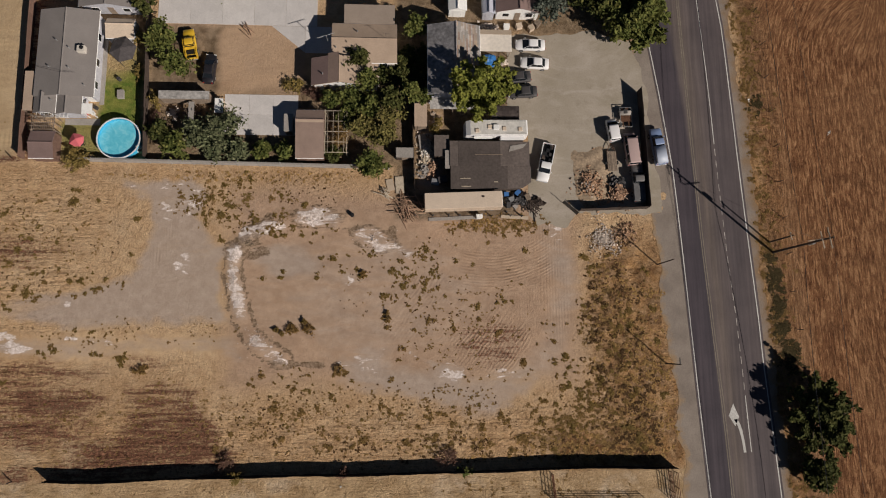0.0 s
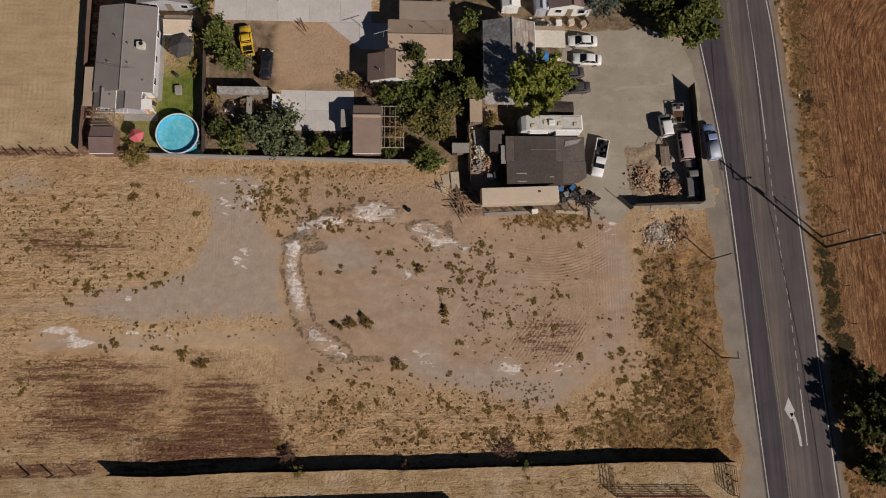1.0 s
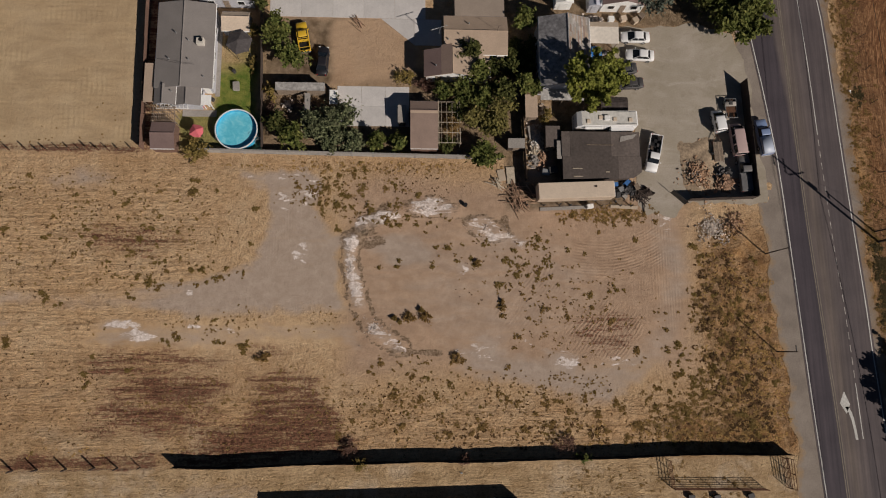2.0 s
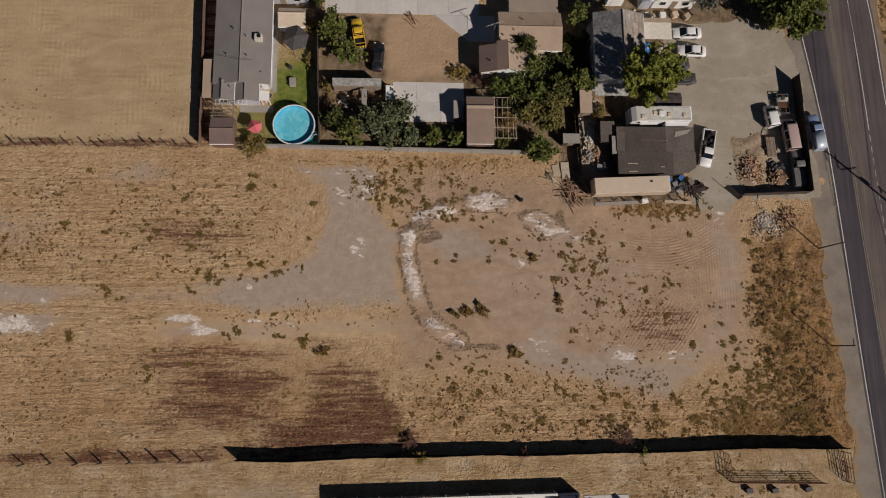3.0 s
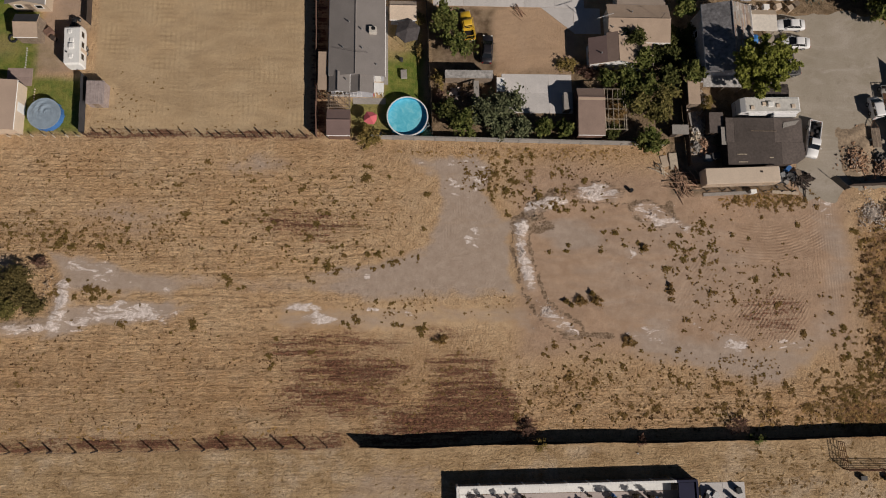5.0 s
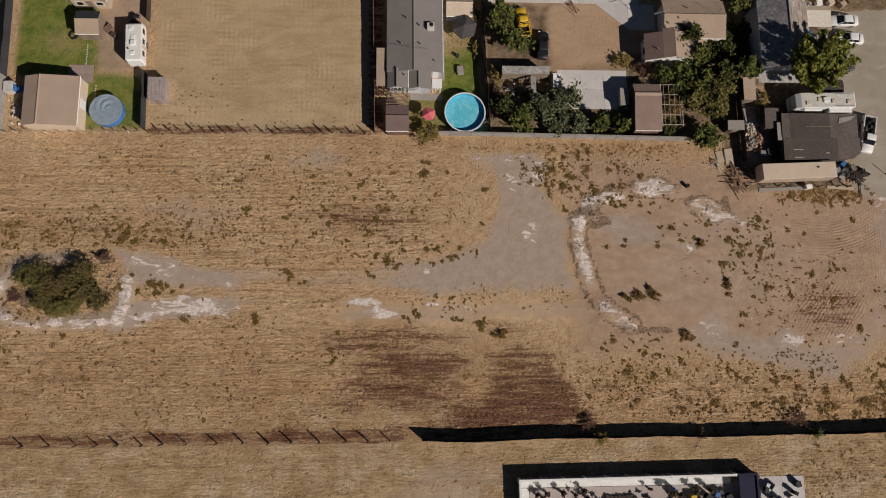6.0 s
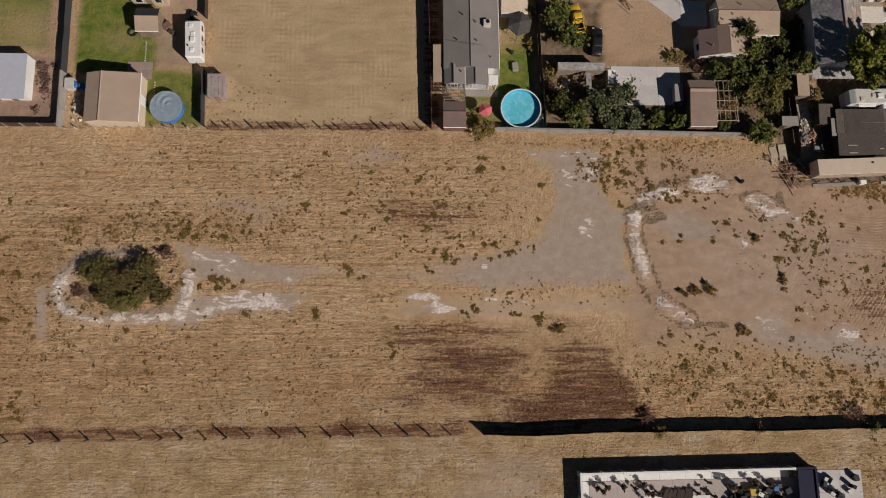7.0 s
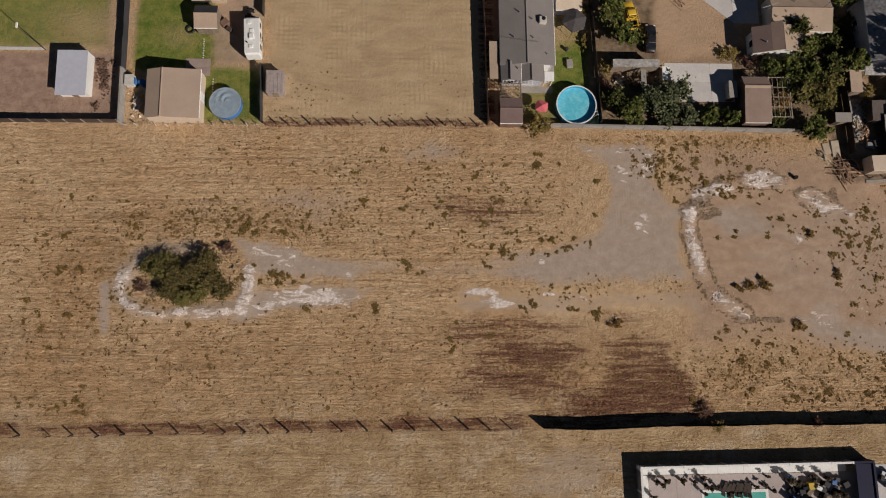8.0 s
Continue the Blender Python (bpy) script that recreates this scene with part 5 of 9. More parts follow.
def weathered_house():
    h = thing("house", "weathered house with worn bluish and rusty roof", "house", 7.5, 15.3)
    gable(h, -3.6, 3.7, -5.3, 5.2, 4.3, 5.5, "y", 0.3, 0.3, M_ROOF_BLUE, M_SIDING)
    z = lambda x: 5.615 - (x - 0.3) * (1.2 / 3.4)
    rnd = random.Random(14)
    for i in range(14):
        x0 = 0.36 + i * 0.25
        y0 = -5.5
        while y0 < 5.3:
            y1 = min(5.45, y0 + rnd.uniform(0.5, 2.6))
            m = rnd.choice((M_WORN, M_WORN, M_SHINGLE_TAUPE, M_CONC_OLD, M_CONC_OLD, M_SHINGLE_TAN, M_SHINGLE_BROWN))
            lift = rnd.uniform(0.0, 0.02)
            part("roof_patch", slab([(x0, y0, z(x0) + lift), (x0 + 0.24, y0, z(x0 + 0.24) + lift), (x0 + 0.24, y1 - 0.03, z(x0 + 0.24) + lift), (x0, y1 - 0.03, z(x0) + lift)], 0.02), m, h)
            y0 = y1
    vents(h, [(-1.6, -1.0, 5.0), (1.4, 1.2, 5.2), (2.5, -2.5, 4.9)], 0.1)
    part("porch_roof", slab([(-3.5, -7.0, 2.25), (3.2, -7.0, 2.25), (3.2, -5.35, 2.6), (-3.5, -5.35, 2.6)], 0.06), M_DIRTY_GREY, h, "grimy grey porch roof")
    for x in (-3.3, 0.0, 3.0):
        part("porch_post", box(x - 0.05, x + 0.05, -6.9, -6.8, 0, 2.2), M_WOOD, h)
    for y in (-2.5, 2.0):
        window(h, 3.7, y, 0.9, 1.1, 1.1, "e")
        window(h, -3.6, y, 0.9, 1.1, 1.1, "w")
    door(h, 0.0, -5.3, 0.9, 2.03, "s", M_WOOD)
    c = thing("carport", "dirty white flat-roofed carport on timber posts", "carport", 14.2, 19.5)
    part("roof", slab([(-2.5, -1.8, 2.35), (2.5, -1.8, 2.35), (2.5, 0.9, 2.45), (-2.5, 0.9, 2.45)], 0.1), M_PALE_ROOF, c)
    part("back_roof", slab([(-2.5, 0.92, 2.5), (2.5, 0.92, 2.5), (2.5, 1.7, 2.4), (-2.5, 1.7, 2.4)], 0.08), M_STUCCO_TAN, c)
    for x in (-2.3, 2.3):
        for y in (-1.6, 1.5):
            part("post", box(x - 0.05, x + 0.05, y - 0.05, y + 0.05, 0, 2.3), M_WOOD, c)
    return h


def simple_house(label, x, y, w, d, eave, ridge, axis, roof, wall, turn=0.0):
    h = thing("house", label, "house", x, y, 0, turn)
    gable(h, -w / 2, w / 2, -d / 2, d / 2, eave, ridge, axis, 0.0, 0.3, roof, wall)
    for u in (-0.28, 0.28):
        window(h, u * w, -d / 2, 0.9, 1.1, 1.0, "s")
        window(h, w / 2, u * d, 0.9, 1.1, 1.0, "e")
        window(h, -w / 2, u * d, 0.9, 1.1, 1.0, "w")
    door(h, 0, -d / 2, 0.9, 2.03, "s", M_WOOD)
    vents(h, [(w * 0.2, d * 0.1, (eave + ridge) / 2 + 0.3), (-w * 0.25, -d * 0.2, (eave + ridge) / 2 + 0.2)], 0.09)
    return h


def shed(name, label, category, x, y, w, d, eave, ridge, axis, at, roof, wall, turn=0.0, over=0.12, entry="s"):
    s = thing(name, label, category, x, y, 0, turn)
    gable(s, -w / 2, w / 2, -d / 2, d / 2, eave, ridge, axis, at, over, roof, wall)
    if entry in "sn":
        door(s, 0, -d / 2 if entry == "s" else d / 2, min(1.4, w * 0.5), min(1.9, eave - 0.1), entry, wall)
    else:
        door(s, w / 2 if entry == "e" else -w / 2, 0, min(1.4, d * 0.5), min(1.9, eave - 0.1), entry, M_WHITE)
    return s


def lean_to(name, label, category, x, y, w, d, z0, z1, roof, post=None, turn=0.0, closed=None, eave=0.0):
    """A sloping sheet on posts, or on walls where it is closed."""
    s = thing(name, label, category, x, y, 0, turn)
    part("roof", slab([(-w / 2, -d / 2 - eave, z0), (w / 2, -d / 2 - eave, z0), (w / 2, d / 2, z1), (-w / 2, d / 2, z1)], 0.07), roof, s)
    if closed:
        bm = bmesh.new()
        hexa(bm, [(-w / 2 + 0.08, -d / 2 + 0.08, 0), (w / 2 - 0.08, -d / 2 + 0.08, 0), (w / 2 - 0.08, d / 2 - 0.08, 0), (-w / 2 + 0.08, d / 2 - 0.08, 0)],
             [(-w / 2 + 0.08, -d / 2 + 0.08, z0 - 0.08), (w / 2 - 0.08, -d / 2 + 0.08, z0 - 0.08), (w / 2 - 0.08, d / 2 - 0.08, z1 - 0.08), (-w / 2 + 0.08, d / 2 - 0.08, z1 - 0.08)])
        part("wall", bm, closed, s)
        part("door", box(-0.45, 0.45, -d / 2 + 0.03, -d / 2 + 0.08, 0.02, min(1.9, z0 - 0.15)), M_WOOD, s)
    else:
        for u in (-1, 1):
            for v, z in ((-1, z0), (1, z1)):
                part("post", box(u * (w / 2 - 0.1) - 0.05, u * (w / 2 - 0.1) + 0.05, v * (d / 2 - 0.1) - 0.05, v * (d / 2 - 0.1) + 0.05, 0, z - 0.06), post or M_WOOD, s)
    return s


def pergola(label, x, y, w, d, h, material, nx, ny):
    p = thing("pergola", label, "pergola", x, y)
    for u in (-w / 2, w / 2):
        for k in range(3):
            v = -d / 2 + d * k / 2
            part("post", box(u - 0.05, u + 0.05, v - 0.05, v + 0.05, 0, h), material, p)
        part("beam", box(u - 0.05, u + 0.05, -d / 2 - 0.2, d / 2 + 0.2, h, h + 0.12), material, p)
    for k in range(ny):
        v = -d / 2 + d * k / (ny - 1)
        part("rafter", box(-w / 2 - 0.2, w / 2 + 0.2, v - 0.03, v + 0.03, h + 0.121, h + 0.22), material, p)
    for k in range(nx):
        u = -w / 2 + w * (k + 0.5) / nx
        part("batten", box(u - 0.025, u + 0.025, -d / 2, d / 2, h + 0.221, h + 0.26), material, p)
    return p


grey_house()
tan_house()
weathered_house()
simple_house("house with pale grey roof behind the back yard", -43.9, 28.3, 8.0, 9.5, 2.6, 3.6, "y", M_SHINGLE_GREY, M_SIDING)
simple_house("house with dark mauve roof and white trim", 17.9, 28.8, 6.6, 9.0, 2.7, 3.8, "y", M_SHINGLE_MAUVE, M_WHITE)
shed("shed", "small white shed with pale roof", "shed", 8.4, 27.0, 2.6, 5.0, 2.2, 2.7, "y", 0.0, M_WHITE, M_WHITE)
shed("shed", "narrow grey shed beside the mauve-roofed house", "shed", 13.3, 25.8, 1.7, 3.4, 2.2, 2.6, "y", 0.0, M_ROOF_METAL, M_SIDING)
shed("shed", "garden shed with cream gable roof", "shed", -42.3, 20.4, 3.9, 2.9, 1.6, 2.1, "x", 0.5, M_CREAM, M_SIDING)
shed("shed", "mauve-roofed garden shed in the corner of the yard", "shed", -51.9, 2.1, 3.2, 3.8, 2.0, 2.5, "x", 0.2, M_SHINGLE_MAUVE, M_WOOD_RED)
pergola("grey timber pergola between shed and house", -51.9, 5.3, 3.1, 2.0, 2.2, M_WOOD, 12, 5)
lean_to("lean_to", "narrow brown lean-to against the board fence", "lean-to", -54.4, 10.2, 1.3, 6.0, 2.1, 2.2, M_SHINGLE_TAN, M_WOOD)
lean_to("shed", "long low shed with grimy grey roof", "shed", -32.3, 9.9, 7.3, 1.2, 2.15, 2.3, M_DIRTY_GREY, closed=M_WOOD)
lean_to("shed", "narrow pale lean-to roof on posts", "lean-to", -31.2, 6.8, 0.8, 4.2, 2.0, 2.1, M_CONC_OLD)
lean_to("storage_cabinet", "white upright storage cabinet on the slab", "cabinet", -27.4, 8.6, 1.2, 2.2, 1.5, 1.6, M_WHITE, closed=M_CREAM)
lean_to("storage_cabinet", "pale grey metal cabinet beside the brown shed", "cabinet", -17.1, 6.0, 1.3, 2.7, 1.75, 1.85, M_CONC_OLD, closed=M_METAL)
b = shed("shed", "long brown shingle-roofed shed against the block wall", "shed", -13.8, 4.1, 3.9, 7.2, 2.2, 2.9, "x", 2.0, M_SHINGLE_BROWN, M_WOOD_RED)
part("roof_panel", slab([(-2.06, -0.2, 2.56), (2.06, -0.2, 2.56), (2.06, 2.0, 3.04), (-2.06, 2.0, 3.04)], 0.02), M_SHINGLE_TAN, b, "paler strip of shingles")
pergola("pale timber pergola grown with vines", -10.0, 4.5, 3.2, 6.4, 2.2, M_WOOD_PALE, 4, 5)
lean_to("shed", "white metal shed with pale lavender roof", "shed", -117.2, 7.75, 4.4, 6.5, 2.05, 2.2, M_ROOF_METAL, closed=M_WHITE, eave=0.45)
s = shed("shed", "large tan gable-roofed garden shed", "shed", -102.1, 4.2, 7.6, 7.3, 2.5, 3.15, "y", -1.5, M_SHINGLE_SAND, M_CREAM, entry="e")
ph = shed("playhouse", "grey-brown playhouse with gable roof on the lawn", "playhouse", -98.0, 16.6, 3.2, 3.4, 2.1, 2.6, "x", 0.3, M_SHINGLE_TAN, M_WOOD)
part("roof_panel", slab([(-1.74, 0.32, 2.725), (1.74, 0.32, 2.725), (1.74, 1.84, 2.185), (-1.74, 1.84, 2.185)], 0.02), M_SLATE, ph, "dark slate shingles")
simple_house("house with dark grey roof behind the lawn", -98.3, 24.6, 5.2, 9.0, 2.6, 3.5, "y", M_SHINGLE_GREY, M_STUCCO_TAN)
simple_house("pale-roofed house behind the far lawn", -132.0, 25.5, 13.0, 7.0, 2.6, 3.4, "x", M_CONC_OLD, M_STUCCO)
m = lean_to("shed", "small weathered metal shed with ribbed roof", "shed", -87.5, 6.5, 2.6, 3.5, 1.75, 1.95, M_SHED_TIN, closed=M_SHED_TIN)
for i in range(5):
    part("roof_rib", slab([(-1.2 + i * 0.55, -1.8, 1.79), (-1.15 + i * 0.55, -1.8, 1.79), (-1.15 + i * 0.55, 1.8, 1.985), (-1.2 + i * 0.55, 1.8, 1.985)], 0.05), M_SHED_TIN, m)


def tar_barn():
    b = thing("barn", "low barn with patched black tar-paper roof", "barn", 12.6, -0.4)
    bm = bmesh.new()
    hexa(bm, [(-5.4, -3.4, 0), (4.8, -3.4, 0), (6.2, -2.4, 0), (6.0, 3.4, 0), (-5.4, 3.4, 0)], [(-5.4, -3.4, 2.2), (4.8, -3.4, 2.15), (6.2, -2.4, 2.2), (6.0, 3.4, 2.5), (-5.4, 3.4, 2.5)])
    part("wall", bm, M_WOOD_DARK, b)

    def z(y):
        return 2.42 + 0.05 * y

    def sheet_of(x0, x1, y0, y1, lift, mat, lab=""):
        part("roof_sheet", slab([(x0, y0, z(y0) + lift), (x1, y0, z(y0) + lift), (x1, y1, z(y1) + lift), (x0, y1, z(y1) + lift)], 0.05), mat, b, lab)

    sheet_of(-5.6, 2.9, -3.7, -0.2, 0.0, M_TAR)
    sheet_of(-4.4, 1.9, -0.19, 3.6, 0.03, M_TAR, "black tar paper")
    sheet_of(1.91, 6.3, -0.19, 3.6, 0.0, M_TAR_PATCH, "faded brown tar paper")
    sheet_of(-5.7, -4.42, -0.19, 3.6, 0.01, M_TAR_PATCH, "faded brown tar paper")
    part("roof_sheet", slab([(2.92, -3.6, z(-3.6) - 0.02), (5.2, -3.5, z(-3.5) - 0.02), (6.5, -2.6, z(-2.6) - 0.02), (6.5, -0.21, z(-0.2) - 0.02), (2.92, -0.21, z(-0.2) - 0.02)], 0.05), M_TAR_PATCH, b)
    part("roof_sheet", slab([(-6.4, -0.6, 2.28), (-5.72, -0.6, 2.3), (-5.72, 2.2, 2.4), (-6.4, 2.2, 2.38)], 0.05), M_CONC_OLD, b, "pale sheet at the edge")
    for x, y, w in ((-3.4, -2.1, 1.5), (-3.3, -3.3, 1.4), (1.2, -2.6, 0.6)):
        part("batten", box(x - w / 2, x + w / 2, y - 0.06, y + 0.06, z(y) + 0.005, z(y) + 0.07), M_WOOD_PALE, b)
    part("batten", box(-1.9, 2.2, 1.5, 1.58, z(1.5) + 0.04, z(1.5) + 0.1), M_WOOD, b)
    part("tarpaulin", slab([(3.2, 2.0, 2.6), (5.3, 2.6, 2.63), (5.9, 3.3, 2.66), (3.4, 2.9, 2.64)], 0.03), M_CONC_OLD, b, "pale tarpaulin scrap")
    return b


tar_barn()


# ---- pools ----
def round_pool(label, x, y, r, h, wall, fill, level, rail=None, uprights=16):
    p = thing("above_ground_pool", label, "pool", x, y)
    n = 48
    bm = bmesh.new()
    rings = []
    for rr, zz in ((r, 0), (r, h), (r - 0.05, h), (r - 0.05, 0.05)):
        rings.append([bm.verts.new((rr * math.cos(2 * math.pi * i / n), rr * math.sin(2 * math.pi * i / n), zz)) for i in range(n)])
    for a, b in zip(rings, rings[1:]):
        for i in range(n):
            bm.faces.new((a[i], a[(i + 1) % n], b[(i + 1) % n], b[i]))
    part("pool_wall", bm, wall, p)
    bm = bmesh.new()
    pts = [(r * math.cos(2 * math.pi * i / n), r * math.sin(2 * math.pi * i / n), h + 0.02) for i in range(n)]
    ring = []
    for rr, zz in ((r - 0.09, h), (r + 0.09, h), (r + 0.09, h + 0.04), (r - 0.09, h + 0.04)):
        ring.append([bm.verts.new((rr * math.cos(2 * math.pi * i / n), rr * math.sin(2 * math.pi * i / n), zz)) for i in range(n)])
    for a, b in zip(ring, ring[1:] + ring[:1]):
        for i in range(n):
            bm.faces.new((a[i], a[(i + 1) % n], b[(i + 1) % n], b[i]))
    part("top_rail", bm, rail or M_WHITE, p)
    bm = bmesh.new()
    rows = []
    for k in range(9):
        rr = (r - 0.06) * k / 8
        rows.append([bm.verts.new((rr * math.cos(2 * math.pi * i / n), rr * math.sin(2 * math.pi * i / n), level + (0.3 * (0.5 + 0.5 * math.sin(i * 6.283 / n - 0.4)) * math.sin(i * 6.283 * 4 / n + 1.7 * k) * k / 8 * (1 - k / 8) if fill is M_COVER else 0))) for i in range(n)] if k else [bm.verts.new((0, 0, level))])
    for i in range(n):
        bm.faces.new((rows[0][0], rows[1][i], rows[1][(i + 1) % n]))
        for a, b in zip(rows[1:], rows[2:]):
            bm.faces.new((a[i], b[i], b[(i + 1) % n], a[(i + 1) % n]))
    part("pool_cover" if fill is M_COVER else "water", bm, fill, p)
    up = None
    for i in range(uprights):
        m = pose(0, 0, 0, 0, 0, 360 * i / uprights)
        if up is None:
            up = part("upright", box(r + 0.005, r + 0.09, -0.07, 0.07, 0, h), wall, p)
        else:
            again(up, p, m)
    return p


pl = round_pool("round blue above-ground pool full of turquoise water", -41.65, 3.46, 3.05, 1.25, M_LINER, M_WATER, 0.62)
bm = bmesh.new()
for dx in (-0.25, 0.25):
    tube([(dx, 0.5, 0), (dx, 0.1, 1.6), (dx, -0.35, 1.6), (dx, -0.7, 0.3)], 0.025, bm)
for k in range(4):
    tube([(-0.25, 0.44 - 0.08 * k, 0.3 + 0.3 * k), (0.25, 0.44 - 0.08 * k, 0.3 + 0.3 * k)], 0.025, bm)
bm.transform(pose(3.1, -1.4, 0, 0, 0, -65))
part("ladder", bm, M_WHITE, pl)
round_pool("round above-ground pool under a sagging grey cover", -94.9, 3.4, 2.3, 1.15, M_BLUE, M_COVER, 1.17, M_COVER)

# ---- paved slabs and yards ----
def paving(label, x0, x1, y0, y1, nx, ny, material, z=0.05, turn=0.0, category="slab"):
    """Concrete cast in bays with open joints."""
    p = thing("pavement", label, category, (x0 + x1) / 2, (y0 + y1) / 2, 0, turn, kind="structure")
    w, d = (x1 - x0) / nx, (y1 - y0) / ny
    first = None
    for i in range(nx):
        for j in range(ny):
            m = pose((i - (nx - 1) / 2) * w, (j - (ny - 1) / 2) * d, 0.004 * ((i * 3 + j) % 3))
            if first is None:
                first = part("slab", box(-w / 2 + 0.01, w / 2 - 0.01, -d / 2 + 0.01, d / 2 - 0.01, -0.02, z, bevel=0.008), material, p)
                first.matrix_local = m
            else:
                again(first, p, m)
    return p


paving("pale concrete driveway in large bays", -37.6, -13.4, 22.3, 40.0, 5, 4, M_CONC)
paving("pale concrete driveway beside the tan house", -15.2, -10.9, 17.9, 22.28, 1, 1, M_CONC)
corner = [(-20.4, 22.26), (-15.23, 18.0), (-15.23, 22.26)]
g = hexa(bmesh.new(), [(x, y, -0.02) for x, y in corner], [(x, y, 0.05) for x, y in corner])
bmesh.ops.recalc_face_normals(g, faces=g.faces[:])
tagged(part("pavement", g, M_CONC), "pale concrete corner of the driveway", "slab", kind="structure")
paving("pale concrete slab between bushes and dirt yard", -27.0, -16.0, 4.6, 11.0, 3, 2, M_CONC)
paving("weathered concrete pad between lawn and shed", -101.4, -97.7, 8.1, 10.9, 1, 2, M_PAD)
paving("pale concrete kerb strip beside the lawn", -140, -122.6, 12.0, 12.5, 6, 1, M_CONC)
g = bmesh.new()
yard = [(16.2, 21.9), (30.0, 22.5), (36.2, 21.2), (38.0, 16.5), (39.0, 8.0), (39.6, -2.0), (39.9, -7.6), (26.5, -7.4), (24.5, -9.5), (20.5, -9.0), (19.0, -7.5), (19.0, 4.0), (16.5, 8.0)]
rough_edge = []
for (ax, ay), (bx, by) in zip(yard, yard[1:] + yard[:1]):
    k = max(1, int(math.hypot(bx - ax, by - ay) / 0.5))
    for i in range(k):
        x, y = ax + (bx - ax) * i / k, ay + (by - ay) * i / k
        rough_edge.append((x + 1.6 * rough_noise(np.array([x]), np.array([y]), 3.0, 91)[0], y + 2.2 * rough_noise(np.array([x]), np.array([y]), 2.2, 95)[0]))
yard = rough_edge
hexa(g, [(x, y, -0.03) for x, y in yard[::-1]][::-1], [(x, y, 0.03) for x, y in yard])
bmesh.ops.recalc_face_normals(g, faces=g.faces[:])
tagged(part("yard_surface", g, M_YARD), "packed grey gravel yard beside the road", "yard", kind="structure")


# ---- the walled pool yard south of the screen fence ----
def walled_yard():
    block_wall("white-capped block wall round a pool yard", -34.85, -50.2, -4.15, -50.0, 1.75, 0.25, "compound_wall", M_WHITE)
    block_wall("white-capped block wall round a pool yard", -34.85, -50.45, -34.65, -78.0, 1.75, 0.25, "compound_wall", M_WHITE)
    block_wall("navy block wall round a pool yard", -3.85, -50.0, -1.15, -49.95, 1.75, 0.25, "compound_wall", M_NAVY, M_NAVY)
    block_wall("navy block wall round a pool yard", -1.1, -50.2, -0.9, -78.0, 1.75, 0.25, "compound_wall", M_NAVY, M_NAVY)
    paving("white concrete border of the pool deck", -34.5, -4.2, -51.5, -50.35, 8, 1, M_WHITE, 0.07)
    paving("white concrete border of the pool deck", -34.5, -33.35, -77.5, -51.55, 1, 6, M_WHITE, 0.07)
    paving("pale concrete pool deck", -33.3, -1.3, -77.5, -51.55, 8, 6, M_DECK, 0.05)
    a = thing("awning", "flat navy blue awning along the yard wall", "awning", -2.5, -57.2)
    part("cover", box(-1.2, 1.2, -7.0, 7.0, 1.5, 1.56, bevel=0.02), M_NAVY, a)
    for x in (-1.1, 1.1):
        for y in (-6.8, -2.3, 2.3, 6.8):
            part("post", tube([(x, y, 0.05), (x, y, 1.5)], 0.04), M_METAL_DARK, a)
    paving("pale concrete pad outside the walled yard", 0.1, 6.6, -66.0, -50.6, 2, 5, M_CONC, 0.05)
    p = thing("swimming_pool", "rectangular swimming pool with turquoise water", "pool", -20.9, -59.5)
    part("water", box(-4.5, 4.5, -5.4, 5.4, 0.0, 0.085), M_POOLWATER, p)
    bm = bmesh.new()
    for x0, x1, y0, y1 in ((-4.9, 4.9, 5.4, 5.8), (-4.9, 4.9, -5.8, -5.4), (-4.9, -4.5, -5.4, 5.4), (4.5, 4.9, -5.4, 5.4)):
        box(x0, x1, y0, y1, 0.0, 0.11, bm)
    part("coping", bm, M_WHITE, p)


n = Nodes("green_pool_water")
M_POOLWATER = n.done(n.ramp(n.noise(0.6, 3.0), [(0.3, (0.10, 0.42, 0.36)), (0.7, (0.17, 0.52, 0.44))]), 0.1, 0.0, n.noise(3.0, 2.0), 0.05, 0.02, 0.5)
walled_yard()


# ---- vehicles ----
def loft(sections, bm=None, smooth=True):
    """A closed body through cross-sections: rows of (x, half width, bottom, top, shoulder)."""
    own = bm or bmesh.new()
    rings = []
    for x, w, z0, z1, s in sections:
        half = [(w * 0.9, z0), (w, z0 + (z1 - z0) * 0.22), (w, z0 + (z1 - z0) * 0.62), (w * 0.96, z1 - (z1 - z0) * 0.12), (w * s, z1)]
        loop = [(x, y, z) for y, z in half] + [(x, -y, z) for y, z in half[::-1]]
        rings.append([own.verts.new(v) for v in loop])
    own.faces.new(rings[0])
    own.faces.new(rings[-1][::-1])
    n = len(rings[0])
    for a, b in zip(rings, rings[1:]):
        for i in range(n):
            own.faces.new((a[i], b[i], b[(i + 1) % n], a[(i + 1) % n]))
    bmesh.ops.recalc_face_normals(own, faces=own.faces[:])
    for f in own.faces:
        f.smooth = smooth and len(f.verts) == 4
    return own


def frustum(x0, x1, y, z0, u0, u1, v, z1, bm=None):
    own = bm or bmesh.new()
    hexa(own, [(x0, -y, z0), (x1, -y, z0), (x1, y, z0), (x0, y, z0)], [(u0, -v, z1), (u1, -v, z1), (u1, v, z1), (u0, v, z1)])
    return own


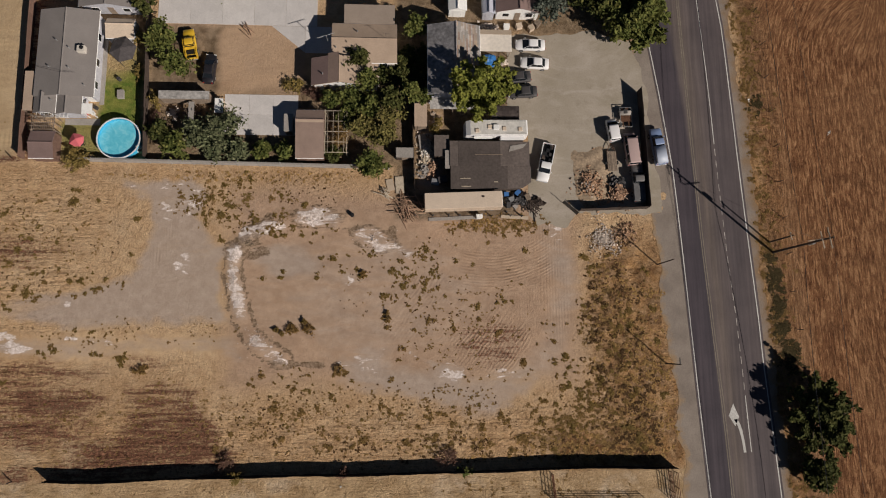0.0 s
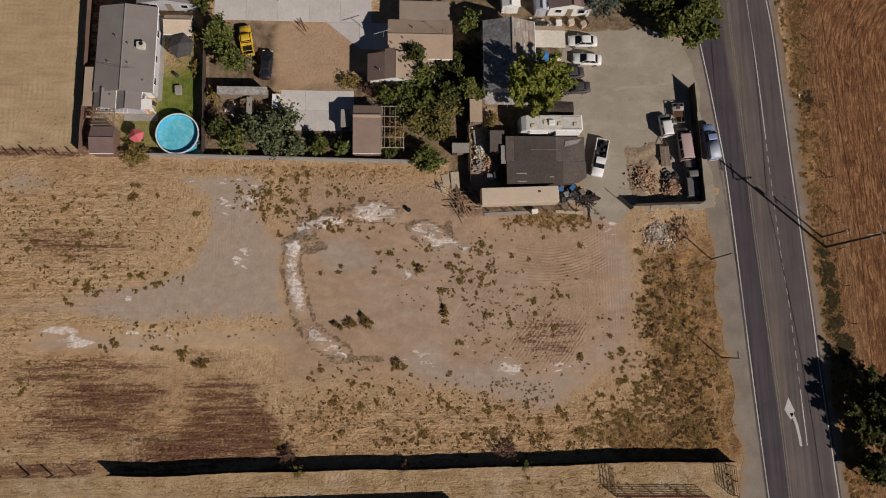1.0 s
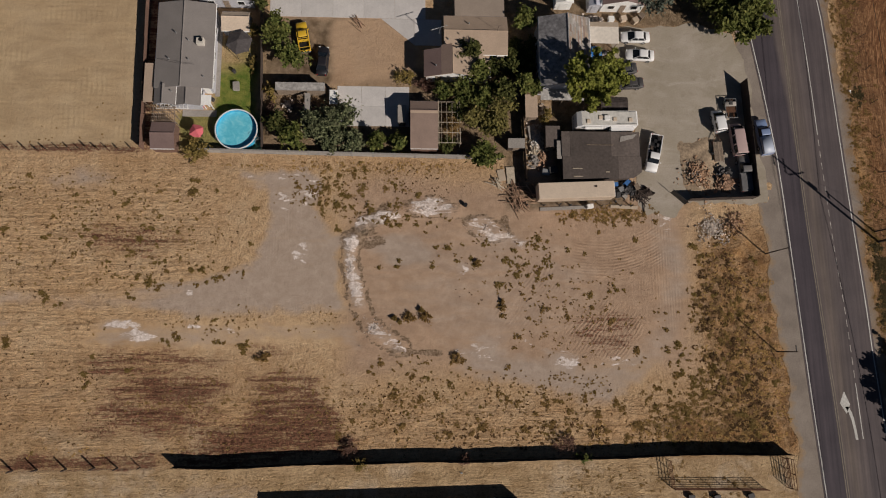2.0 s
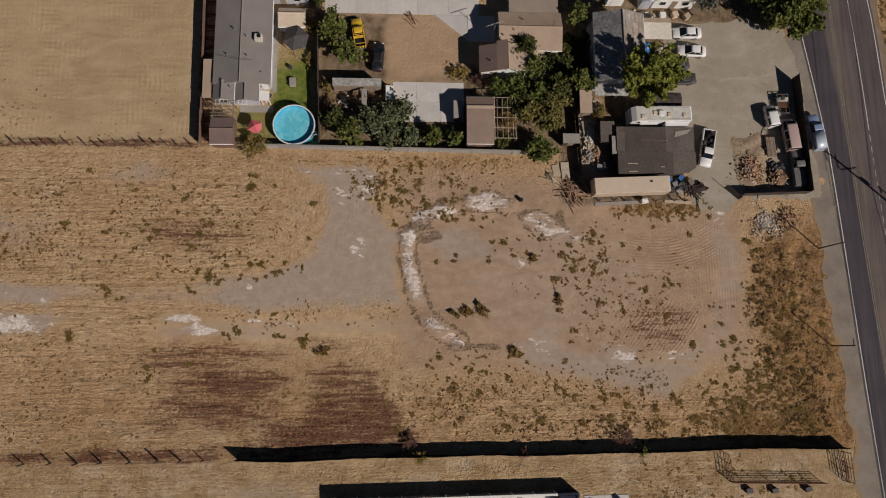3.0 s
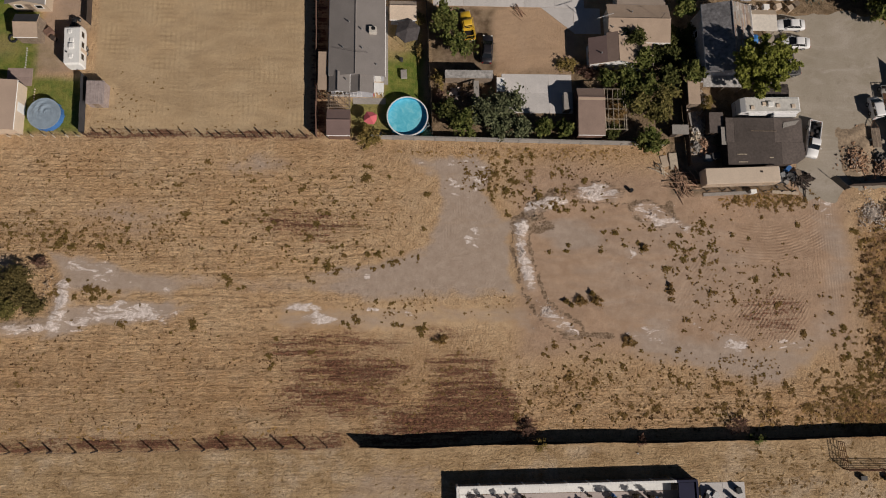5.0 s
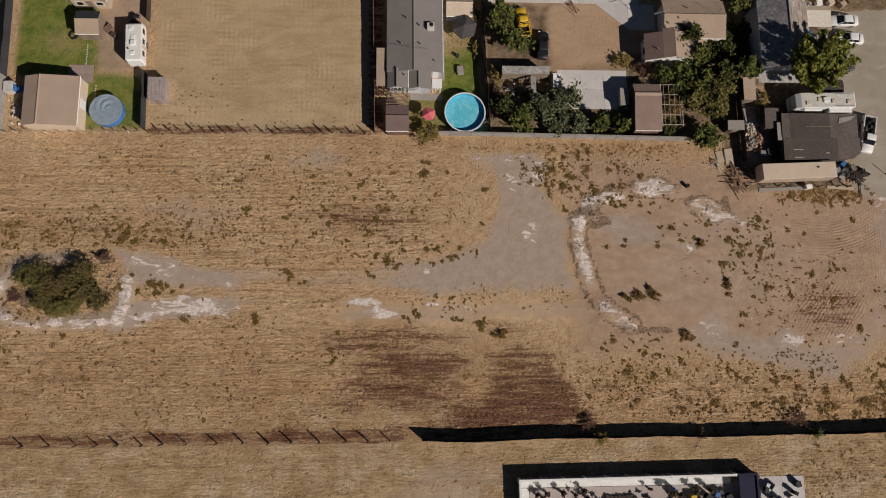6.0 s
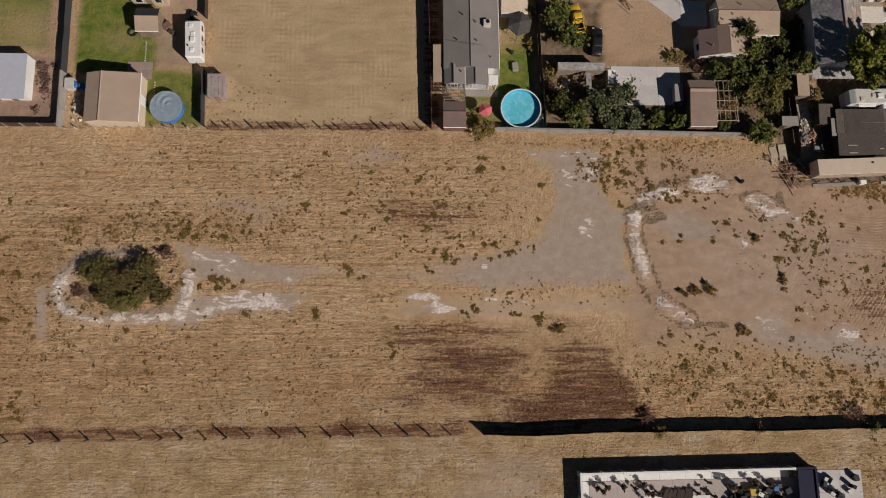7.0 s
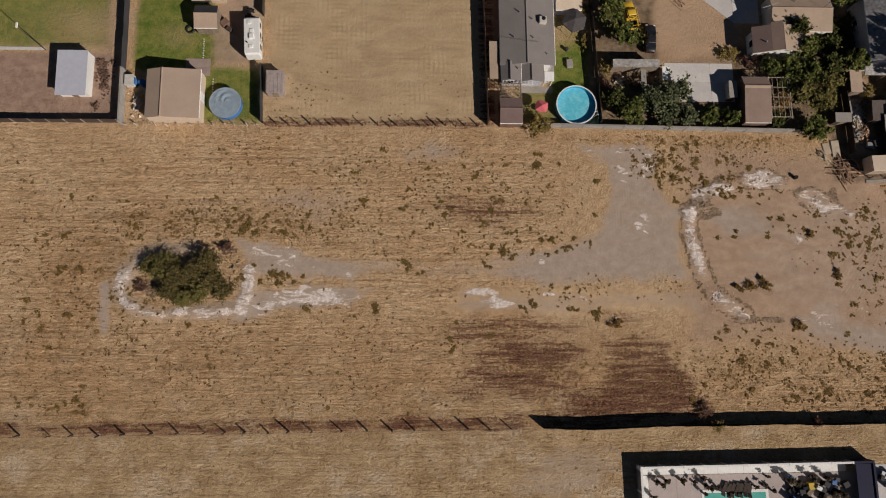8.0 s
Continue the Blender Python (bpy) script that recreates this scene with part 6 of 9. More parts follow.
def wheels(parent, places, r=0.33, w=0.22):
    for x, y in places:
        s = 1 if y > 0 else -1
        t = part("wheel", tube([(x, y - w / 2, r), (x, y + w / 2, r)], r, sides=20), M_RUBBER, parent, "black tyre")
        part("rim", tube([(x, y + s * (w / 2 - 0.02), r), (x, y + s * (w / 2 + 0.015), r)], r * 0.6, sides=14), M_METAL, t)


def lights(parent, front, rear, y, z, w=0.34):
    for s in (-1, 1):
        part("headlight", box(front - 0.12, front + 0.02, s * y - w / 2, s * y + w / 2, z - 0.07, z + 0.09, bevel=0.02), M_LAMP, parent)
        part("tail_light", box(rear - 0.02, rear + 0.08, s * y - 0.1, s * y + 0.1, z, z + 0.22, bevel=0.02), M_TAIL, parent)


def mirrors(parent, x, y, z, coat):
    for s in (-1, 1):
        part("wing_mirror", box(x - 0.06, x + 0.06, s * y - 0.1, s * y + 0.1, z, z + 0.14, bevel=0.02), coat, parent)


def sedan(label, x, y, turn, coat, L=4.7, W=1.8, group=""):
    c = thing("car", label, "car", x, y, 0.03, turn, group)
    w = W / 2
    k = L / 4.7
    part("body", loft([(-2.33 * k, w * 0.82, 0.42, 0.86, 0.8), (-2.25 * k, w * 0.9, 0.3, 0.98, 0.82), (-1.8 * k, w * 0.98, 0.24, 1.02, 0.84), (-1.2 * k, w, 0.22, 0.98, 0.88), (0.6 * k, w, 0.22, 0.96, 0.88), (1.2 * k, w * 0.99, 0.24, 0.92, 0.84), (1.9 * k, w * 0.93, 0.28, 0.82, 0.8), (2.25 * k, w * 0.82, 0.34, 0.72, 0.74), (2.35 * k, w * 0.66, 0.42, 0.62, 0.7)]), coat, c)
    g = part("glazing", frustum(-1.75 * k, 1.25 * k, w * 0.86, 0.93, -1.05 * k, 0.35 * k, w * 0.66, 1.4), M_GLASS, c, "dark tinted windows")
    part("roof", loft([(-1.12 * k, w * 0.6, 1.36, 1.41, 0.9), (-0.9 * k, w * 0.68, 1.37, 1.45, 0.85), (0.1 * k, w * 0.68, 1.37, 1.46, 0.85), (0.38 * k, w * 0.62, 1.36, 1.42, 0.9)]), coat, c)
    for s in (-1, 1):
        for (a, za), (b, zb) in (((-1.7 * k, 0.97), (-1.05 * k, 1.4)), ((1.22 * k, 0.95), (0.36 * k, 1.4)), ((-0.3 * k, 0.96), (-0.3 * k, 1.4))):
            part("pillar", tube([(a, s * w * 0.865, za), (b, s * w * 0.665, zb)], 0.035, None, 5), coat, c)
    part("bumper", box(2.22 * k, 2.36 * k, -w * 0.7, w * 0.7, 0.36, 0.5, bevel=0.03), M_BLACK, c)
    part("bumper", box(-2.38 * k, -2.26 * k, -w * 0.75, w * 0.75, 0.4, 0.56, bevel=0.03), coat, c)
    wheels(c, [(1.4 * k, w - 0.1), (1.4 * k, -w + 0.1), (-1.35 * k, w - 0.1), (-1.35 * k, -w + 0.1)])
    lights(c, 2.27 * k, -2.36 * k, w * 0.68, 0.66)
    mirrors(c, 0.85 * k, w + 0.05, 0.95, coat)
    return c


def pickup(label, x, y, turn, coat, L=5.6, W=1.95, load=None, rack=False, cap=False, cover=None):
    c = thing("pickup_truck", label, "pickup", x, y, 0.03, turn)
    w, h = W / 2, L / 2
    part("body", loft([(h - 2.75, w, 0.36, 1.08, 0.94), (h - 1.6, w, 0.36, 1.1, 0.9), (h - 0.7, w * 0.97, 0.36, 1.06, 0.86), (h - 0.15, w * 0.92, 0.4, 0.98, 0.82), (h, w * 0.84, 0.46, 0.84, 0.8)]), coat, c)
    part("glazing", frustum(h - 2.95, h - 1.25, w * 0.88, 1.06, h - 2.75, h - 1.85, w * 0.72, 1.68), M_GLASS, c, "dark tinted windows")
    part("roof", loft([(h - 2.85, w * 0.66, 1.63, 1.69, 0.9), (h - 2.7, w * 0.74, 1.64, 1.74, 0.86), (h - 2.0, w * 0.74, 1.64, 1.74, 0.86), (h - 1.8, w * 0.68, 1.63, 1.69, 0.9)]), coat, c)
    part("cab_back", box(h - 3.0, h - 2.76, -w, w, 0.4, 1.08, bevel=0.03), coat, c)
    bm = bmesh.new()
    box(-h, h - 3.0, w - 0.12, w, 0.45, 1.02, bm)
    box(-h, h - 3.0, -w, -w + 0.12, 0.45, 1.02, bm)
    box(h - 3.1, h - 3.0, -w + 0.12, w - 0.12, 0.45, 1.02, bm)
    bed = part("bed", bm, coat, c)
    part("bed_floor", box(-h, h - 3.1, -w + 0.12, w - 0.12, 0.5, 0.58), M_BLACK, bed)
    part("tailgate", box(-h - 0.05, -h + 0.02, -w + 0.02, w - 0.02, 0.5, 1.02, bevel=0.015), coat, c)
    part("bumper", box(h - 0.08, h + 0.08, -w * 0.88, w * 0.88, 0.42, 0.6, bevel=0.03), M_METAL, c)
    part("bumper", box(-h - 0.18, -h - 0.05, -w * 0.9, w * 0.9, 0.42, 0.58, bevel=0.03), M_METAL, c)
    if rack:
        bm = bmesh.new()
        for s in (-1, 1):
            for u in (-h + 0.1, h - 3.1):
                tube([(u, s * (w - 0.06), 1.0), (u, s * (w - 0.06), 1.75)], 0.04, bm)
            tube([(-h + 0.1, s * (w - 0.06), 1.75), (h - 2.0, s * (w - 0.06), 1.75)], 0.04, bm)
        for u in (-h + 0.1, -h + 1.0, h - 3.1):
            tube([(u, -w + 0.06, 1.75), (u, w - 0.06, 1.75)], 0.04, bm)
        part("ladder_rack", bm, coat, c)
    if cap:
        part("bed_cap", loft([(-h, w * 0.9, 1.0, 1.55, 0.85), (h - 3.0, w * 0.92, 1.0, 1.62, 0.85)]), P_SILVER, c, "silver-blue bed cap")
    if cover:
        part("bed_cover", box(-h, h - 3.02, -w * 0.93, w * 0.93, 1.025, 1.1, bevel=0.03), cover, c, "flat grey bed cover")
    if load:
        rnd = random.Random(int(x * 10))
        for i in range(7):
            a, b2, d = rnd.uniform(-h + 0.3, h - 3.4), rnd.uniform(-w + 0.35, w - 0.35), rnd.uniform(0.12, 0.28)
            part("load", box(a - d, a + d, b2 - d * 0.8, b2 + d * 0.8, 0.58, 0.6 + rnd.uniform(0.2, 0.6), bevel=0.02), rnd.choice((M_WOOD_DARK, M_RUBBER, M_METAL_DARK, M_BLACK)), c)
    wheels(c, [(h - 1.05, w - 0.1), (h - 1.05, -w + 0.1), (-h + 1.15, w - 0.1), (-h + 1.15, -w + 0.1)], 0.37, 0.25)
    lights(c, h - 0.02, -h - 0.04, w * 0.72, 0.74)
    mirrors(c, h - 1.5, w + 0.1, 1.12, coat)
    return c


def van(label, x, y, turn, coat, roof, L=5.0, W=1.95, H=2.0, name="van"):
    c = thing(name, label, "van", x, y, 0.03, turn)
    w, h = W / 2, L / 2
    part("body", loft([(-h, w * 0.95, 0.35, 1.2, 0.97), (-h + 0.2, w, 0.3, 1.22, 0.97), (h - 1.1, w, 0.3, 1.2, 0.97), (h - 0.4, w * 0.97, 0.32, 1.05, 0.92), (h, w * 0.88, 0.4, 0.85, 0.86)]), coat, c)
    part("glazing", frustum(-h + 0.03, h - 0.55, w * 0.97, 1.19, -h + 0.12, h - 1.15, w * 0.86, H - 0.1), M_GLASS, c, "dark windows")
    part("roof", loft([(-h + 0.08, w * 0.84, H - 0.14, H - 0.04, 0.9), (-h + 0.3, w * 0.88, H - 0.14, H, 0.88), (h - 1.4, w * 0.88, H - 0.14, H, 0.88), (h - 1.12, w * 0.82, H - 0.14, H - 0.05, 0.9)]), roof, c)
    for s in (-1, 1):
        for u in (-h + 0.06, -h + 1.5, h - 2.2):
            part("pillar", box(u, u + 0.16, s * w * 0.93 - 0.05, s * w * 0.93 + 0.05, 1.15, H - 0.08), coat, c)
    part("bumper", box(h - 0.05, h + 0.08, -w * 0.88, w * 0.88, 0.38, 0.55, bevel=0.03), M_METAL, c)
    part("bumper", box(-h - 0.1, -h, -w * 0.9, w * 0.9, 0.38, 0.55, bevel=0.03), M_METAL, c)
    wheels(c, [(h - 1.0, w - 0.1), (h - 1.0, -w + 0.1), (-h + 1.0, w - 0.1), (-h + 1.0, -w + 0.1)], 0.35)
    lights(c, h - 0.02, -h, w * 0.72, 0.7)
    mirrors(c, h - 0.8, w + 0.08, 1.2, coat)
    return c


P_WHITE = paint("white_car_paint", (0.86, 0.85, 0.84), 0.3, 0.06)
P_YELLOW = paint("yellow_car_paint", (0.75, 0.46, 0.02), 0.35, 0.12)
P_DARK = paint("dark_blue_car_paint", (0.008, 0.009, 0.016), 0.3, 0.0, 0.0)
P_GREY = paint("grey_car_paint", (0.04, 0.04, 0.045), 0.4, 0.1, 0.15)
P_BLUE = paint("pale_blue_car_paint", (0.19, 0.27, 0.46), 0.35, 0.15)
P_SILVER = paint("silver_blue_car_paint", (0.40, 0.45, 0.55), 0.35, 0.1)
P_SLATE = paint("slate_car_paint", (0.13, 0.13, 0.135), 0.5, 0.3)
M_COVER_GREY = plain("grey_bed_cover", (0.17, 0.165, 0.165), 0.7, vary=0.2, grain=2)
P_PINK = paint("faded_pink_car_paint", (0.50, 0.36, 0.34), 0.6, 0.25)

sedan("white four-door saloon parked on the gravel yard", 19.95, 19.7, 180, P_WHITE, group="parked cars")
sedan("white four-door saloon parked on the gravel yard", 20.55, 16.65, 177, P_WHITE, 4.55, group="parked cars")
sedan("dark grey saloon parked half under a tree", 17.6, 14.25, 186, P_GREY, 4.6, group="parked cars")
sedan("dark grey saloon parked half under a tree", 18.5, 11.85, 184, P_GREY, 4.6, group="parked cars")
sedan("dark blue saloon parked on the dirt yard", -29.25, 14.75, 86, P_DARK, 4.7)
pickup("yellow pickup truck with a pipe rack", -32.3, 18.6, 100, P_YELLOW, 4.7, 1.75, rack=True)
pickup("white pickup truck with things in its bed", 21.75, 0.5, -103, P_WHITE, 6.0, 2.0, load=True)
pickup("pale blue pickup truck with a silver bed cap by the road", 39.55, 3.3, 98, P_BLUE, 5.7, 1.95, cap=True)
pickup("dark slate pickup truck among scrap", 36.05, -2.6, 92, P_SLATE, 5.7, 1.9, cover=M_COVER_GREY)
van("old van with a faded pink roof", 35.2, 2.8, 95, P_PINK, P_PINK, 5.2, 1.9, 2.0)
van("small white van with a grey roof panel", 32.45, 5.8, 98, P_WHITE, P_WHITE, 3.5, 1.7, 1.7)


def scrap_chassis(x, y, turn):
    c = thing("truck_chassis", "rusty truck chassis with an open engine bay", "chassis", x, y, 0, turn)
    bm = bmesh.new()
    for s in (-0.45, 0.45):
        box(-1.6, 1.6, s - 0.06, s + 0.06, 0.5, 0.66, bm)
    for u in (-1.5, -0.6, 0.3, 1.4):
        box(u - 0.05, u + 0.05, -0.39, 0.39, 0.5, 0.62, bm)
    part("frame", bm, M_RUST, c)
    part("engine", box(0.5, 1.2, -0.3, 0.3, 0.45, 1.0, bevel=0.06), M_METAL_DARK, c)
    part("fender", loft([(0.3, 0.9, 0.4, 0.85, 0.95), (0.9, 0.95, 0.4, 0.95, 0.9), (1.0, 0.95, 0.4, 0.95, 0.9)]), M_CONC_OLD, c)
    part("cab_floor", box(-0.7, 0.25, -0.85, 0.85, 0.67, 0.74), M_RUST, c)
    bm = bmesh.new()
    tube([(-1.6, -0.9, 0.8), (-1.6, 0.9, 0.8), (1.5, 0.9, 0.85), (1.5, -0.9, 0.85), (-1.6, -0.9, 0.8)], 0.06, bm)
    part("side_rail", bm, M_METAL, c)
    wheels(c, [(1.1, 0.8), (1.1, -0.8), (-1.1, 0.8), (-1.1, -0.8)], 0.36)


scrap_chassis(34.7, 8.0, 92)


def flat_trailer(x, y, turn):
    c = thing("flat_trailer", "flat timber-decked trailer with a drawbar", "trailer", x, y, 0, turn)
    bm = bmesh.new()
    box(-1.6, 1.6, -0.75, -0.69, 0.45, 0.56, bm)
    box(-1.6, 1.6, 0.69, 0.75, 0.45, 0.56, bm)
    tube([(1.6, -0.7, 0.5), (2.9, 0, 0.5)], 0.05, bm)
    tube([(1.6, 0.7, 0.5), (2.9, 0, 0.5)], 0.05, bm)
    part("frame", bm, M_RUST, c)
    for i in range(6):
        part("deck_board", box(-1.6, 1.6, -0.72 + i * 0.245, -0.5 + i * 0.245, 0.561, 0.6), M_WOOD, c)
    wheels(c, [(-0.2, 0.9), (-0.2, -0.9)], 0.3)


flat_trailer(32.2, 0.9, 92)


def motorhome(x, y, turn):
    c = thing("motorhome", "long white motorhome with a slide-out and roof vents", "motorhome", x, y, 0, turn)
    bm = loft([(-4.75, 1.16, 0.5, 2.95, 0.95), (-4.6, 1.22, 0.45, 3.05, 0.95), (3.9, 1.22, 0.45, 3.05, 0.95), (4.55, 1.18, 0.5, 2.7, 0.93), (4.75, 1.1, 0.55, 1.7, 0.95)], smooth=False)
    part("body", bm, P_WHITE, c)
    part("roof_skin", box(-4.55, 3.85, -1.1, 1.1, 3.045, 3.07, bevel=0.01), M_DIRTY_WHITE, c, "dirty white roof skin")
    part("windscreen", frustum(4.3, 4.76, 1.05, 1.6, 4.25, 4.55, 1.0, 2.5), M_GLASS, c)
    part("slide_out", box(-4.2, -0.6, 1.2, 1.8, 0.9, 2.75, bevel=0.05), P_WHITE, c, "white slide-out room")
    part("awning", box(0.6, 3.4, 1.22, 1.62, 2.6, 2.8, bevel=0.06), M_WHITE, c)
    for u, v in ((-3.6, 0.3), (-1.2, 0.2), (1.0, -0.1), (2.9, 0.5)):
        part("roof_vent", box(u - 0.3, u + 0.3, v - 0.3, v + 0.3, 3.04, 3.2, bevel=0.05), M_CREAM, c)
    part("roof_cooler", box(-0.4, 0.5, -0.4, 0.4, 3.04, 3.36, bevel=0.08), M_WHITE, c)
    bm = bmesh.new()
    for s in (-0.95, 0.95):
        tube([(-4.5, s, 3.12), (-1.5, s, 3.12)], 0.025, bm)
    part("roof_rail", bm, M_METAL, c)
    for u in (-3.0, -1.0, 1.4):
        for s in (-1, 1):
            part("window", box(u - 0.5, u + 0.5, s * 1.225 - 0.02, s * 1.225 + 0.02, 1.6, 2.3, bevel=0.01), M_GLASS, c)
    wheels(c, [(3.0, 1.05), (3.0, -1.05), (-2.6, 1.05), (-2.6, -1.05)], 0.42, 0.28)
    lights(c, 4.72, -4.76, 0.85, 0.9)


motorhome(13.9, 5.2, 181)


def arched_canopy(x, y, w, d, h):
    """A dark fabric canopy bowed over three hoops."""
    c = thing("canopy", "dark grey bowed fabric canopy behind the motorhome", "canopy", x, y)
    n = 10
    top = [(-d / 2 + d * i / n, h + 0.22 * math.sin(math.pi * i / n)) for i in range(n + 1)]
    bm = bmesh.new()
    rows = [[bm.verts.new((u, v, z + k)) for v, z in top] for u, k in ((-w / 2, 0.0), (-w / 6, -0.06), (w / 6, 0.0), (w / 2, -0.05))]
    for p, q in zip(rows, rows[1:]):
        for i in range(n):
            bm.faces.new((p[i], q[i], q[i + 1], p[i + 1]))
    bmesh.ops.solidify(bm, geom=bm.faces[:], thickness=0.02)
    part("fabric", bm, M_CANOPY_GREY, c)
    for u in (-w / 2 + 0.06, 0.0, w / 2 - 0.06):
        part("hoop", tube([(u, -d / 2, 0)] + [(u, v, z - 0.09) for v, z in top] + [(u, d / 2, 0)], 0.03), M_METAL, c)
    return c


M_CANOPY_GREY = plain("grey_canopy_cloth", (0.15, 0.122, 0.113), 0.85, vary=0.25, grain=2)
arched_canopy(15.5, 7.9, 4.2, 2.2, 2.1)


def caravan(x, y, turn):
    c = thing("travel_trailer", "white travel trailer with roof hatches", "caravan", x, y, 0, turn)
    part("body", loft([(-3.1, 1.05, 0.6, 2.3, 0.92), (-2.9, 1.18, 0.45, 2.6, 0.93), (2.6, 1.18, 0.45, 2.6, 0.93), (3.05, 1.12, 0.55, 2.1, 0.92), (3.15, 1.05, 0.7, 1.6, 0.9)], smooth=False), M_WHITE, c)
    for u, v in ((-1.9, 0.1), (0.6, 0.0), (2.0, 0.3)):
        part("roof_hatch", box(u - 0.28, u + 0.28, v - 0.28, v + 0.28, 2.59, 2.72, bevel=0.04), M_WHITE, c)
    part("roof_cooler", box(-0.7, 0.1, -0.35, 0.35, 2.59, 2.86, bevel=0.07), M_WHITE, c)
    part("vent_pipe", disc(-1.2, 0.7, 2.58, 2.78, 0.12, sides=10), M_BLACK, c)
    for u in (-1.7, 0.2, 1.8):
        for s in (-1, 1):
            part("window", box(u - 0.42, u + 0.42, s * 1.185 - 0.02, s * 1.185 + 0.02, 1.45, 2.1, bevel=0.01), M_GLASS, c)
    part("door", box(-0.95, -0.35, -1.21, -1.17, 0.6, 2.3, bevel=0.01), M_CREAM, c)
    bm = bmesh.new()
    tube([(3.1, -0.6, 0.5), (4.2, 0, 0.5)], 0.05, bm)
    tube([(3.1, 0.6, 0.5), (4.2, 0, 0.5)], 0.05, bm)
    tube([(4.1, 0, 0.02), (4.1, 0, 0.55)], 0.04, bm)
    part("drawbar", bm, M_METAL_DARK, c)
    wheels(c, [(-0.4, 1.05), (-0.4, -1.05), (0.4, 1.05), (0.4, -1.05)], 0.34)


caravan(-91.0, 13.6, 93)


def box_trailer(x, y, turn):
    """A semi-trailer body with ribbed sides on its bogie."""
    c = thing("box_trailer", "long cream box trailer with ribbed sides", "trailer", x, y, 0, turn)
    part("body", box(-5.75, 5.75, -1.22, 1.22, 0.7, 2.75, bevel=0.03), M_CREAM, c)
    part("roof", box(-5.72, 5.72, -1.2, 1.2, 2.752, 2.8, bevel=0.02), M_CREAM, c)
    for s in (-1, 1):
        rib = None
        for i in range(32):
            m = pose(-5.6 + i * 0.36, s * 1.235, 0)
            if rib is None:
                rib = part("rib", box(-0.04, 0.04, -0.02, 0.02, 0.75, 2.7), M_CREAM, c)
                rib.matrix_local = m
            else:
                again(rib, c, m)
    part("rear_door", box(5.75, 5.8, -1.15, 1.15, 0.75, 2.7, bevel=0.01), M_WHITE, c)
    part("roof_hatch", box(2.7, 3.1, 0.3, 0.6, 2.8, 2.84, bevel=0.01), M_WOOD_DARK, c)
    bm = bmesh.new()
    for s in (-0.5, 0.5):
        box(-5.0, 5.0, s - 0.06, s + 0.06, 0.5, 0.699, bm)
    for s in (-0.9, 0.9):
        box(-3.6, -3.5, s - 0.06, s + 0.06, 0.0, 0.69, bm)
    part("chassis", bm, M_METAL_DARK, c)
    wheels(c, [(3.4, 1.0), (3.4, -1.0), (4.5, 1.0), (4.5, -1.0)], 0.45, 0.3)


box_trailer(8.85, -5.9, 2.2)


# ---- plants ----
def leaf_cards(points, size, rnd, droop=0.5):
    """A small folded leaf clump at every point."""
    verts, faces = [], []
    for p in points:
        k = size * rnd.uniform(0.5, 1.5)
        a = rnd.uniform(0, 2 * math.pi)
        t = rnd.uniform(-droop, droop)
        u = Vector((math.cos(a), math.sin(a), t)) * k
        v = Vector((-math.sin(a), math.cos(a), rnd.uniform(-droop, droop))) * k * 0.55
        n = len(verts)
        p = Vector(p)
        verts += [p - u, p + v * 0.9, p + u, p - v]
        faces.append((n, n + 3, n + 2, n + 1))
    return verts, faces


def crown_points(rnd, rx, ry, rz, clumps, per, spread):
    """Points in lobes of unlike size that stand out unevenly, with loose sprays between them."""
    out, centres = [], []
    for _ in range(clumps):
        a, b = rnd.uniform(0, 2 * math.pi), math.asin(rnd.uniform(-0.25, 1.0))
        k = rnd.uniform(0.3, 1.15)
        c = Vector((rx * math.cos(a) * math.cos(b) * k, ry * math.sin(a) * math.cos(b) * k, rz * math.sin(b) * k))
        r = spread * rnd.choice((0.3, 0.45, 0.6, 0.8, 1.1))
        centres.append(c)
        away = c.normalized()
        for _ in range(int(per * (0.35 + 0.75 * r / spread))):
            d = Vector((rnd.gauss(0, 0.6), rnd.gauss(0, 0.6), rnd.gauss(0, 0.5))) * r
            if rnd.random() < 0.2:
                d += away * r * rnd.uniform(0.6, 1.8)
            out.append(c + d)
    return out, centres


def tree(label, x, y, h, rx, ry, material, seed, clumps=34, per=75, leaf=0.22, trunk=0.16, name="tree", category="tree", low=0.35, droop=0.9):
    t = thing(name, label, category, x, y, height_at(x, y) if y < 0 and x < 38 else 0.0)
    rnd = random.Random(seed)
    rz = h * (1 - low) * 0.55
    pts, centres = crown_points(rnd, rx * 0.78, ry * 0.78, rz, int(clumps * 1.35), int(per * 0.8), min(rx, ry) * 0.3)
    base = Vector((0, 0, h - rz * 1.15))
    v, f = leaf_cards([p + base for p in pts if (p + base).z > 0.12], leaf, rnd, droop)
    bm = bmesh.new()
    mid = Vector((rnd.uniform(-0.2, 0.2), rnd.uniform(-0.2, 0.2), (h - rz) * 0.55))
    tube([(0, 0, 0), mid, base + Vector((0, 0, rz * 0.3))], trunk, bm, 8, trunk * 0.45)
    for c in centres[:9]:
        e = base + c * 0.8
        tube([mid.lerp(base, 0.5), mid.lerp(e, 0.6) + Vector((0, 0, 0.2)), e], trunk * 0.45, bm, 5, trunk * 0.12)
    part("trunk", bm, M_BARK, t)
    sheet("crown", v, f, material, t)
    return t


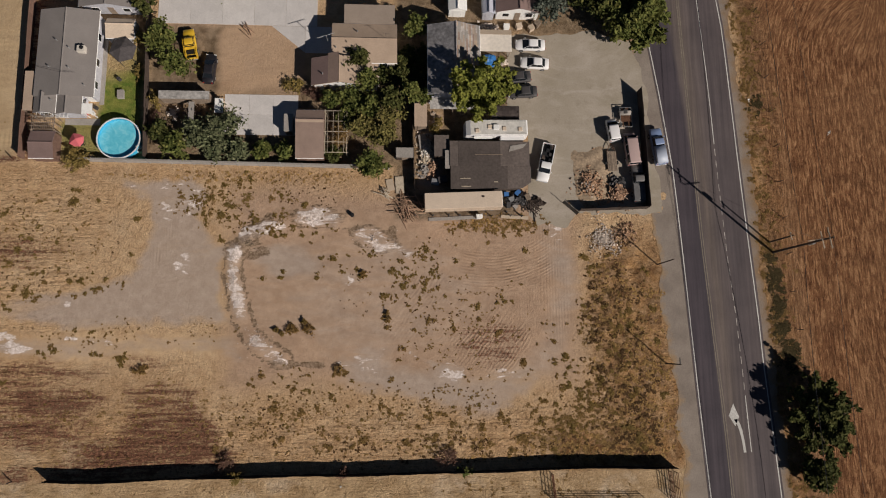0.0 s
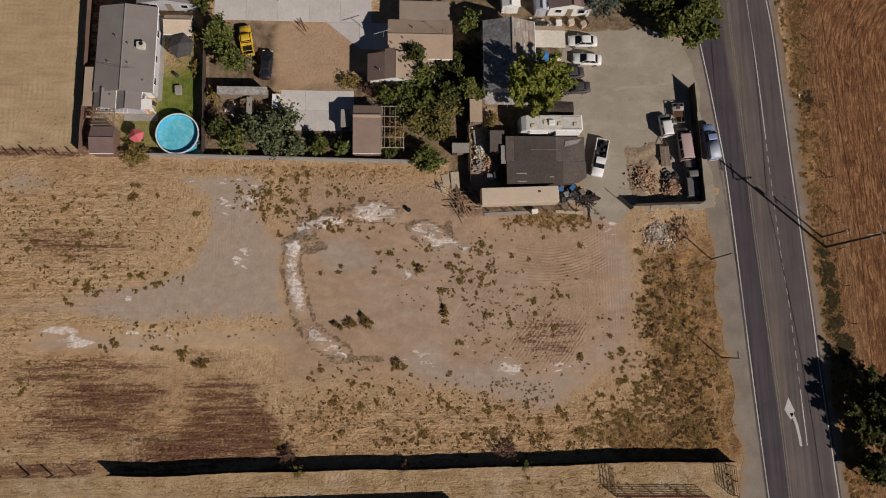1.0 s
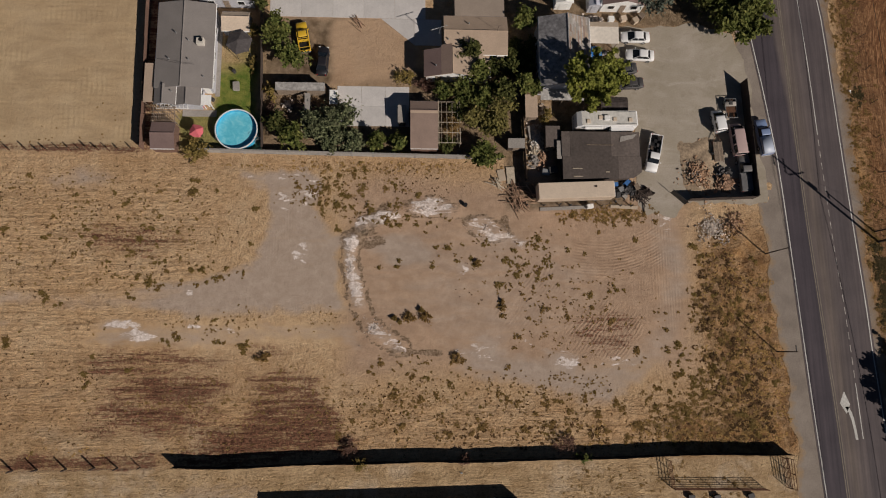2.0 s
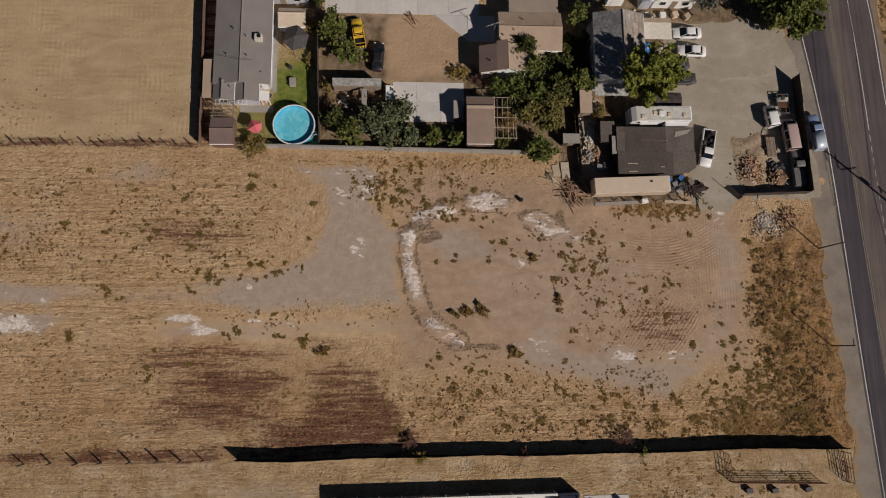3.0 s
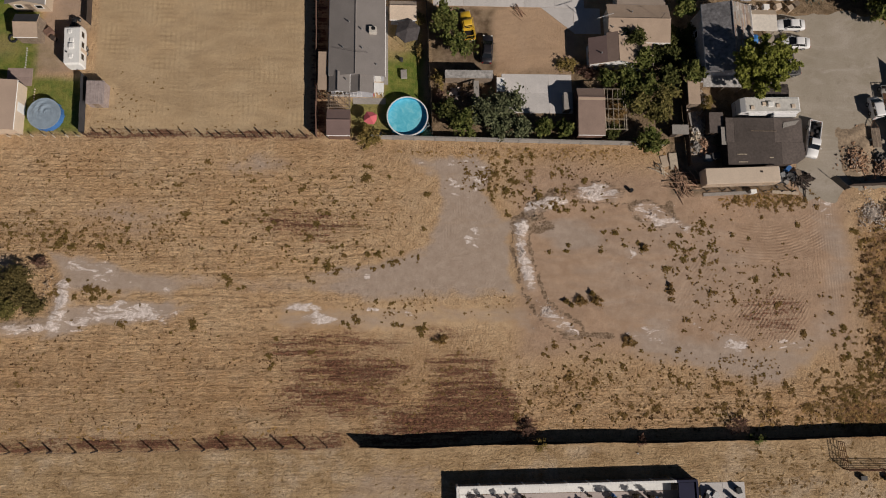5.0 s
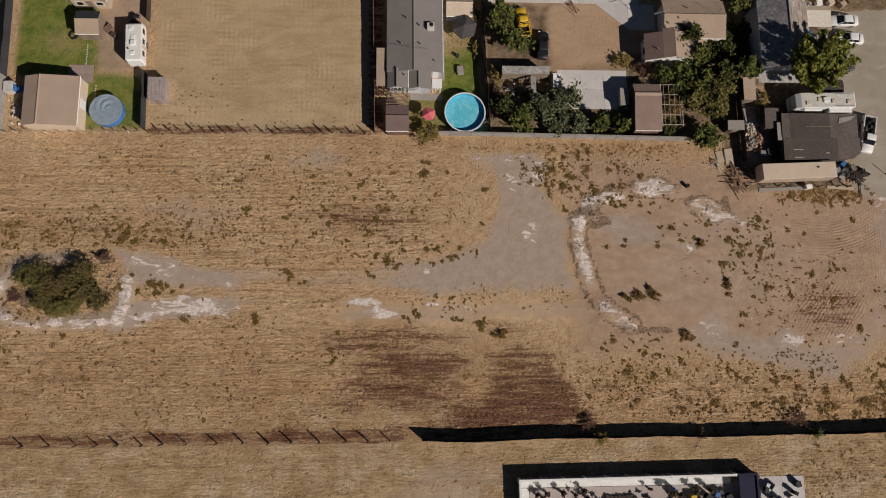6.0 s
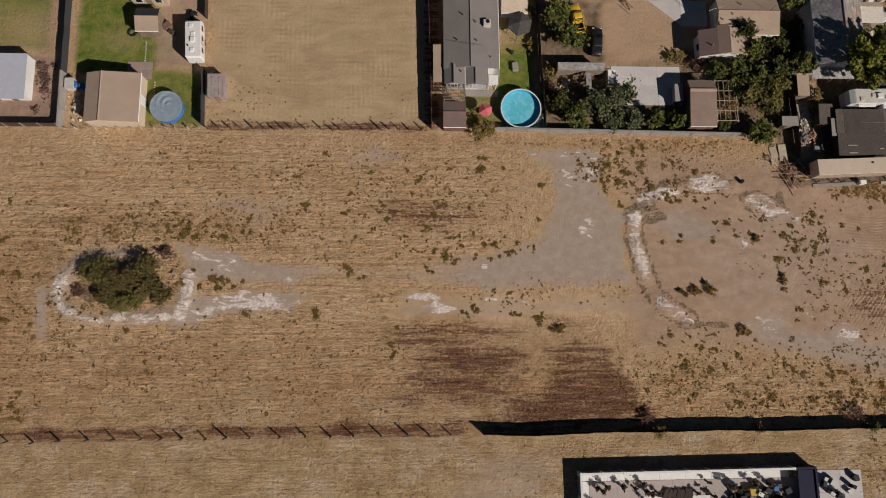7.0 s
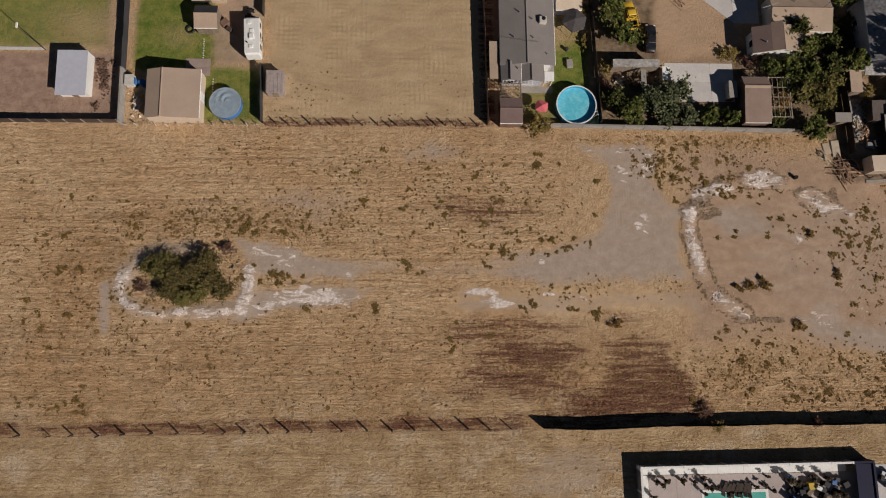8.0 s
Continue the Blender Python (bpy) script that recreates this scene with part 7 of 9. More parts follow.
def ragged_tree(label, x, y, h, arms, material, seed, leaf=0.26, trunk=0.25):
    """An open tree: long arms of foliage that reach out unevenly, with gaps between."""
    t = thing("tree", label, "tree", x, y, 0.0)
    rnd = random.Random(seed)
    bm = bmesh.new()
    fork = Vector((0, 0, h * 0.3))
    tube([(0, 0, 0), fork], trunk, bm, 8, trunk * 0.7)
    pts = []
    for ax, ay, az, fat in arms:
        e = Vector((ax, ay, az))
        bend = fork.lerp(e, 0.55) + Vector((rnd.uniform(-0.3, 0.3), rnd.uniform(-0.3, 0.3), 0.5))
        tube([fork, bend, e], trunk * 0.5, bm, 5, trunk * 0.1)
        for _ in range(int(34 * fat)):
            s = rnd.uniform(0.35, 1.08)
            c = fork.lerp(e, s) + Vector((rnd.gauss(0, 0.5), rnd.gauss(0, 0.5), rnd.gauss(0, 0.35))) * fat
            q = fat * rnd.uniform(0.16, 0.5)
            for _ in range(rnd.randint(18, 46)):
                pts.append(c + Vector((rnd.gauss(0, 0.6), rnd.gauss(0, 0.6), rnd.gauss(0, 0.45))) * q)
    part("trunk", bm, M_BARK, t)
    v, f = leaf_cards([p for p in pts if p.z > 0.15], leaf, rnd, 0.9)
    sheet("crown", v, f, material, t)
    return t


def shrub(label, x, y, rx, ry, h, material, seed, clumps=16, per=45, leaf=0.13, name="shrub"):
    return tree(label, x, y, h, rx, ry, material, seed, clumps, per, leaf, 0.05, name, "shrub", 0.05, 0.45)


ragged_tree("broad bright green tree over the parked cars", 11.0, 9.6, 9.9, [(4.7, 0.0, 6.9, 0.76), (4.6, 2.5, 7.1, 0.71), (2.9, 3.7, 7.5, 0.71), (0.4, 4.0, 7.7, 0.76), (-2.1, 3.3, 7.5, 0.76), (-3.4, 1.8, 6.7, 0.67), (-3.5, -0.7, 6.7, 0.71), (-2.9, -2.4, 6.6, 0.76), (-0.4, -4.0, 6.7, 0.76), (1.8, -3.1, 6.9, 0.71), (3.5, -1.8, 7.1, 0.71), (0.7, 1.1, 9.7, 1.1), (-0.9, -0.7, 8.9, 0.99), (2.4, 1.5, 8.7, 0.85), (1.5, -0.9, 8.5, 0.99), (-2.0, 0.9, 8.3, 0.94), (-3.0, 1.6, 8.3, 0.9), (2.8, -0.6, 8.5, 0.9)], M_LEAF_BRIGHT, 1, 0.23, 0.2)
ragged_tree("wide dark green roadside tree", 60.0, -38.0, 5.8, [(4.4, 3.0, 2.9, 0.9), (5.0, 1.0, 3.0, 0.8), (-2.8, 3.6, 3.0, 0.9), (-0.4, 5.4, 3.2, 0.9), (2.2, 4.8, 3.4, 1.0), (4.4, -1.4, 3.0, 0.95), (3.4, -4.2, 2.8, 0.95), (1.2, -5.6, 2.6, 0.8), (-1.8, -4.0, 3.0, 0.95), (-3.8, 0.4, 3.0, 0.85), (-3.0, -2.0, 3.2, 0.8), (0.4, 0.6, 5.6, 1.2), (2.0, 1.8, 4.8, 1.1), (0.8, -2.2, 4.8, 1.1), (-1.4, 1.4, 4.6, 1.0), (2.4, -1.0, 4.8, 1.0)], M_LEAF_DARK, 2, 0.24)
ragged_tree("dark green roadside tree", 59.8, -45.6, 4.0, [(1.8, 0.6, 2.6, 1.0), (-1.4, 1.6, 2.4, 1.0), (0.8, -2.0, 2.4, 1.0), (-1.6, -0.8, 2.2, 0.9), (0.0, 0.2, 3.8, 1.1)], M_LEAF_DARK, 7, 0.22, 0.16)
ragged_tree("large green roadside tree at the yard's corner", 36.4, 22.6, 6.6, [(3.4, 1.2, 4.0, 1.5), (2.6, -2.6, 4.0, 1.3), (0.2, -3.6, 3.8, 1.2), (-2.6, -1.6, 3.8, 1.4), (-3.6, 1.4, 4.2, 1.5), (0.4, 3.6, 4.4, 1.6), (3.0, 4.2, 4.2, 1.5), (-2.4, 4.4, 4.2, 1.5), (0.2, 0.4, 6.4, 1.7), (1.8, 1.6, 5.6, 1.5), (-1.4, -0.6, 5.6, 1.4)], M_LEAF, 3, 0.28, 0.26)
tree("green roadside tree at the yard's corner", 30.6, 26.2, 5.0, 3.8, 3.2, M_LEAF_DARK, 4, 38, 75, 0.27, 0.22)
tree("blue-green conifer beside the yard", 22.8, 25.4, 7.0, 2.8, 3.2, M_LEAF_BLUE, 5, 40, 70, 0.2, 0.2, low=0.1)
tree("dark tree behind the yard", 27.0, 28.5, 7.0, 3.4, 3.0, M_LEAF_DARK, 6, 30, 70, 0.26)
# the grove between the two houses
GROVE = (
    (-6.8, 15.3, 4.6, 1.5, 1.6, M_LEAF_DARK), (-5.6, 12.6, 4.4, 1.6, 1.8, M_LEAF), (-7.8, 9.4, 3.6, 2.0, 1.6, M_LEAF), (-10.6, 9.7, 2.8, 1.5, 1.2, M_LEAF),
    (-4.8, 8.4, 4.2, 1.8, 1.7, M_LEAF), (-2.2, 6.2, 4.2, 1.9, 1.8, M_LEAF_OLIVE), (-1.8, 9.6, 4.0, 1.7, 1.7, M_LEAF_DARK), (-6.1, 5.4, 3.4, 1.7, 1.5, M_LEAF_OLIVE),
    (-3.5, 3.9, 3.2, 1.7, 1.5, M_LEAF_OLIVE), (-4.5, -0.5, 3.2, 2.1, 1.8, M_LEAF), (-10.3, 1.4, 2.0, 1.0, 1.0, M_LEAF_DARK), (2.1, 21.4, 4.4, 1.6, 1.6, M_LEAF),
    (1.4, 10.2, 6.0, 1.3, 1.1, M_LEAF), (3.2, 10.2, 4.6, 1.1, 1.0, M_LEAF), (-8.6, 6.6, 2.6, 1.3, 1.3, M_LEAF_DARK),
    # the last two of these are added to darken the gap beside the tan house
    (-2.9, 13.7, 3.4, 1.5, 1.3, M_LEAF_DARK), (-0.5, 13.7, 2.6, 1.2, 1.3, M_LEAF_DARK), (0.1, 16.6, 2.2, 0.9, 1.6, M_LEAF_DARK))
for i, (x, y, h, rx, ry, mat) in enumerate(GROVE):
    tree("leafy green tree in the grove between houses", x, y, h, rx * 1.1, ry * 1.1, mat, 20 + i, 28, 86, 0.2, 0.12)
# dark shrubs added to make the shaded gap between the houses near black
for i, (x, y, h, r) in enumerate(((3.1, 18.4, 1.8, 0.8), (3.0, 16.4, 1.9, 0.9), (3.1, 14.2, 1.9, 0.8), (1.9, 17.2, 1.2, 0.9), (1.9, 15.0, 1.2, 0.9), (0.8, 18.4, 0.8, 0.9), (0.8, 16.0, 0.8, 0.9), (0.6, 14.0, 0.7, 0.9), (1.8, 13.0, 1.2, 0.9), (-0.4, 15.4, 0.6, 0.8))):
    shrub("low dark shrub added to darken the shaded gap between two houses", x, y, r * 1.2, r * 1.3, h, M_LEAF_DARK, 140 + i, 18, 50, 0.16)
# bushes behind the block wall
for i, (x, y, h, r, mat) in enumerate(((-33.3, 2.2, 3.4, 2.2, M_LEAF), (-30.2, 4.2, 4.0, 2.7, M_LEAF_GREY), (-27.7, 2.0, 3.2, 2.1, M_LEAF_GREY), (-26.4, 5.2, 3.6, 2.6, M_LEAF_GREY), (-24.2, 2.1, 2.8, 1.6, M_LEAF_GREY), (-20.7, 1.9, 2.7, 1.4, M_LEAF), (-17.6, 1.9, 2.5, 1.3, M_LEAF), (-35.6, 4.2, 3.0, 1.9, M_LEAF_DARK))):
    tree("dense green bush behind the low block wall", x, y, h, r * 0.92, r * 0.92, mat, 50 + i, 26, 80, 0.2, 0.1, "bush", "bush", 0.1)
tree("spreading green tree beside the yellow pickup", -36.0, 18.4, 4.6, 1.9, 3.4, M_LEAF, 70, 34, 75, 0.22)
tree("green tree in the dirt yard's corner", -33.9, 14.6, 3.8, 2.3, 2.1, M_LEAF, 71, 24, 70, 0.22)
tree("green tree overhanging the concrete driveway", -26.5, 27.4, 4.6, 2.8, 2.4, M_LEAF, 75, 26, 70, 0.22)
tree("dark tree at the back of the board fence", -38.3, 24.0, 5.2, 1.6, 2.6, M_LEAF_DARK, 74, 20, 70, 0.22)
shrub("yellowing sprawling shrub spilling over the fence line", -47.4, 0.4, 2.2, 1.7, 1.9, M_LEAF_DRY, 80, 26, 60, 0.15)
shrub("dry vines beside the board fence", -37.0, 9.9, 1.1, 1.8, 1.8, M_LEAF_DRY, 81, 16, 50, 0.14)
shrub("dry vines beside the board fence", -36.6, 6.6, 1.0, 1.6, 1.6, M_TWIG, 86, 14, 50, 0.14)
shrub("yellowing weeds along the lawn's edge", -39.7, 14.0, 0.6, 2.2, 0.9, M_LEAF_DRY, 87, 14, 50, 0.12)
shrub("dry brush behind the garden shed", -39.6, 19.2, 0.9, 1.8, 1.5, M_LEAF_DRY, 88, 16, 50, 0.14)
shrub("dry brush beside the concrete slab", -16.3, 12.4, 1.9, 1.2, 1.2, M_LEAF_DRY, 82, 20, 50, 0.13)
shrub("dry brush beside the concrete slab", -13.6, 11.4, 1.5, 1.4, 1.4, M_TWIG, 83, 18, 50, 0.13)
shrub("vines over the pale pergola", -9.4, 4.4, 1.3, 2.9, 2.7, M_WEED_DRY, 84, 26, 60, 0.17)
shrub("yellowing shrub in the narrow side yard", 5.2, 6.4, 1.1, 1.7, 1.6, M_LEAF_DRY, 85, 16, 50, 0.14)
# the dark thicket in its ring of white earth
THICKET = ((-102.8, -21.4, 1.9, 1.8, 2.2), (-100.4, -22.6, 2.1, 2.0, 2.9), (-96.2, -20.9, 1.8, 1.7, 2.6), (-97.8, -25.2, 2.0, 1.4, 2.0), (-101.7, -24.9, 1.6, 1.5, 1.8), (-94.2, -24.8, 1.6, 1.1, 1.4), (-104.6, -21.0, 1.3, 1.2, 1.4), (-98.2, -22.2, 1.7, 1.7, 2.4), (-95.6, -23.2, 1.6, 1.3, 2.0), (-99.8, -26.0, 1.4, 1.0, 1.4))
for i, (x, y, rx, ry, h) in enumerate(THICKET):
    shrub("dense dark olive thicket shrub ringed by white earth", x, y, rx * 1.12, ry * 1.12, h, M_THICKET if i % 3 else M_LEAF_OLIVE, 90 + i, 40, 64, 0.12)
for i, (x, y, rx, ry) in enumerate(((-94.2, -18.4, 1.2, 0.8), (-105.8, -24.2, 0.9, 0.9))):
    shrub("dark dead brush beside the thicket", x, y, rx, ry, 0.8, M_TWIG, 100 + i, 16, 50, 0.12)
for i, (x, y, rx, ry, h, mat) in enumerate(((-15.9, -24.6, 1.0, 0.8, 0.5, M_WEED_BROWN), (-13.6, -24.5, 0.9, 0.9, 0.5, M_WEED_BROWN), (-14.4, -23.4, 0.5, 0.4, 0.5, M_WEED), (-18.3, -24.7, 0.45, 0.4, 0.5, M_WEED), (-17.4, -25.1, 0.35, 0.35, 0.4, M_WEED), (-2.4, -22.9, 0.5, 1.2, 0.45, M_WEED_BROWN), (-9.3, -30.4, 0.9, 0.8, 0.5, M_WEED_DRY), (-6.1, -16.6, 0.7, 0.6, 0.4, M_WEED_BROWN), (6.2, -42.2, 1.9, 1.6, 1.0, M_TWIG), (-24.3, -42.9, 1.2, 1.6, 1.2, M_TWIG), (-22.9, -44.6, 1.0, 1.2, 1.7, M_LEAF_DRY), (-8.5, -44.3, 1.2, 0.8, 1.6, M_TWIG), (8.6, -44.5, 1.3, 1.0, 1.9, M_LEAF), (-36.9, -30.0, 1.5, 0.7, 0.4, M_WEED_BROWN))):
    shrub("low dark shrub on the bare field" if mat in (M_WEED, M_WEED_BROWN) else "twiggy half-dead shrub on the field", x, y, rx, ry, h, mat, 120 + i, 14, 50, 0.1)


def weeds(name, label, spots, material, seed, leaves=26):
    """Tufts scattered over the field: one object, for nobody could count them."""
    rnd = random.Random(seed)
    verts, faces = [], []
    zs = field_zones(np.array([[s[0] for s in spots]]), np.array([[s[1] for s in spots]]))["height"][0]
    for (x, y, r), z0 in zip(spots, zs):
        pts = []
        tufts = rnd.randint(2, 5)
        for k in range(tufts):
            cx, cy = x + rnd.gauss(0, 0.42) * r, y + rnd.gauss(0, 0.34) * r
            q = r * rnd.uniform(0.25, 0.72)
            sx, sy = rnd.uniform(0.6, 1.4), rnd.uniform(0.6, 1.3)
            for _ in range(int(leaves * 1.0 / tufts * (r / 0.35) ** 1.2) + 2):
                a, d = rnd.uniform(0, 2 * math.pi), abs(rnd.gauss(0, 0.55))
                pts.append((cx + q * sx * d * math.cos(a), cy + q * sy * d * math.sin(a), z0 + 0.02 + q * 0.24 * max(0.0, 1 - d) * rnd.uniform(0.3, 1.0)))
        v, f = leaf_cards(pts, 0.075 + 0.09 * r, rnd, 0.3)
        n = len(verts)
        verts += v
        faces += [tuple(n + i for i in q) for q in f]
    ob = sheet(name, verts, faces, material)
    return tagged(ob, label, "weeds", kind="stuff")


def scatter(rnd, n, regions):
    """Spots thinned out by regions of (cx, cy, rx, ry, weight, least, most size)."""
    out = []
    total = sum(r[4] for r in regions)
    for cx, cy, rx, ry, wt, s0, s1 in regions:
        made, tries = 0, 0
        while made < n * wt / total and tries < 9000:
            tries += 1
            x, y = cx + rnd.uniform(-1, 1) * rx, cy + rnd.uniform(-1, 1) * ry
            k = 1 - math.hypot((x - cx) / rx, (y - cy) / ry) ** 2
            if rnd.random() > k * 1.6 or y > -1.0 or -45.6 < y < -43.4 or x > VERGE_W(y) - 0.2:
                continue
            if rough_noise(np.array([x]), np.array([y]), 3.5, 61)[0] < -0.2 + 0.18 * rnd.random():
                continue
            out.append((x, y, (s0 + (s1 - s0) * rnd.random() ** 2.2) ** 1.25 * 1.08))
            made += 1
    return out


rnd = random.Random(8)
green_spots = scatter(rnd, 800, [(-64, -12, 24, 9.5, 5, 0.2, 0.6), (-50, -18, 14, 2.4, 2.6, 0.22, 0.6), (-24, -5.5, 10, 4.5, 2.8, 0.3, 0.8), (-16, -9, 8, 3.2, 1.8, 0.3, 0.75), (1.8, -16.6, 5.0, 5.0, 3.4, 0.28, 0.62), (-6, -14, 8, 3.5, 0.8, 0.24, 0.5), (13, -22, 9, 6, 0.8, 0.26, 0.5), (13, -9, 7, 1.4, 1.6, 0.3, 0.7), (2, -38.5, 29, 3.6, 5.5, 0.24, 0.6), (-15, -32, 9, 5, 2.4, 0.22, 0.62), (23, -36, 9, 7, 3.4, 0.28, 0.72), (27.5, -32, 8, 12, 3.6, 0.3, 0.8), (31.5, -24, 5.5, 11, 2.4, 0.3, 0.8), (-88, -22.6, 7, 0.8, 1.2, 0.3, 0.8), (-112, -22, 13, 13, 3.6, 0.28, 0.8), (-114, -41, 10, 4, 1.6, 0.28, 0.68), (-85, -8, 46, 7, 2.4, 0.22, 0.62), (-78, -33, 40, 11, 2.6, 0.22, 0.6), (-38, -25, 16, 3.5, 1.2, 0.22, 0.6), (-95, -14.5, 18, 2.6, 3.0, 0.25, 0.7)])
dry_spots = scatter(rnd, 3400, [(-64, -12, 26, 10, 7, 0.12, 0.38), (-92, -14, 24, 3.5, 5, 0.16, 0.5), (-114, -24, 16, 16, 4, 0.15, 0.5), (-80, -35, 38, 9, 3, 0.12, 0.36), (-80, -6, 42, 5, 3, 0.12, 0.36), (-24, -6, 13, 4.5, 3, 0.18, 0.45), (3, -19, 14, 9, 2.2, 0.16, 0.4), (13, -27, 14, 9, 3, 0.16, 0.42), (0, -38, 36, 6, 10, 0.16, 0.45), (32, -27, 7.5, 18, 6, 0.25, 0.7), (27, -40, 12, 4, 6, 0.25, 0.55), (16, -9, 8, 2, 2, 0.3, 0.6), (-38, -37, 18, 7, 5, 0.16, 0.42), (-38, -25, 16, 2.5, 1.4, 0.16, 0.36), (-20, -1.8, 25, 1.2, 2, 0.15, 0.35), (-60, -52, 60, 6, 2, 0.15, 0.35), (20, -50, 18, 5, 2.5, 0.25, 0.5)])
# the larger tufts, stand by stand
RIDGE_TUFTS = [(-21.6, -8.6, 0.96), (-18.2, -8.2, 0.78), (-14.4, -6.3, 0.87), (-19.1, -10.5, 0.87), (-30.6, -4.9, 0.61), (-26.3, -4.9, 0.52), (-31.5, -7.0, 0.52), (-26.8, -7.6, 1.13), (-25.7, -6.2, 0.78), (-26.8, -11.2, 0.70), (-28.9, -8.9, 0.61), (-23.3, -4.9, 0.78), (-24.6, -8.0, 0.52)]
PAD_TUFTS = [(-10.5, -14.5, 0.78), (-11.8, -14.3, 0.61), (-18.2, -16.5, 0.96), (-20.6, -17.1, 0.52), (-12.5, -16.7, 0.61), (-9.0, -16.2, 0.52), (-6.6, -15.6, 0.61), (-5.7, -16.6, 0.78), (-4.1, -13.8, 0.70), (0.3, -18.2, 0.87), (-1.6, -16.0, 0.70), (-2.7, -19.7, 0.70), (1.1, -16.7, 0.61), (4.1, -16.3, 0.61), (3.4, -12.8, 0.70), (7.7, -14.5, 0.52), (10.3, -15.0, 0.44), (15.1, -20.6, 0.87), (11.1, -21.5, 0.70), (18.1, -13.0, 0.70)]
GATE_TUFTS = [(-2.7, -24.4, 0.70), (-2.6, -23.1, 0.61), (3.7, -23.6, 0.70), (7.4, -24.4, 0.78), (14.3, -24.9, 0.87), (11.0, -23.2, 0.61), (1.7, -24.8, 0.52), (-0.3, -27.5, 0.70), (-0.7, -29.1, 0.44), (-8.7, -30.7, 0.96), (-1.7, -31.8, 0.52), (17.4, -29.8, 0.87), (8.6, -9.2, 0.78), (10.8, -8.8, 0.78), (7.6, -10.1, 0.61), (17.0, -9.4, 0.96), (19.8, -9.0, 0.78), (15.1, -10.6, 0.61), (21.5, -10.1, 0.61), (12.8, -11.9, 0.44)]
NORTH_TUFTS = [(-71.3, -3.6, 0.52), (-75.6, -7.1, 0.52), (-62.8, -11.1, 0.78), (-61.8, -13.8, 0.78), (-61.3, -12.8, 0.52), (-74.1, -11.3, 0.78), (-53.7, -11.3, 0.70), (-52.5, -9.5, 0.52), (-54.9, -13.0, 0.87), (-51.5, -16.2, 0.61), (-53.1, -18.7, 1.05), (-55.1, -18.7, 0.61), (-48.0, -5.9, 1.05), (-47.6, -4.0, 0.70), (-44.6, -5.9, 0.52), (-38.7, -8.5, 0.87), (-39.3, -13.5, 0.52), (-42.8, -17.4, 0.61), (-46.2, -17.4, 0.70), (-47.6, -17.4, 0.70), (-68.0, -20.5, 0.87), (-65.5, -22.3, 0.78), (-67.5, -21.5, 0.61), (-59.2, -5.9, 0.52), (-57.5, -7.7, 0.61), (-68.4, -12.8, 0.78), (-59.3, -16.2, 0.52)]
FAR_TUFTS = [(-91.7, -15.4, 1.22), (-94.1, -15.1, 0.87), (-89.7, -16.1, 1.05), (-85.4, -16.1, 1.13), (-83.0, -15.7, 0.78), (-90.3, -21.0, 0.70), (-88.3, -23.0, 1.05), (-86.3, -23.4, 0.78), (-84.0, -23.6, 0.61), (-82.5, -27.4, 0.70), (-72.2, -27.4, 0.78), (-55.9, -21.1, 0.70), (-50.9, -27.5, 0.70), (-48.9, -27.2, 0.70), (-43.3, -27.8, 0.52), (-39.9, -28.8, 1.22), (-61.5, -32.0, 0.70), (-61.1, -33.6, 0.70), (-55.6, -31.3, 0.78), (-60.4, -29.6, 0.52)]
WEST_TUFTS = [(-116.9, -21.4, 0.61), (-114.8, -21.3, 0.78), (-112.1, -21.7, 0.61), (-116.0, -28.1, 0.78), (-117.3, -26.3, 0.52), (-114.2, -26.3, 0.52), (-113.4, -26.7, 0.44), (-112.6, -28.7, 0.52), (-119.8, -29.9, 0.70), (-122.2, -29.0, 0.52), (-99.3, -29.6, 0.78), (-82.1, -27.3, 0.61), (-72.3, -27.2, 0.78), (-95.6, -3.5, 0.52), (-71.1, -3.6, 0.52), (-103.1, -10.9, 0.35), (-75.4, -7.0, 0.44), (-95.7, -10.9, 0.52)]
SOUTH_TUFTS = [(-20.6, -30.8, 0.70), (-21.5, -32.4, 0.87), (-18.2, -35.5, 1.05), (-15.7, -32.9, 0.70), (-14.5, -36.2, 0.87), (-9.9, -34.2, 0.70), (-12.0, -35.8, 0.70), (-20.4, -36.9, 0.52), (-17.2, -40.5, 1.13), (-3.2, -35.7, 0.78), (-2.0, -36.3, 0.78), (-0.3, -36.8, 0.52), (0.7, -40.6, 0.96), (3.4, -37.2, 0.87), (5.5, -37.2, 0.78), (9.4, -36.9, 0.52), (11.4, -38.5, 1.05), (14.1, -37.0, 0.70), (14.8, -38.2, 0.87), (17.2, -40.2, 1.22)]
FENCE_TUFTS = [(20.3, -35.0, 0.70), (18.9, -36.6, 0.61), (23.1, -33.4, 0.87), (12.5, -41.0, 0.70), (15.3, -42.2, 0.87), (-5.6, -40.3, 0.78), (-7.3, -41.1, 0.70), (-10.6, -41.0, 0.87), (-6.4, -39.1, 0.52), (4.1, -40.0, 1.13), (-24.1, -38.8, 0.87), (-26.2, -41.1, 0.78), (7.2, -38.1, 0.70), (2.1, -38.4, 0.61)]
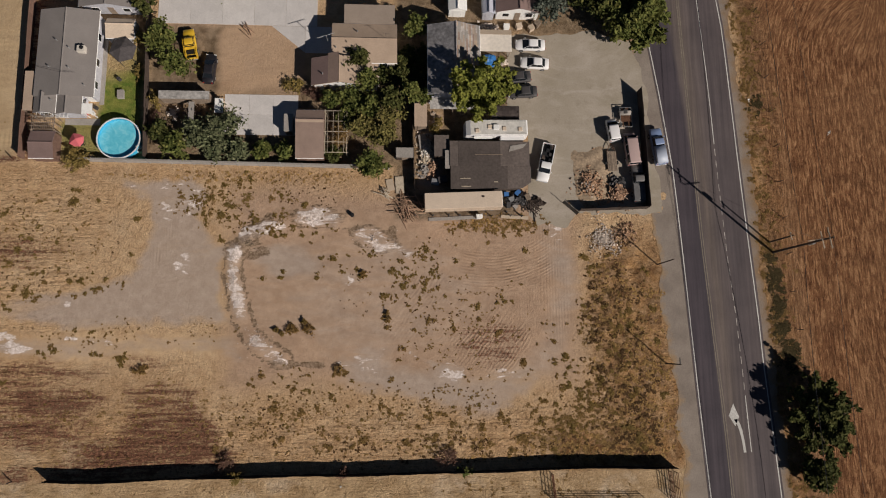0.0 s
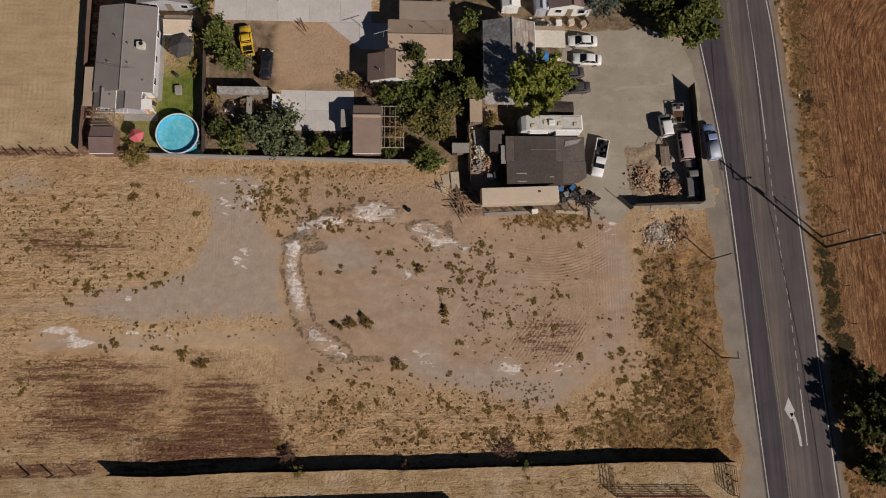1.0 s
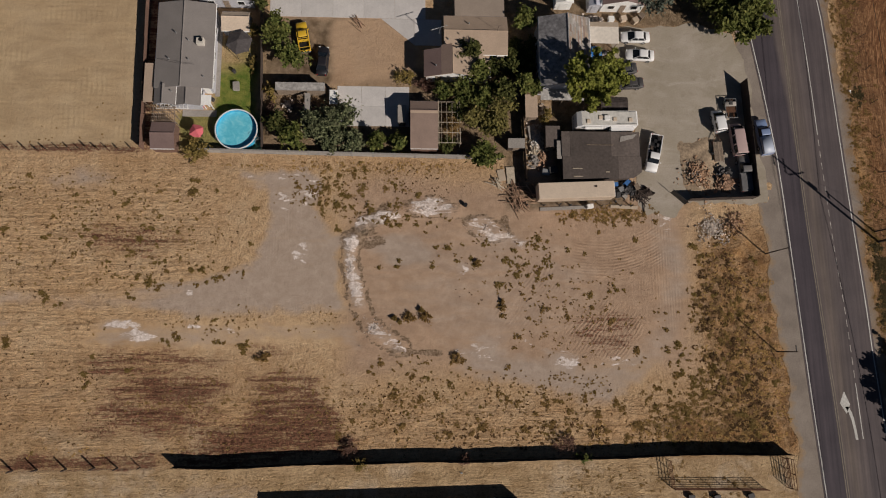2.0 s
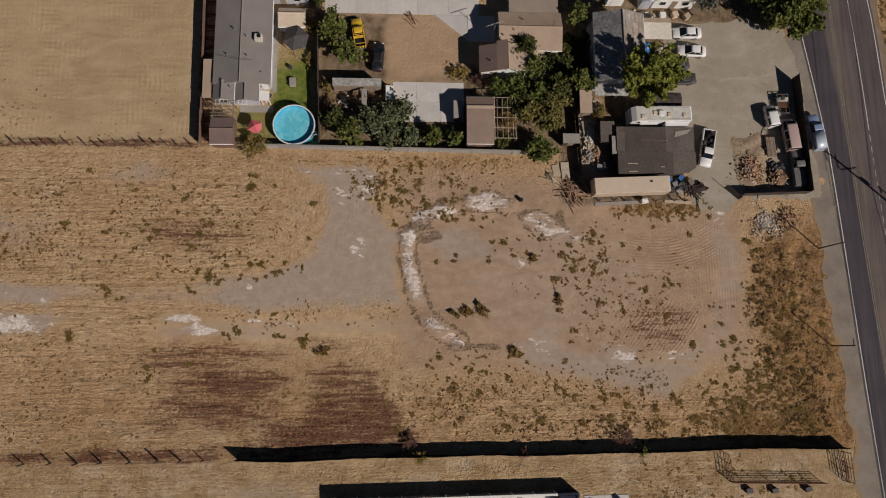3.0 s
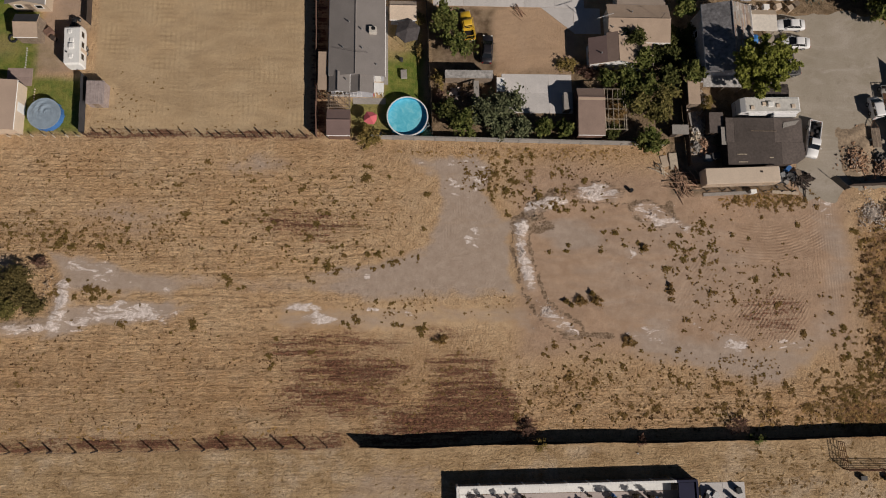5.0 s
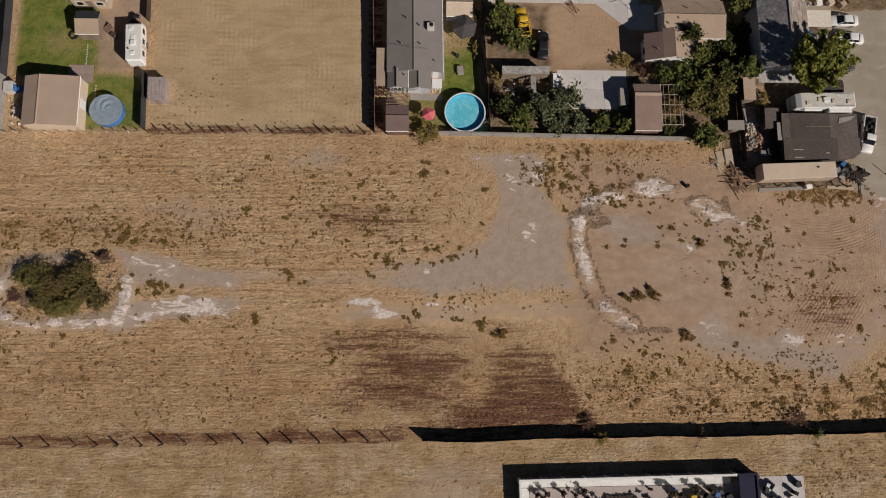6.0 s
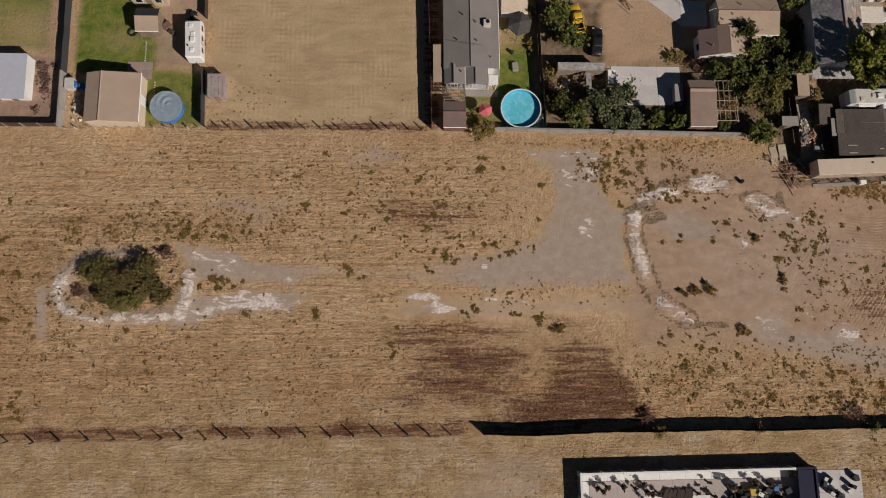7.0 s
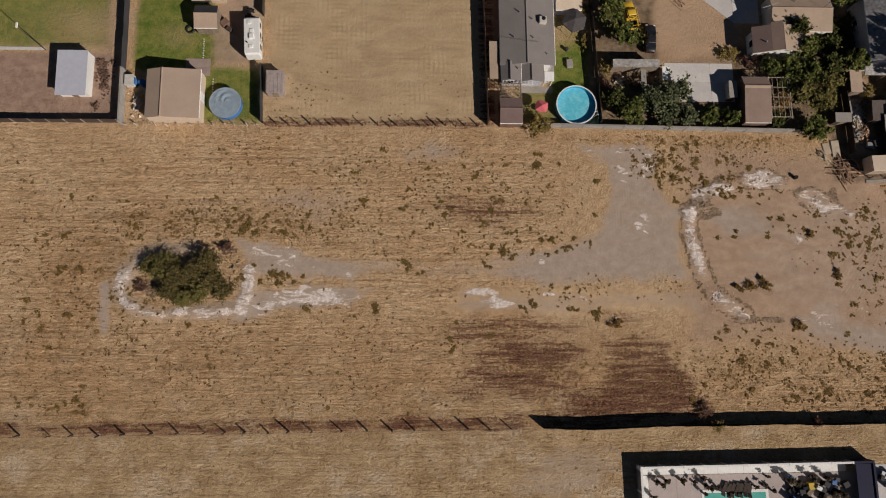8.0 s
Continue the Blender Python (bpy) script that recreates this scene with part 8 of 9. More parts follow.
EAST_TUFTS = [(30.1, -21.7, 0.78), (30.9, -23.4, 0.78), (31.4, -25.0, 0.87), (33.5, -22.1, 1.05), (33.8, -24.2, 0.87), (23.8, -28.7, 0.78), (28.9, -27.5, 0.78), (30.2, -28.0, 0.70), (24.0, -33.2, 0.96), (29.1, -32.9, 1.05), (30.9, -31.3, 0.78), (33.7, -34.6, 0.96), (24.2, -38.8, 1.13), (22.5, -39.2, 0.70), (27.7, -36.1, 1.05), (29.0, -35.7, 0.78), (33.0, -39.4, 1.31), (34.2, -40.6, 1.05), (21.6, -42.3, 1.05), (30.6, -36.9, 0.70), (34.9, -41.8, 1.05), (37.6, -26.4, 0.87), (37.4, -22.1, 0.70), (36.9, -16.2, 0.78), (33.1, -30.5, 0.70), (34.2, -33.7, 0.70), (27.4, -14.0, 1.05), (28.2, -15.7, 0.87), (38.4, -34.6, 0.78), (38.2, -31.3, 0.61)]
weeds("weed_tufts", "olive green weed clumps beside the dug ridge", RIDGE_TUFTS + PAD_TUFTS, M_WEED, 41, 40)
weeds("weed_tufts", "olive brown weed clumps on the bare pad", GATE_TUFTS + SOUTH_TUFTS, M_WEED_BROWN, 42, 40)
weeds("weed_tufts", "olive green weed clumps on the dry field", NORTH_TUFTS + FAR_TUFTS, M_WEED, 43, 40)
weeds("weed_tufts", "dark brown weed clumps on the dry field", WEST_TUFTS + FENCE_TUFTS, M_WEED_BROWN, 44, 40)
weeds("weed_tufts", "dark green weed clumps in the strip beside the road", EAST_TUFTS, M_WEED, 45, 40)
weeds("weed_tufts", "scattered olive green weed tufts on bare earth", green_spots[::2], M_WEED, 31, 34)
weeds("weed_tufts", "scattered brown half-dry weed tufts on bare earth", green_spots[1::2], M_WEED_BROWN, 35, 30)
weeds("dry_weed_tufts", "scattered dry brown weed tufts on bare earth", dry_spots, M_WEED_DRY, 32, 16)
speck_spots = scatter(rnd, 1450, [(-64, -12, 26, 10, 3, 0.1, 0.3), (-92, -14, 26, 4, 2, 0.1, 0.32), (-114, -24, 16, 16, 3, 0.1, 0.32), (-80, -35, 40, 9, 6, 0.08, 0.26), (-80, -6, 46, 5, 3, 0.08, 0.26), (0, -38, 36, 6, 6, 0.1, 0.3), (32, -27, 7, 17, 4, 0.14, 0.4), (3, -19, 14, 9, 1, 0.1, 0.3), (-20, -6, 13, 4.5, 2, 0.1, 0.3)])
weeds("dark_weed_tufts", "small dark withered weed tufts on bare earth", speck_spots, M_WEED_DEAD, 38, 14)
M_STRAW = leafy("straw", (0.42, 0.26, 0.10), (0.58, 0.38, 0.16), 0.3)
straw_spots = scatter(rnd, 900, [(33, -26, 7, 17, 5, 0.22, 0.6), (36, -36, 5, 9, 4, 0.22, 0.6), (22, -41.5, 18, 2.6, 3, 0.2, 0.5), (14, -8.8, 8, 1.6, 1, 0.2, 0.5), (-20, -1.9, 25, 1.1, 1.6, 0.16, 0.4), (-84, -42.6, 46, 1.4, 1.4, 0.16, 0.4)])
weeds("straw_tufts", "dry orange straw tufts among the weeds", straw_spots, M_STRAW, 46, 22)
bark_spots = scatter(rnd, 420, [(32, -26, 6.5, 17, 5, 0.25, 0.75), (34, -38, 6, 7, 3, 0.25, 0.75), (10, -41.5, 26, 2.4, 3, 0.2, 0.5)])
weeds("dark_weed_tufts", "dark withered weed clumps in the strip beside the road", bark_spots, M_WEED_DEAD, 47, 30)
verge = []
for _ in range(420):
    y = rnd.uniform(-60, 34)
    verge.append((float(VERGE_E(y)) + abs(rnd.gauss(1.4, 1.5)), y, rnd.uniform(0.25, 0.7)))
weeds("verge_grass", "dry brown verge grass beside the road", verge, M_WEED_BROWN, 33, 24)
lotw = [(rnd.uniform(-88, -58), rnd.uniform(1, 3.2) if rnd.random() < 0.4 else rnd.uniform(2, 10) * rnd.random() + 1, rnd.uniform(0.08, 0.2)) for _ in range(40)]
lotw += [(rnd.gauss(-83, 2.5), rnd.gauss(5.0, 2.6), rnd.uniform(0.08, 0.22)) for _ in range(34)]
weeds("lot_weeds", "sparse small weeds on the vacant lot", [s for s in lotw if s[1] > 0.7], M_WEED_BROWN, 34, 10)
ditch = []
for cx, cy, rx, ry, k in ((56.9, -17.6, 1.1, 2.4, 60), (57.2, -21.6, 1.3, 2.2, 45), (57.4, -25.2, 1.3, 1.8, 40), (58.4, -28.4, 1.7, 1.6, 45), (56.6, -14.4, 0.9, 1.2, 14), (56.4, 10.5, 1.1, 1.8, 14), (58.5, -31.0, 2.0, 1.6, 18)):
    for _ in range(k):
        ditch.append((cx + rx * rnd.gauss(0, 0.45), cy + ry * rnd.gauss(0, 0.45), rnd.uniform(0.35, 0.8)))
weeds("ditch_weeds", "dark brownish green weeds in the roadside ditch", ditch, M_DITCH, 36, 30)


# ---- heaps, salvage and yard things ----
def heap(name, label, category, x, y, rx, ry, h, count, sizes, material, seed, flat=0.6):
    """Loose broken pieces piled up: too many to count."""
    rnd = random.Random(seed)
    verts, faces = [], []
    for _ in range(count):
        a = rnd.uniform(0, 2 * math.pi)
        d = min(1.5, abs(rnd.gauss(0, 0.62))) * (0.75 + 0.25 * math.sin(3 * a + seed) + 0.2 * math.sin(5 * a + 2 * seed))
        px, py = x + rx * d * math.cos(a), y + ry * d * math.sin(a)
        pz = h * max(0.0, 1 - abs(d) ** 1.6) * rnd.uniform(0.5, 1.0) + 0.05
        s = rnd.uniform(*sizes)
        m = pose(px, py, pz, rnd.uniform(-40, 40), rnd.uniform(-40, 40), rnd.uniform(0, 180))
        n = len(verts)
        sx, sy, sz = s * rnd.uniform(0.7, 1.6), s * rnd.uniform(0.6, 1.1), s * flat * rnd.uniform(0.5, 1.0)
        for cx, cy, cz in ((-1, -1, -1), (1, -1, -1), (1, 1, -1), (-1, 1, -1), (-1, -1, 1), (1, -1, 1), (1, 1, 1), (-1, 1, 1)):
            k = rnd.uniform(0.65, 1.0)
            verts.append(m @ Vector((cx * sx * k / 2, cy * sy * k / 2, cz * sz * k / 2)))
        for f in ((0, 3, 2, 1), (4, 5, 6, 7), (0, 1, 5, 4), (1, 2, 6, 5), (2, 3, 7, 6), (3, 0, 4, 7)):
            faces.append(tuple(n + i for i in f))
    return tagged(sheet(name, verts, faces, material), label, category, kind="stuff")


def mound(name, label, category, x, y, rx, ry, h, material, seed):
    n = 22
    verts, faces = [], []
    for j in range(n + 1):
        for i in range(n + 1):
            u, v = 2 * i / n - 1, 2 * j / n - 1
            px, py = x + rx * u, y + ry * v
            k = max(0.0, 1 - (u * u + v * v) * (1 + 1.6 * rough_noise(np.array([px]), np.array([py]), 2.6, seed + 40)[0])) ** 0.8 * float(max(abs(u), abs(v)) < 0.97)
            verts.append((px, py, h * k * (0.75 + 1.3 * rough_noise(np.array([px]), np.array([py]), 1.6, seed)[0]) - 0.04))
    for j in range(n):
        for i in range(n):
            a = j * (n + 1) + i
            faces.append((a, a + 1, a + n + 2, a + n + 1))
    return tagged(sheet(name, verts, faces, material, smooth=True), label, category)


M_DUG = plain("dug_earth", (0.13, 0.078, 0.056), 0.97, vary=0.35, grain=4, islands=True)
M_SPOIL = plain("heaped_soil", (0.40, 0.30, 0.205), 0.97, vary=0.35, grain=3, stain=1.0)
mound("earth_mound", "heap of tan earth and broken brick", "heap", 29.0, -1.6, 3.4, 5.2, 0.55, M_SPOIL, 3)
heap("brick_rubble", "broken red-brown brick lying on the earth heap", "rubble", 28.9, -2.6, 2.9, 3.6, 0.7, 520, (0.12, 0.42), M_BRICK_DUST, 4)
heap("dark_rubble", "dark broken pieces lying on the earth heap", "rubble", 28.7, -2.4, 2.4, 3.0, 0.6, 80, (0.12, 0.45), M_RUBBLE_DARK, 5)
heap("pale_rubble", "pale broken concrete lying on the earth heap", "rubble", 28.6, -2.8, 2.8, 3.4, 0.7, 90, (0.1, 0.34), M_RUBBLE, 6)
heap("scrap_heap", "heap of broken timber and scrap beside the pickup", "heap", 33.0, -4.0, 2.0, 1.6, 0.9, 160, (0.2, 0.9), M_BRANCH, 7, 0.25)
heap("scrap_metal", "dark scrap metal on the heap", "heap", 32.8, -2.6, 1.8, 1.4, 0.7, 80, (0.2, 0.7), M_METAL_DARK, 8, 0.4)
heap("concrete_rubble", "pale broken concrete dumped by the fence", "rubble", 30.3, -11.2, 2.6, 2.9, 0.35, 900, (0.06, 0.26), M_RUBBLE, 9)
heap("brick_rubble", "scattered brown rubble beyond the concrete", "rubble", 33.8, -10.4, 3.0, 3.0, 0.3, 260, (0.08, 0.32), M_BRICK_DUST, 10)
heap("dark_rubble", "dark broken pieces among the rubble", "rubble", 31.8, -10.6, 3.6, 3.0, 0.2, 45, (0.08, 0.26), M_RUBBLE_DARK, 11)
for k, (x, y, rx, ry, count, big) in enumerate(((-113.2, 7.0, 1.4, 3.2, 100, 0.34), (-114.1, 10.2, 0.9, 0.9, 60, 0.5), (-113.8, 8.6, 0.9, 1.0, 60, 0.5), (-112.3, 10.1, 0.4, 0.4, 16, 0.4), (-113.4, 6.1, 0.9, 0.5, 30, 0.42), (-114.4, 3.2, 0.9, 0.5, 34, 0.5))):
    heap("dug_clods", "dark broken clods of dug earth", "clods", x, y, rx, ry, 0.16, count, (0.12, big), M_DUG, 12 + 40 * k)
M_CLOD = plain("pale_clods", (0.66, 0.575, 0.51), 0.95, vary=0.25, grain=4, islands=True)
for x, y, rx, ry, k, seed in ((-24.6, -17.4, 1.3, 3.8, 110, 14), (-21.2, -26.0, 2.4, 2.0, 120, 15), (-14.0, -8.2, 4.4, 1.3, 90, 16), (-4.6, -11.4, 3.0, 1.3, 80, 18)):
    heap("berm_stones", "pale clods along the dug ridge", "stones", x, y, rx, ry, 0.2, k, (0.05, 0.14), M_CLOD, seed)
heap("ring_stones", "pale clods along the ring of white earth", "stones", -101.0, -28.0, 7.0, 0.8, 0.2, 110, (0.05, 0.14), M_CLOD, 17)
heap("dug_clods", "brown clods of dug earth beside the ridge", "clods", -22.6, -12.0, 2.2, 1.6, 0.25, 110, (0.06, 0.2), M_SPOIL, 19)
heap("dug_clods", "brown clods of dug earth beside the thicket", "clods", -92.8, -21.6, 1.6, 2.6, 0.25, 80, (0.06, 0.2), M_SPOIL, 20)


def stick_pile(label, x, y, r, count, seed, material, length):
    p = thing("timber_pile", label, "timber pile", x, y)
    rnd = random.Random(seed)
    for i in range(count):
        a = rnd.gauss(-50, 28)
        l = length * rnd.uniform(0.5, 1.1)
        cx, cy = rnd.gauss(0, r * 0.4), rnd.gauss(0, r * 0.4)
        dx, dy = math.cos(radians(a)) * l / 2, math.sin(radians(a)) * l / 2
        z = 0.08 + rnd.random() * 0.6
        part("pole", tube([(cx - dx, cy - dy, z * 0.6), (cx, cy, z), (cx + dx, cy + dy, max(0.06, z * 0.4))], rnd.uniform(0.04, 0.09), sides=5), material, p)
    return p


stick_pile("tangled pile of reddish poles and branches", 0.6, -6.2, 2.0, 44, 41, M_BRANCH, 3.4)
stick_pile("short pile of pale posts by the wall", -2.6, -4.3, 0.8, 9, 42, M_WOOD_PALE, 2.6)
stick_pile("grey boards lying behind the trailer", 19.2, -6.2, 1.2, 14, 43, M_WOOD_DARK, 3.4)
stick_pile("scrap timber leaning over the heap", 33.0, -4.2, 1.4, 22, 44, M_WOOD, 2.4)
stick_pile("dead branches at the edge of the dirt yard", -24.0, 21.6, 1.0, 7, 46, M_BRANCH, 2.2)
stick_pile("loose boards in the narrow side yard", 4.2, 2.8, 1.0, 12, 45, M_WOOD_PALE, 2.6)


def crate(label, x, y, w, d, h, material, turn=0.0, name="crate", category="box", z=0.0):
    c = thing(name, label, category, x, y, z, turn)
    part("body", box(-w / 2, w / 2, -d / 2, d / 2, 0, h, bevel=min(w, d, h) * 0.06), material, c)
    part("lid", box(-w / 2 - 0.02, w / 2 + 0.02, -d / 2 - 0.02, d / 2 + 0.02, h + 0.001, h + 0.05, bevel=0.01), material, c)
    return c


def panel_stack(label, x, y, w, d, n, material, turn):
    c = thing("sheet_stack", label, "stack", x, y, 0, turn)
    for i in range(n):
        part("sheet", box(-w / 2 + 0.03 * (i % 3), w / 2 + 0.03 * (i % 2), -d / 2, d / 2, i * 0.06, i * 0.06 + 0.055), material, c)
    return c


def barrel(label, x, y, material, h=0.88, r=0.29):
    c = thing("barrel", label, "barrel", x, y)
    bm = bmesh.new()
    part("drum", disc(0, 0, 0, h, r, bm, 18), material, c)
    part("rim", disc(0, 0, h + 0.001, h + 0.03, r * 0.96, sides=18, r1=r * 0.9), material, c)
    return c


# the strip of salvage west of the tar-paper barn
lean_to("shed", "small brown shed in the salvage strip", "shed", 2.6, 7.4, 1.9, 3.6, 2.0, 2.1, M_SHINGLE_TAN, closed=M_WOOD)
heap("salvage", "loose white and grey salvage on the ground", "salvage", 3.6, 3.0, 1.3, 2.6, 0.45, 240, (0.1, 0.5), M_RUBBLE, 51)
heap("salvage", "loose brown salvage on the ground", "salvage", 4.6, -0.2, 1.6, 2.2, 0.4, 110, (0.12, 0.6), M_BRANCH, 52)
heap("salvage", "white enamel scrap in the salvage strip", "salvage", 3.4, 2.2, 1.1, 2.2, 0.6, 130, (0.08, 0.3), M_DIRTY_WHITE, 58)
heap("salvage", "broken brown boards in the salvage strip", "salvage", 4.9, 3.8, 0.9, 2.6, 0.5, 70, (0.2, 0.9), M_WOOD, 59, 0.15)
heap("salvage", "grey and dark scrap in the salvage strip", "salvage", 3.2, -0.6, 1.3, 1.6, 0.5, 90, (0.1, 0.5), M_CONC_OLD, 60, 0.4)
heap("salvage", "splintered pale timber and plaster in the salvage strip", "salvage", 3.3, 1.2, 1.3, 1.8, 0.4, 150, (0.12, 0.55), M_WOOD_PALE, 64, 0.3)
heap("salvage", "pale scrap beside the brown shed", "salvage", 4.7, 6.4, 0.7, 2.2, 0.4, 70, (0.1, 0.5), M_RUBBLE, 65, 0.4)
panel_stack("stack of grey sheets in the salvage strip", 2.9, 3.8, 1.2, 2.2, 6, M_CONC_OLD, 8)
panel_stack("stack of pale boards in the salvage strip", 5.3, 2.2, 0.7, 2.4, 5, M_WOOD_PALE, -6)
panel_stack("pale plywood sheets lying by the wall", -0.6, -3.0, 1.3, 2.6, 3, M_WOOD_PALE, 4)
panel_stack("pale plywood sheets lying by the wall", -2.0, -3.0, 1.1, 1.8, 2, M_STUCCO_TAN, 12)
lean_to("shed", "low grey-roofed lean-to by the grove", "lean-to", 0.2, 1.6, 2.6, 1.5, 1.6, 1.7, M_CONC_OLD, closed=M_WOOD_DARK)
crate("dark machine chest in the salvage strip", 5.9, -2.3, 1.3, 1.0, 0.9, M_METAL_DARK, 12, "machine", "machine")
crate("grey machine casing in the salvage strip", 4.8, -2.6, 1.1, 0.9, 0.7, M_METAL, -8, "machine", "machine")
barrel("rusty steel barrel beside the barn", 6.3, 1.2, M_RUST)
barrel("blue plastic barrel beside the barn", 6.2, 2.2, M_BLUE)
crate("white chest freezer beside the trailer", 11.4, -7.9, 0.9, 0.6, 0.8, M_WHITE, 4, "freezer", "freezer")
panel_stack("grey boards along the trailer", 7.5, -8.1, 7.5, 0.5, 2, M_CONC_OLD, 3)
panel_stack("pale boards along the trailer", 16.8, -7.9, 4.2, 0.5, 2, M_STUCCO_TAN, -3)
for i, (x, y, m) in enumerate(((15.6, -4.4, M_BLUE), (16.4, -5.2, M_METAL), (17.3, -4.2, M_BLUE), (17.9, -5.6, M_METAL_DARK), (15.9, -6.1, M_METAL_DARK), (18.8, -4.9, M_WOOD), (16.9, -6.3, M_CONC_OLD))):
    crate("scrap casing in the junk beside the trailer", x, y, 0.7 + 0.1 * (i % 3), 0.6 + 0.12 * (i % 2), 0.5 + 0.15 * (i % 3), m, i * 23, "crate", "box")
heap("salvage", "dark tangled scrap beside the trailer", "salvage", 17.4, -5.4, 2.4, 1.4, 0.7, 120, (0.12, 0.6), M_METAL_DARK, 53, 0.4)
heap("salvage", "broken boards beside the trailer", "salvage", 20.3, -5.6, 1.8, 1.0, 0.4, 40, (0.15, 0.8), M_WOOD_DARK, 54, 0.3)
# covered goods by the carport
bt = thing("tarpaulin", "blue tarpaulin over goods beside the carport", "tarpaulin", 13.3, 17.1)
bm = bmesh.new()
rows = [[bm.verts.new((-1.3 + 2.6 * i / 8, -0.95 + 1.9 * j / 6, 1.5 * (1 - (2 * i / 8 - 1) ** 4) * (1 - (2 * j / 6 - 1) ** 4) + 0.06 * math.sin(i * 2.3 + j))) for i in range(9)] for j in range(7)]
for j in range(6):
    for i in range(8):
        bm.faces.new((rows[j][i], rows[j][i + 1], rows[j + 1][i + 1], rows[j + 1][i]))
part("sheet", bm, M_BLUE_TARP, bt)
heap("salvage", "white and grey goods beside the tarpaulin", "salvage", 15.6, 16.9, 1.0, 0.7, 0.5, 60, (0.15, 0.45), M_RUBBLE, 55)
heap("salvage", "scattered household junk behind the carport", "salvage", 13.0, 22.8, 3.6, 0.9, 0.5, 90, (0.15, 0.6), M_RUBBLE, 56)
for i, (x, y, m) in enumerate(((16.3, 22.8, M_WHITE), (18.3, 22.9, M_CREAM), (20.2, 22.6, M_STUCCO_TAN), (21.2, 23.3, M_WOOD))):
    crate("household box outside the mauve-roofed house", x, y, 0.9, 0.8, 0.7 + 0.1 * i, m, i * 15, "crate", "box")


# odd things lying on the ground
barrel("black plastic drum standing on the dry field", -7.6, -7.7, M_BLACK, 0.6, 0.3)
for x, y, k in ((68.0, 6.1, 0.8), (55.2, 11.4, 0.5), (-8.8, -46.4, 0.45)):
    heap("litter", "crumpled white litter on the ground", "litter", x, y, k * 0.5, k * 0.4, 0.12, 7, (0.15 * k, 0.5 * k), M_WHITE, int(abs(x)), 0.3)
lean_to("lean_to", "low dark lean-to against the tar-paper barn", "lean-to", 5.7, 2.6, 2.2, 3.2, 2.0, 2.2, M_TAR_PATCH, closed=M_WOOD_DARK)
# back-yard furniture
def parasol(x, y):
    p = thing("parasol", "coral red garden parasol over a table", "parasol", x, y)
    part("pole", tube([(0, 0, 0), (0, 0, 2.3)], 0.025), M_METAL, p)
    bm = bmesh.new()
    n = 8
    reach = [1.12 if i % 2 == 0 else 0.98 for i in range(n)]
    top = bm.verts.new((0, 0, 2.35))
    rim = [bm.verts.new((k * math.cos(2 * math.pi * i / n + 0.5), k * math.sin(2 * math.pi * i / n + 0.5), 1.95 - 0.1 * (i % 2))) for i, k in enumerate(reach)]
    low = [bm.verts.new((0.98 * k * math.cos(2 * math.pi * i / n + 0.5), 0.98 * k * math.sin(2 * math.pi * i / n + 0.5), 1.83 - 0.1 * (i % 2))) for i, k in enumerate(reach)]
    for i in range(n):
        bm.faces.new((top, rim[i], rim[(i + 1) % n]))
        bm.faces.new((rim[i], low[i], low[(i + 1) % n], rim[(i + 1) % n]))
    part("canopy", bm, M_RED, p)
    t = thing("garden_table", "dark round garden table under the parasol", "table", x, y)
    part("tabletop", disc(0, 0, 0.7, 0.74, 0.5, sides=20), M_WOOD_DARK, t)
    for i in range(4):
        a = math.pi / 4 + i * math.pi / 2
        part("leg", tube([(0.4 * math.cos(a), 0.4 * math.sin(a), 0), (0.3 * math.cos(a), 0.3 * math.sin(a), 0.7)], 0.025), M_METAL_DARK, t)


parasol(-47.2, 2.9)
heap("salvage", "boxes and odds and ends under the grimy shed roof", "salvage", -31.6, 7.4, 3.2, 1.2, 0.6, 120, (0.15, 0.6), M_RUBBLE_DARK, 61)
heap("salvage", "pale odds and ends beside the grimy shed", "salvage", -34.4, 7.6, 1.2, 1.6, 0.5, 60, (0.12, 0.45), M_RUBBLE, 62)
heap("salvage", "pale loose things on the worn roof edge side of the house", "salvage", 12.2, 13.6, 0.7, 2.4, 0.5, 70, (0.12, 0.4), M_RUBBLE, 63)


def gazebo(x, y, r):
    g = thing("gazebo", "dark grey hexagonal garden gazebo", "gazebo", x, y)
    n = 6
    bm = bmesh.new()
    ring = lambda k, z: [bm.verts.new((r * k * math.cos(2 * math.pi * i / n + 0.3), r * k * math.sin(2 * math.pi * i / n + 0.3), z)) for i in range(n)]
    low, edge, mid, top = ring(1.0, 1.85), ring(1.0, 2.05), ring(0.35, 2.5), ring(0.08, 2.7)
    for a, b in ((low, edge), (edge, mid), (mid, top)):
        for i in range(n):
            bm.faces.new((a[i], a[(i + 1) % n], b[(i + 1) % n], b[i]))
    bm.faces.new(top)
    part("canopy", bm, M_CANOPY, g)
    for i in range(n):
        a = 2 * math.pi * i / n + 0.3
        part("post", tube([(0.95 * r * math.cos(a), 0.95 * r * math.sin(a), 0), (0.95 * r * math.cos(a), 0.95 * r * math.sin(a), 2.0)], 0.035), M_METAL_DARK, g)


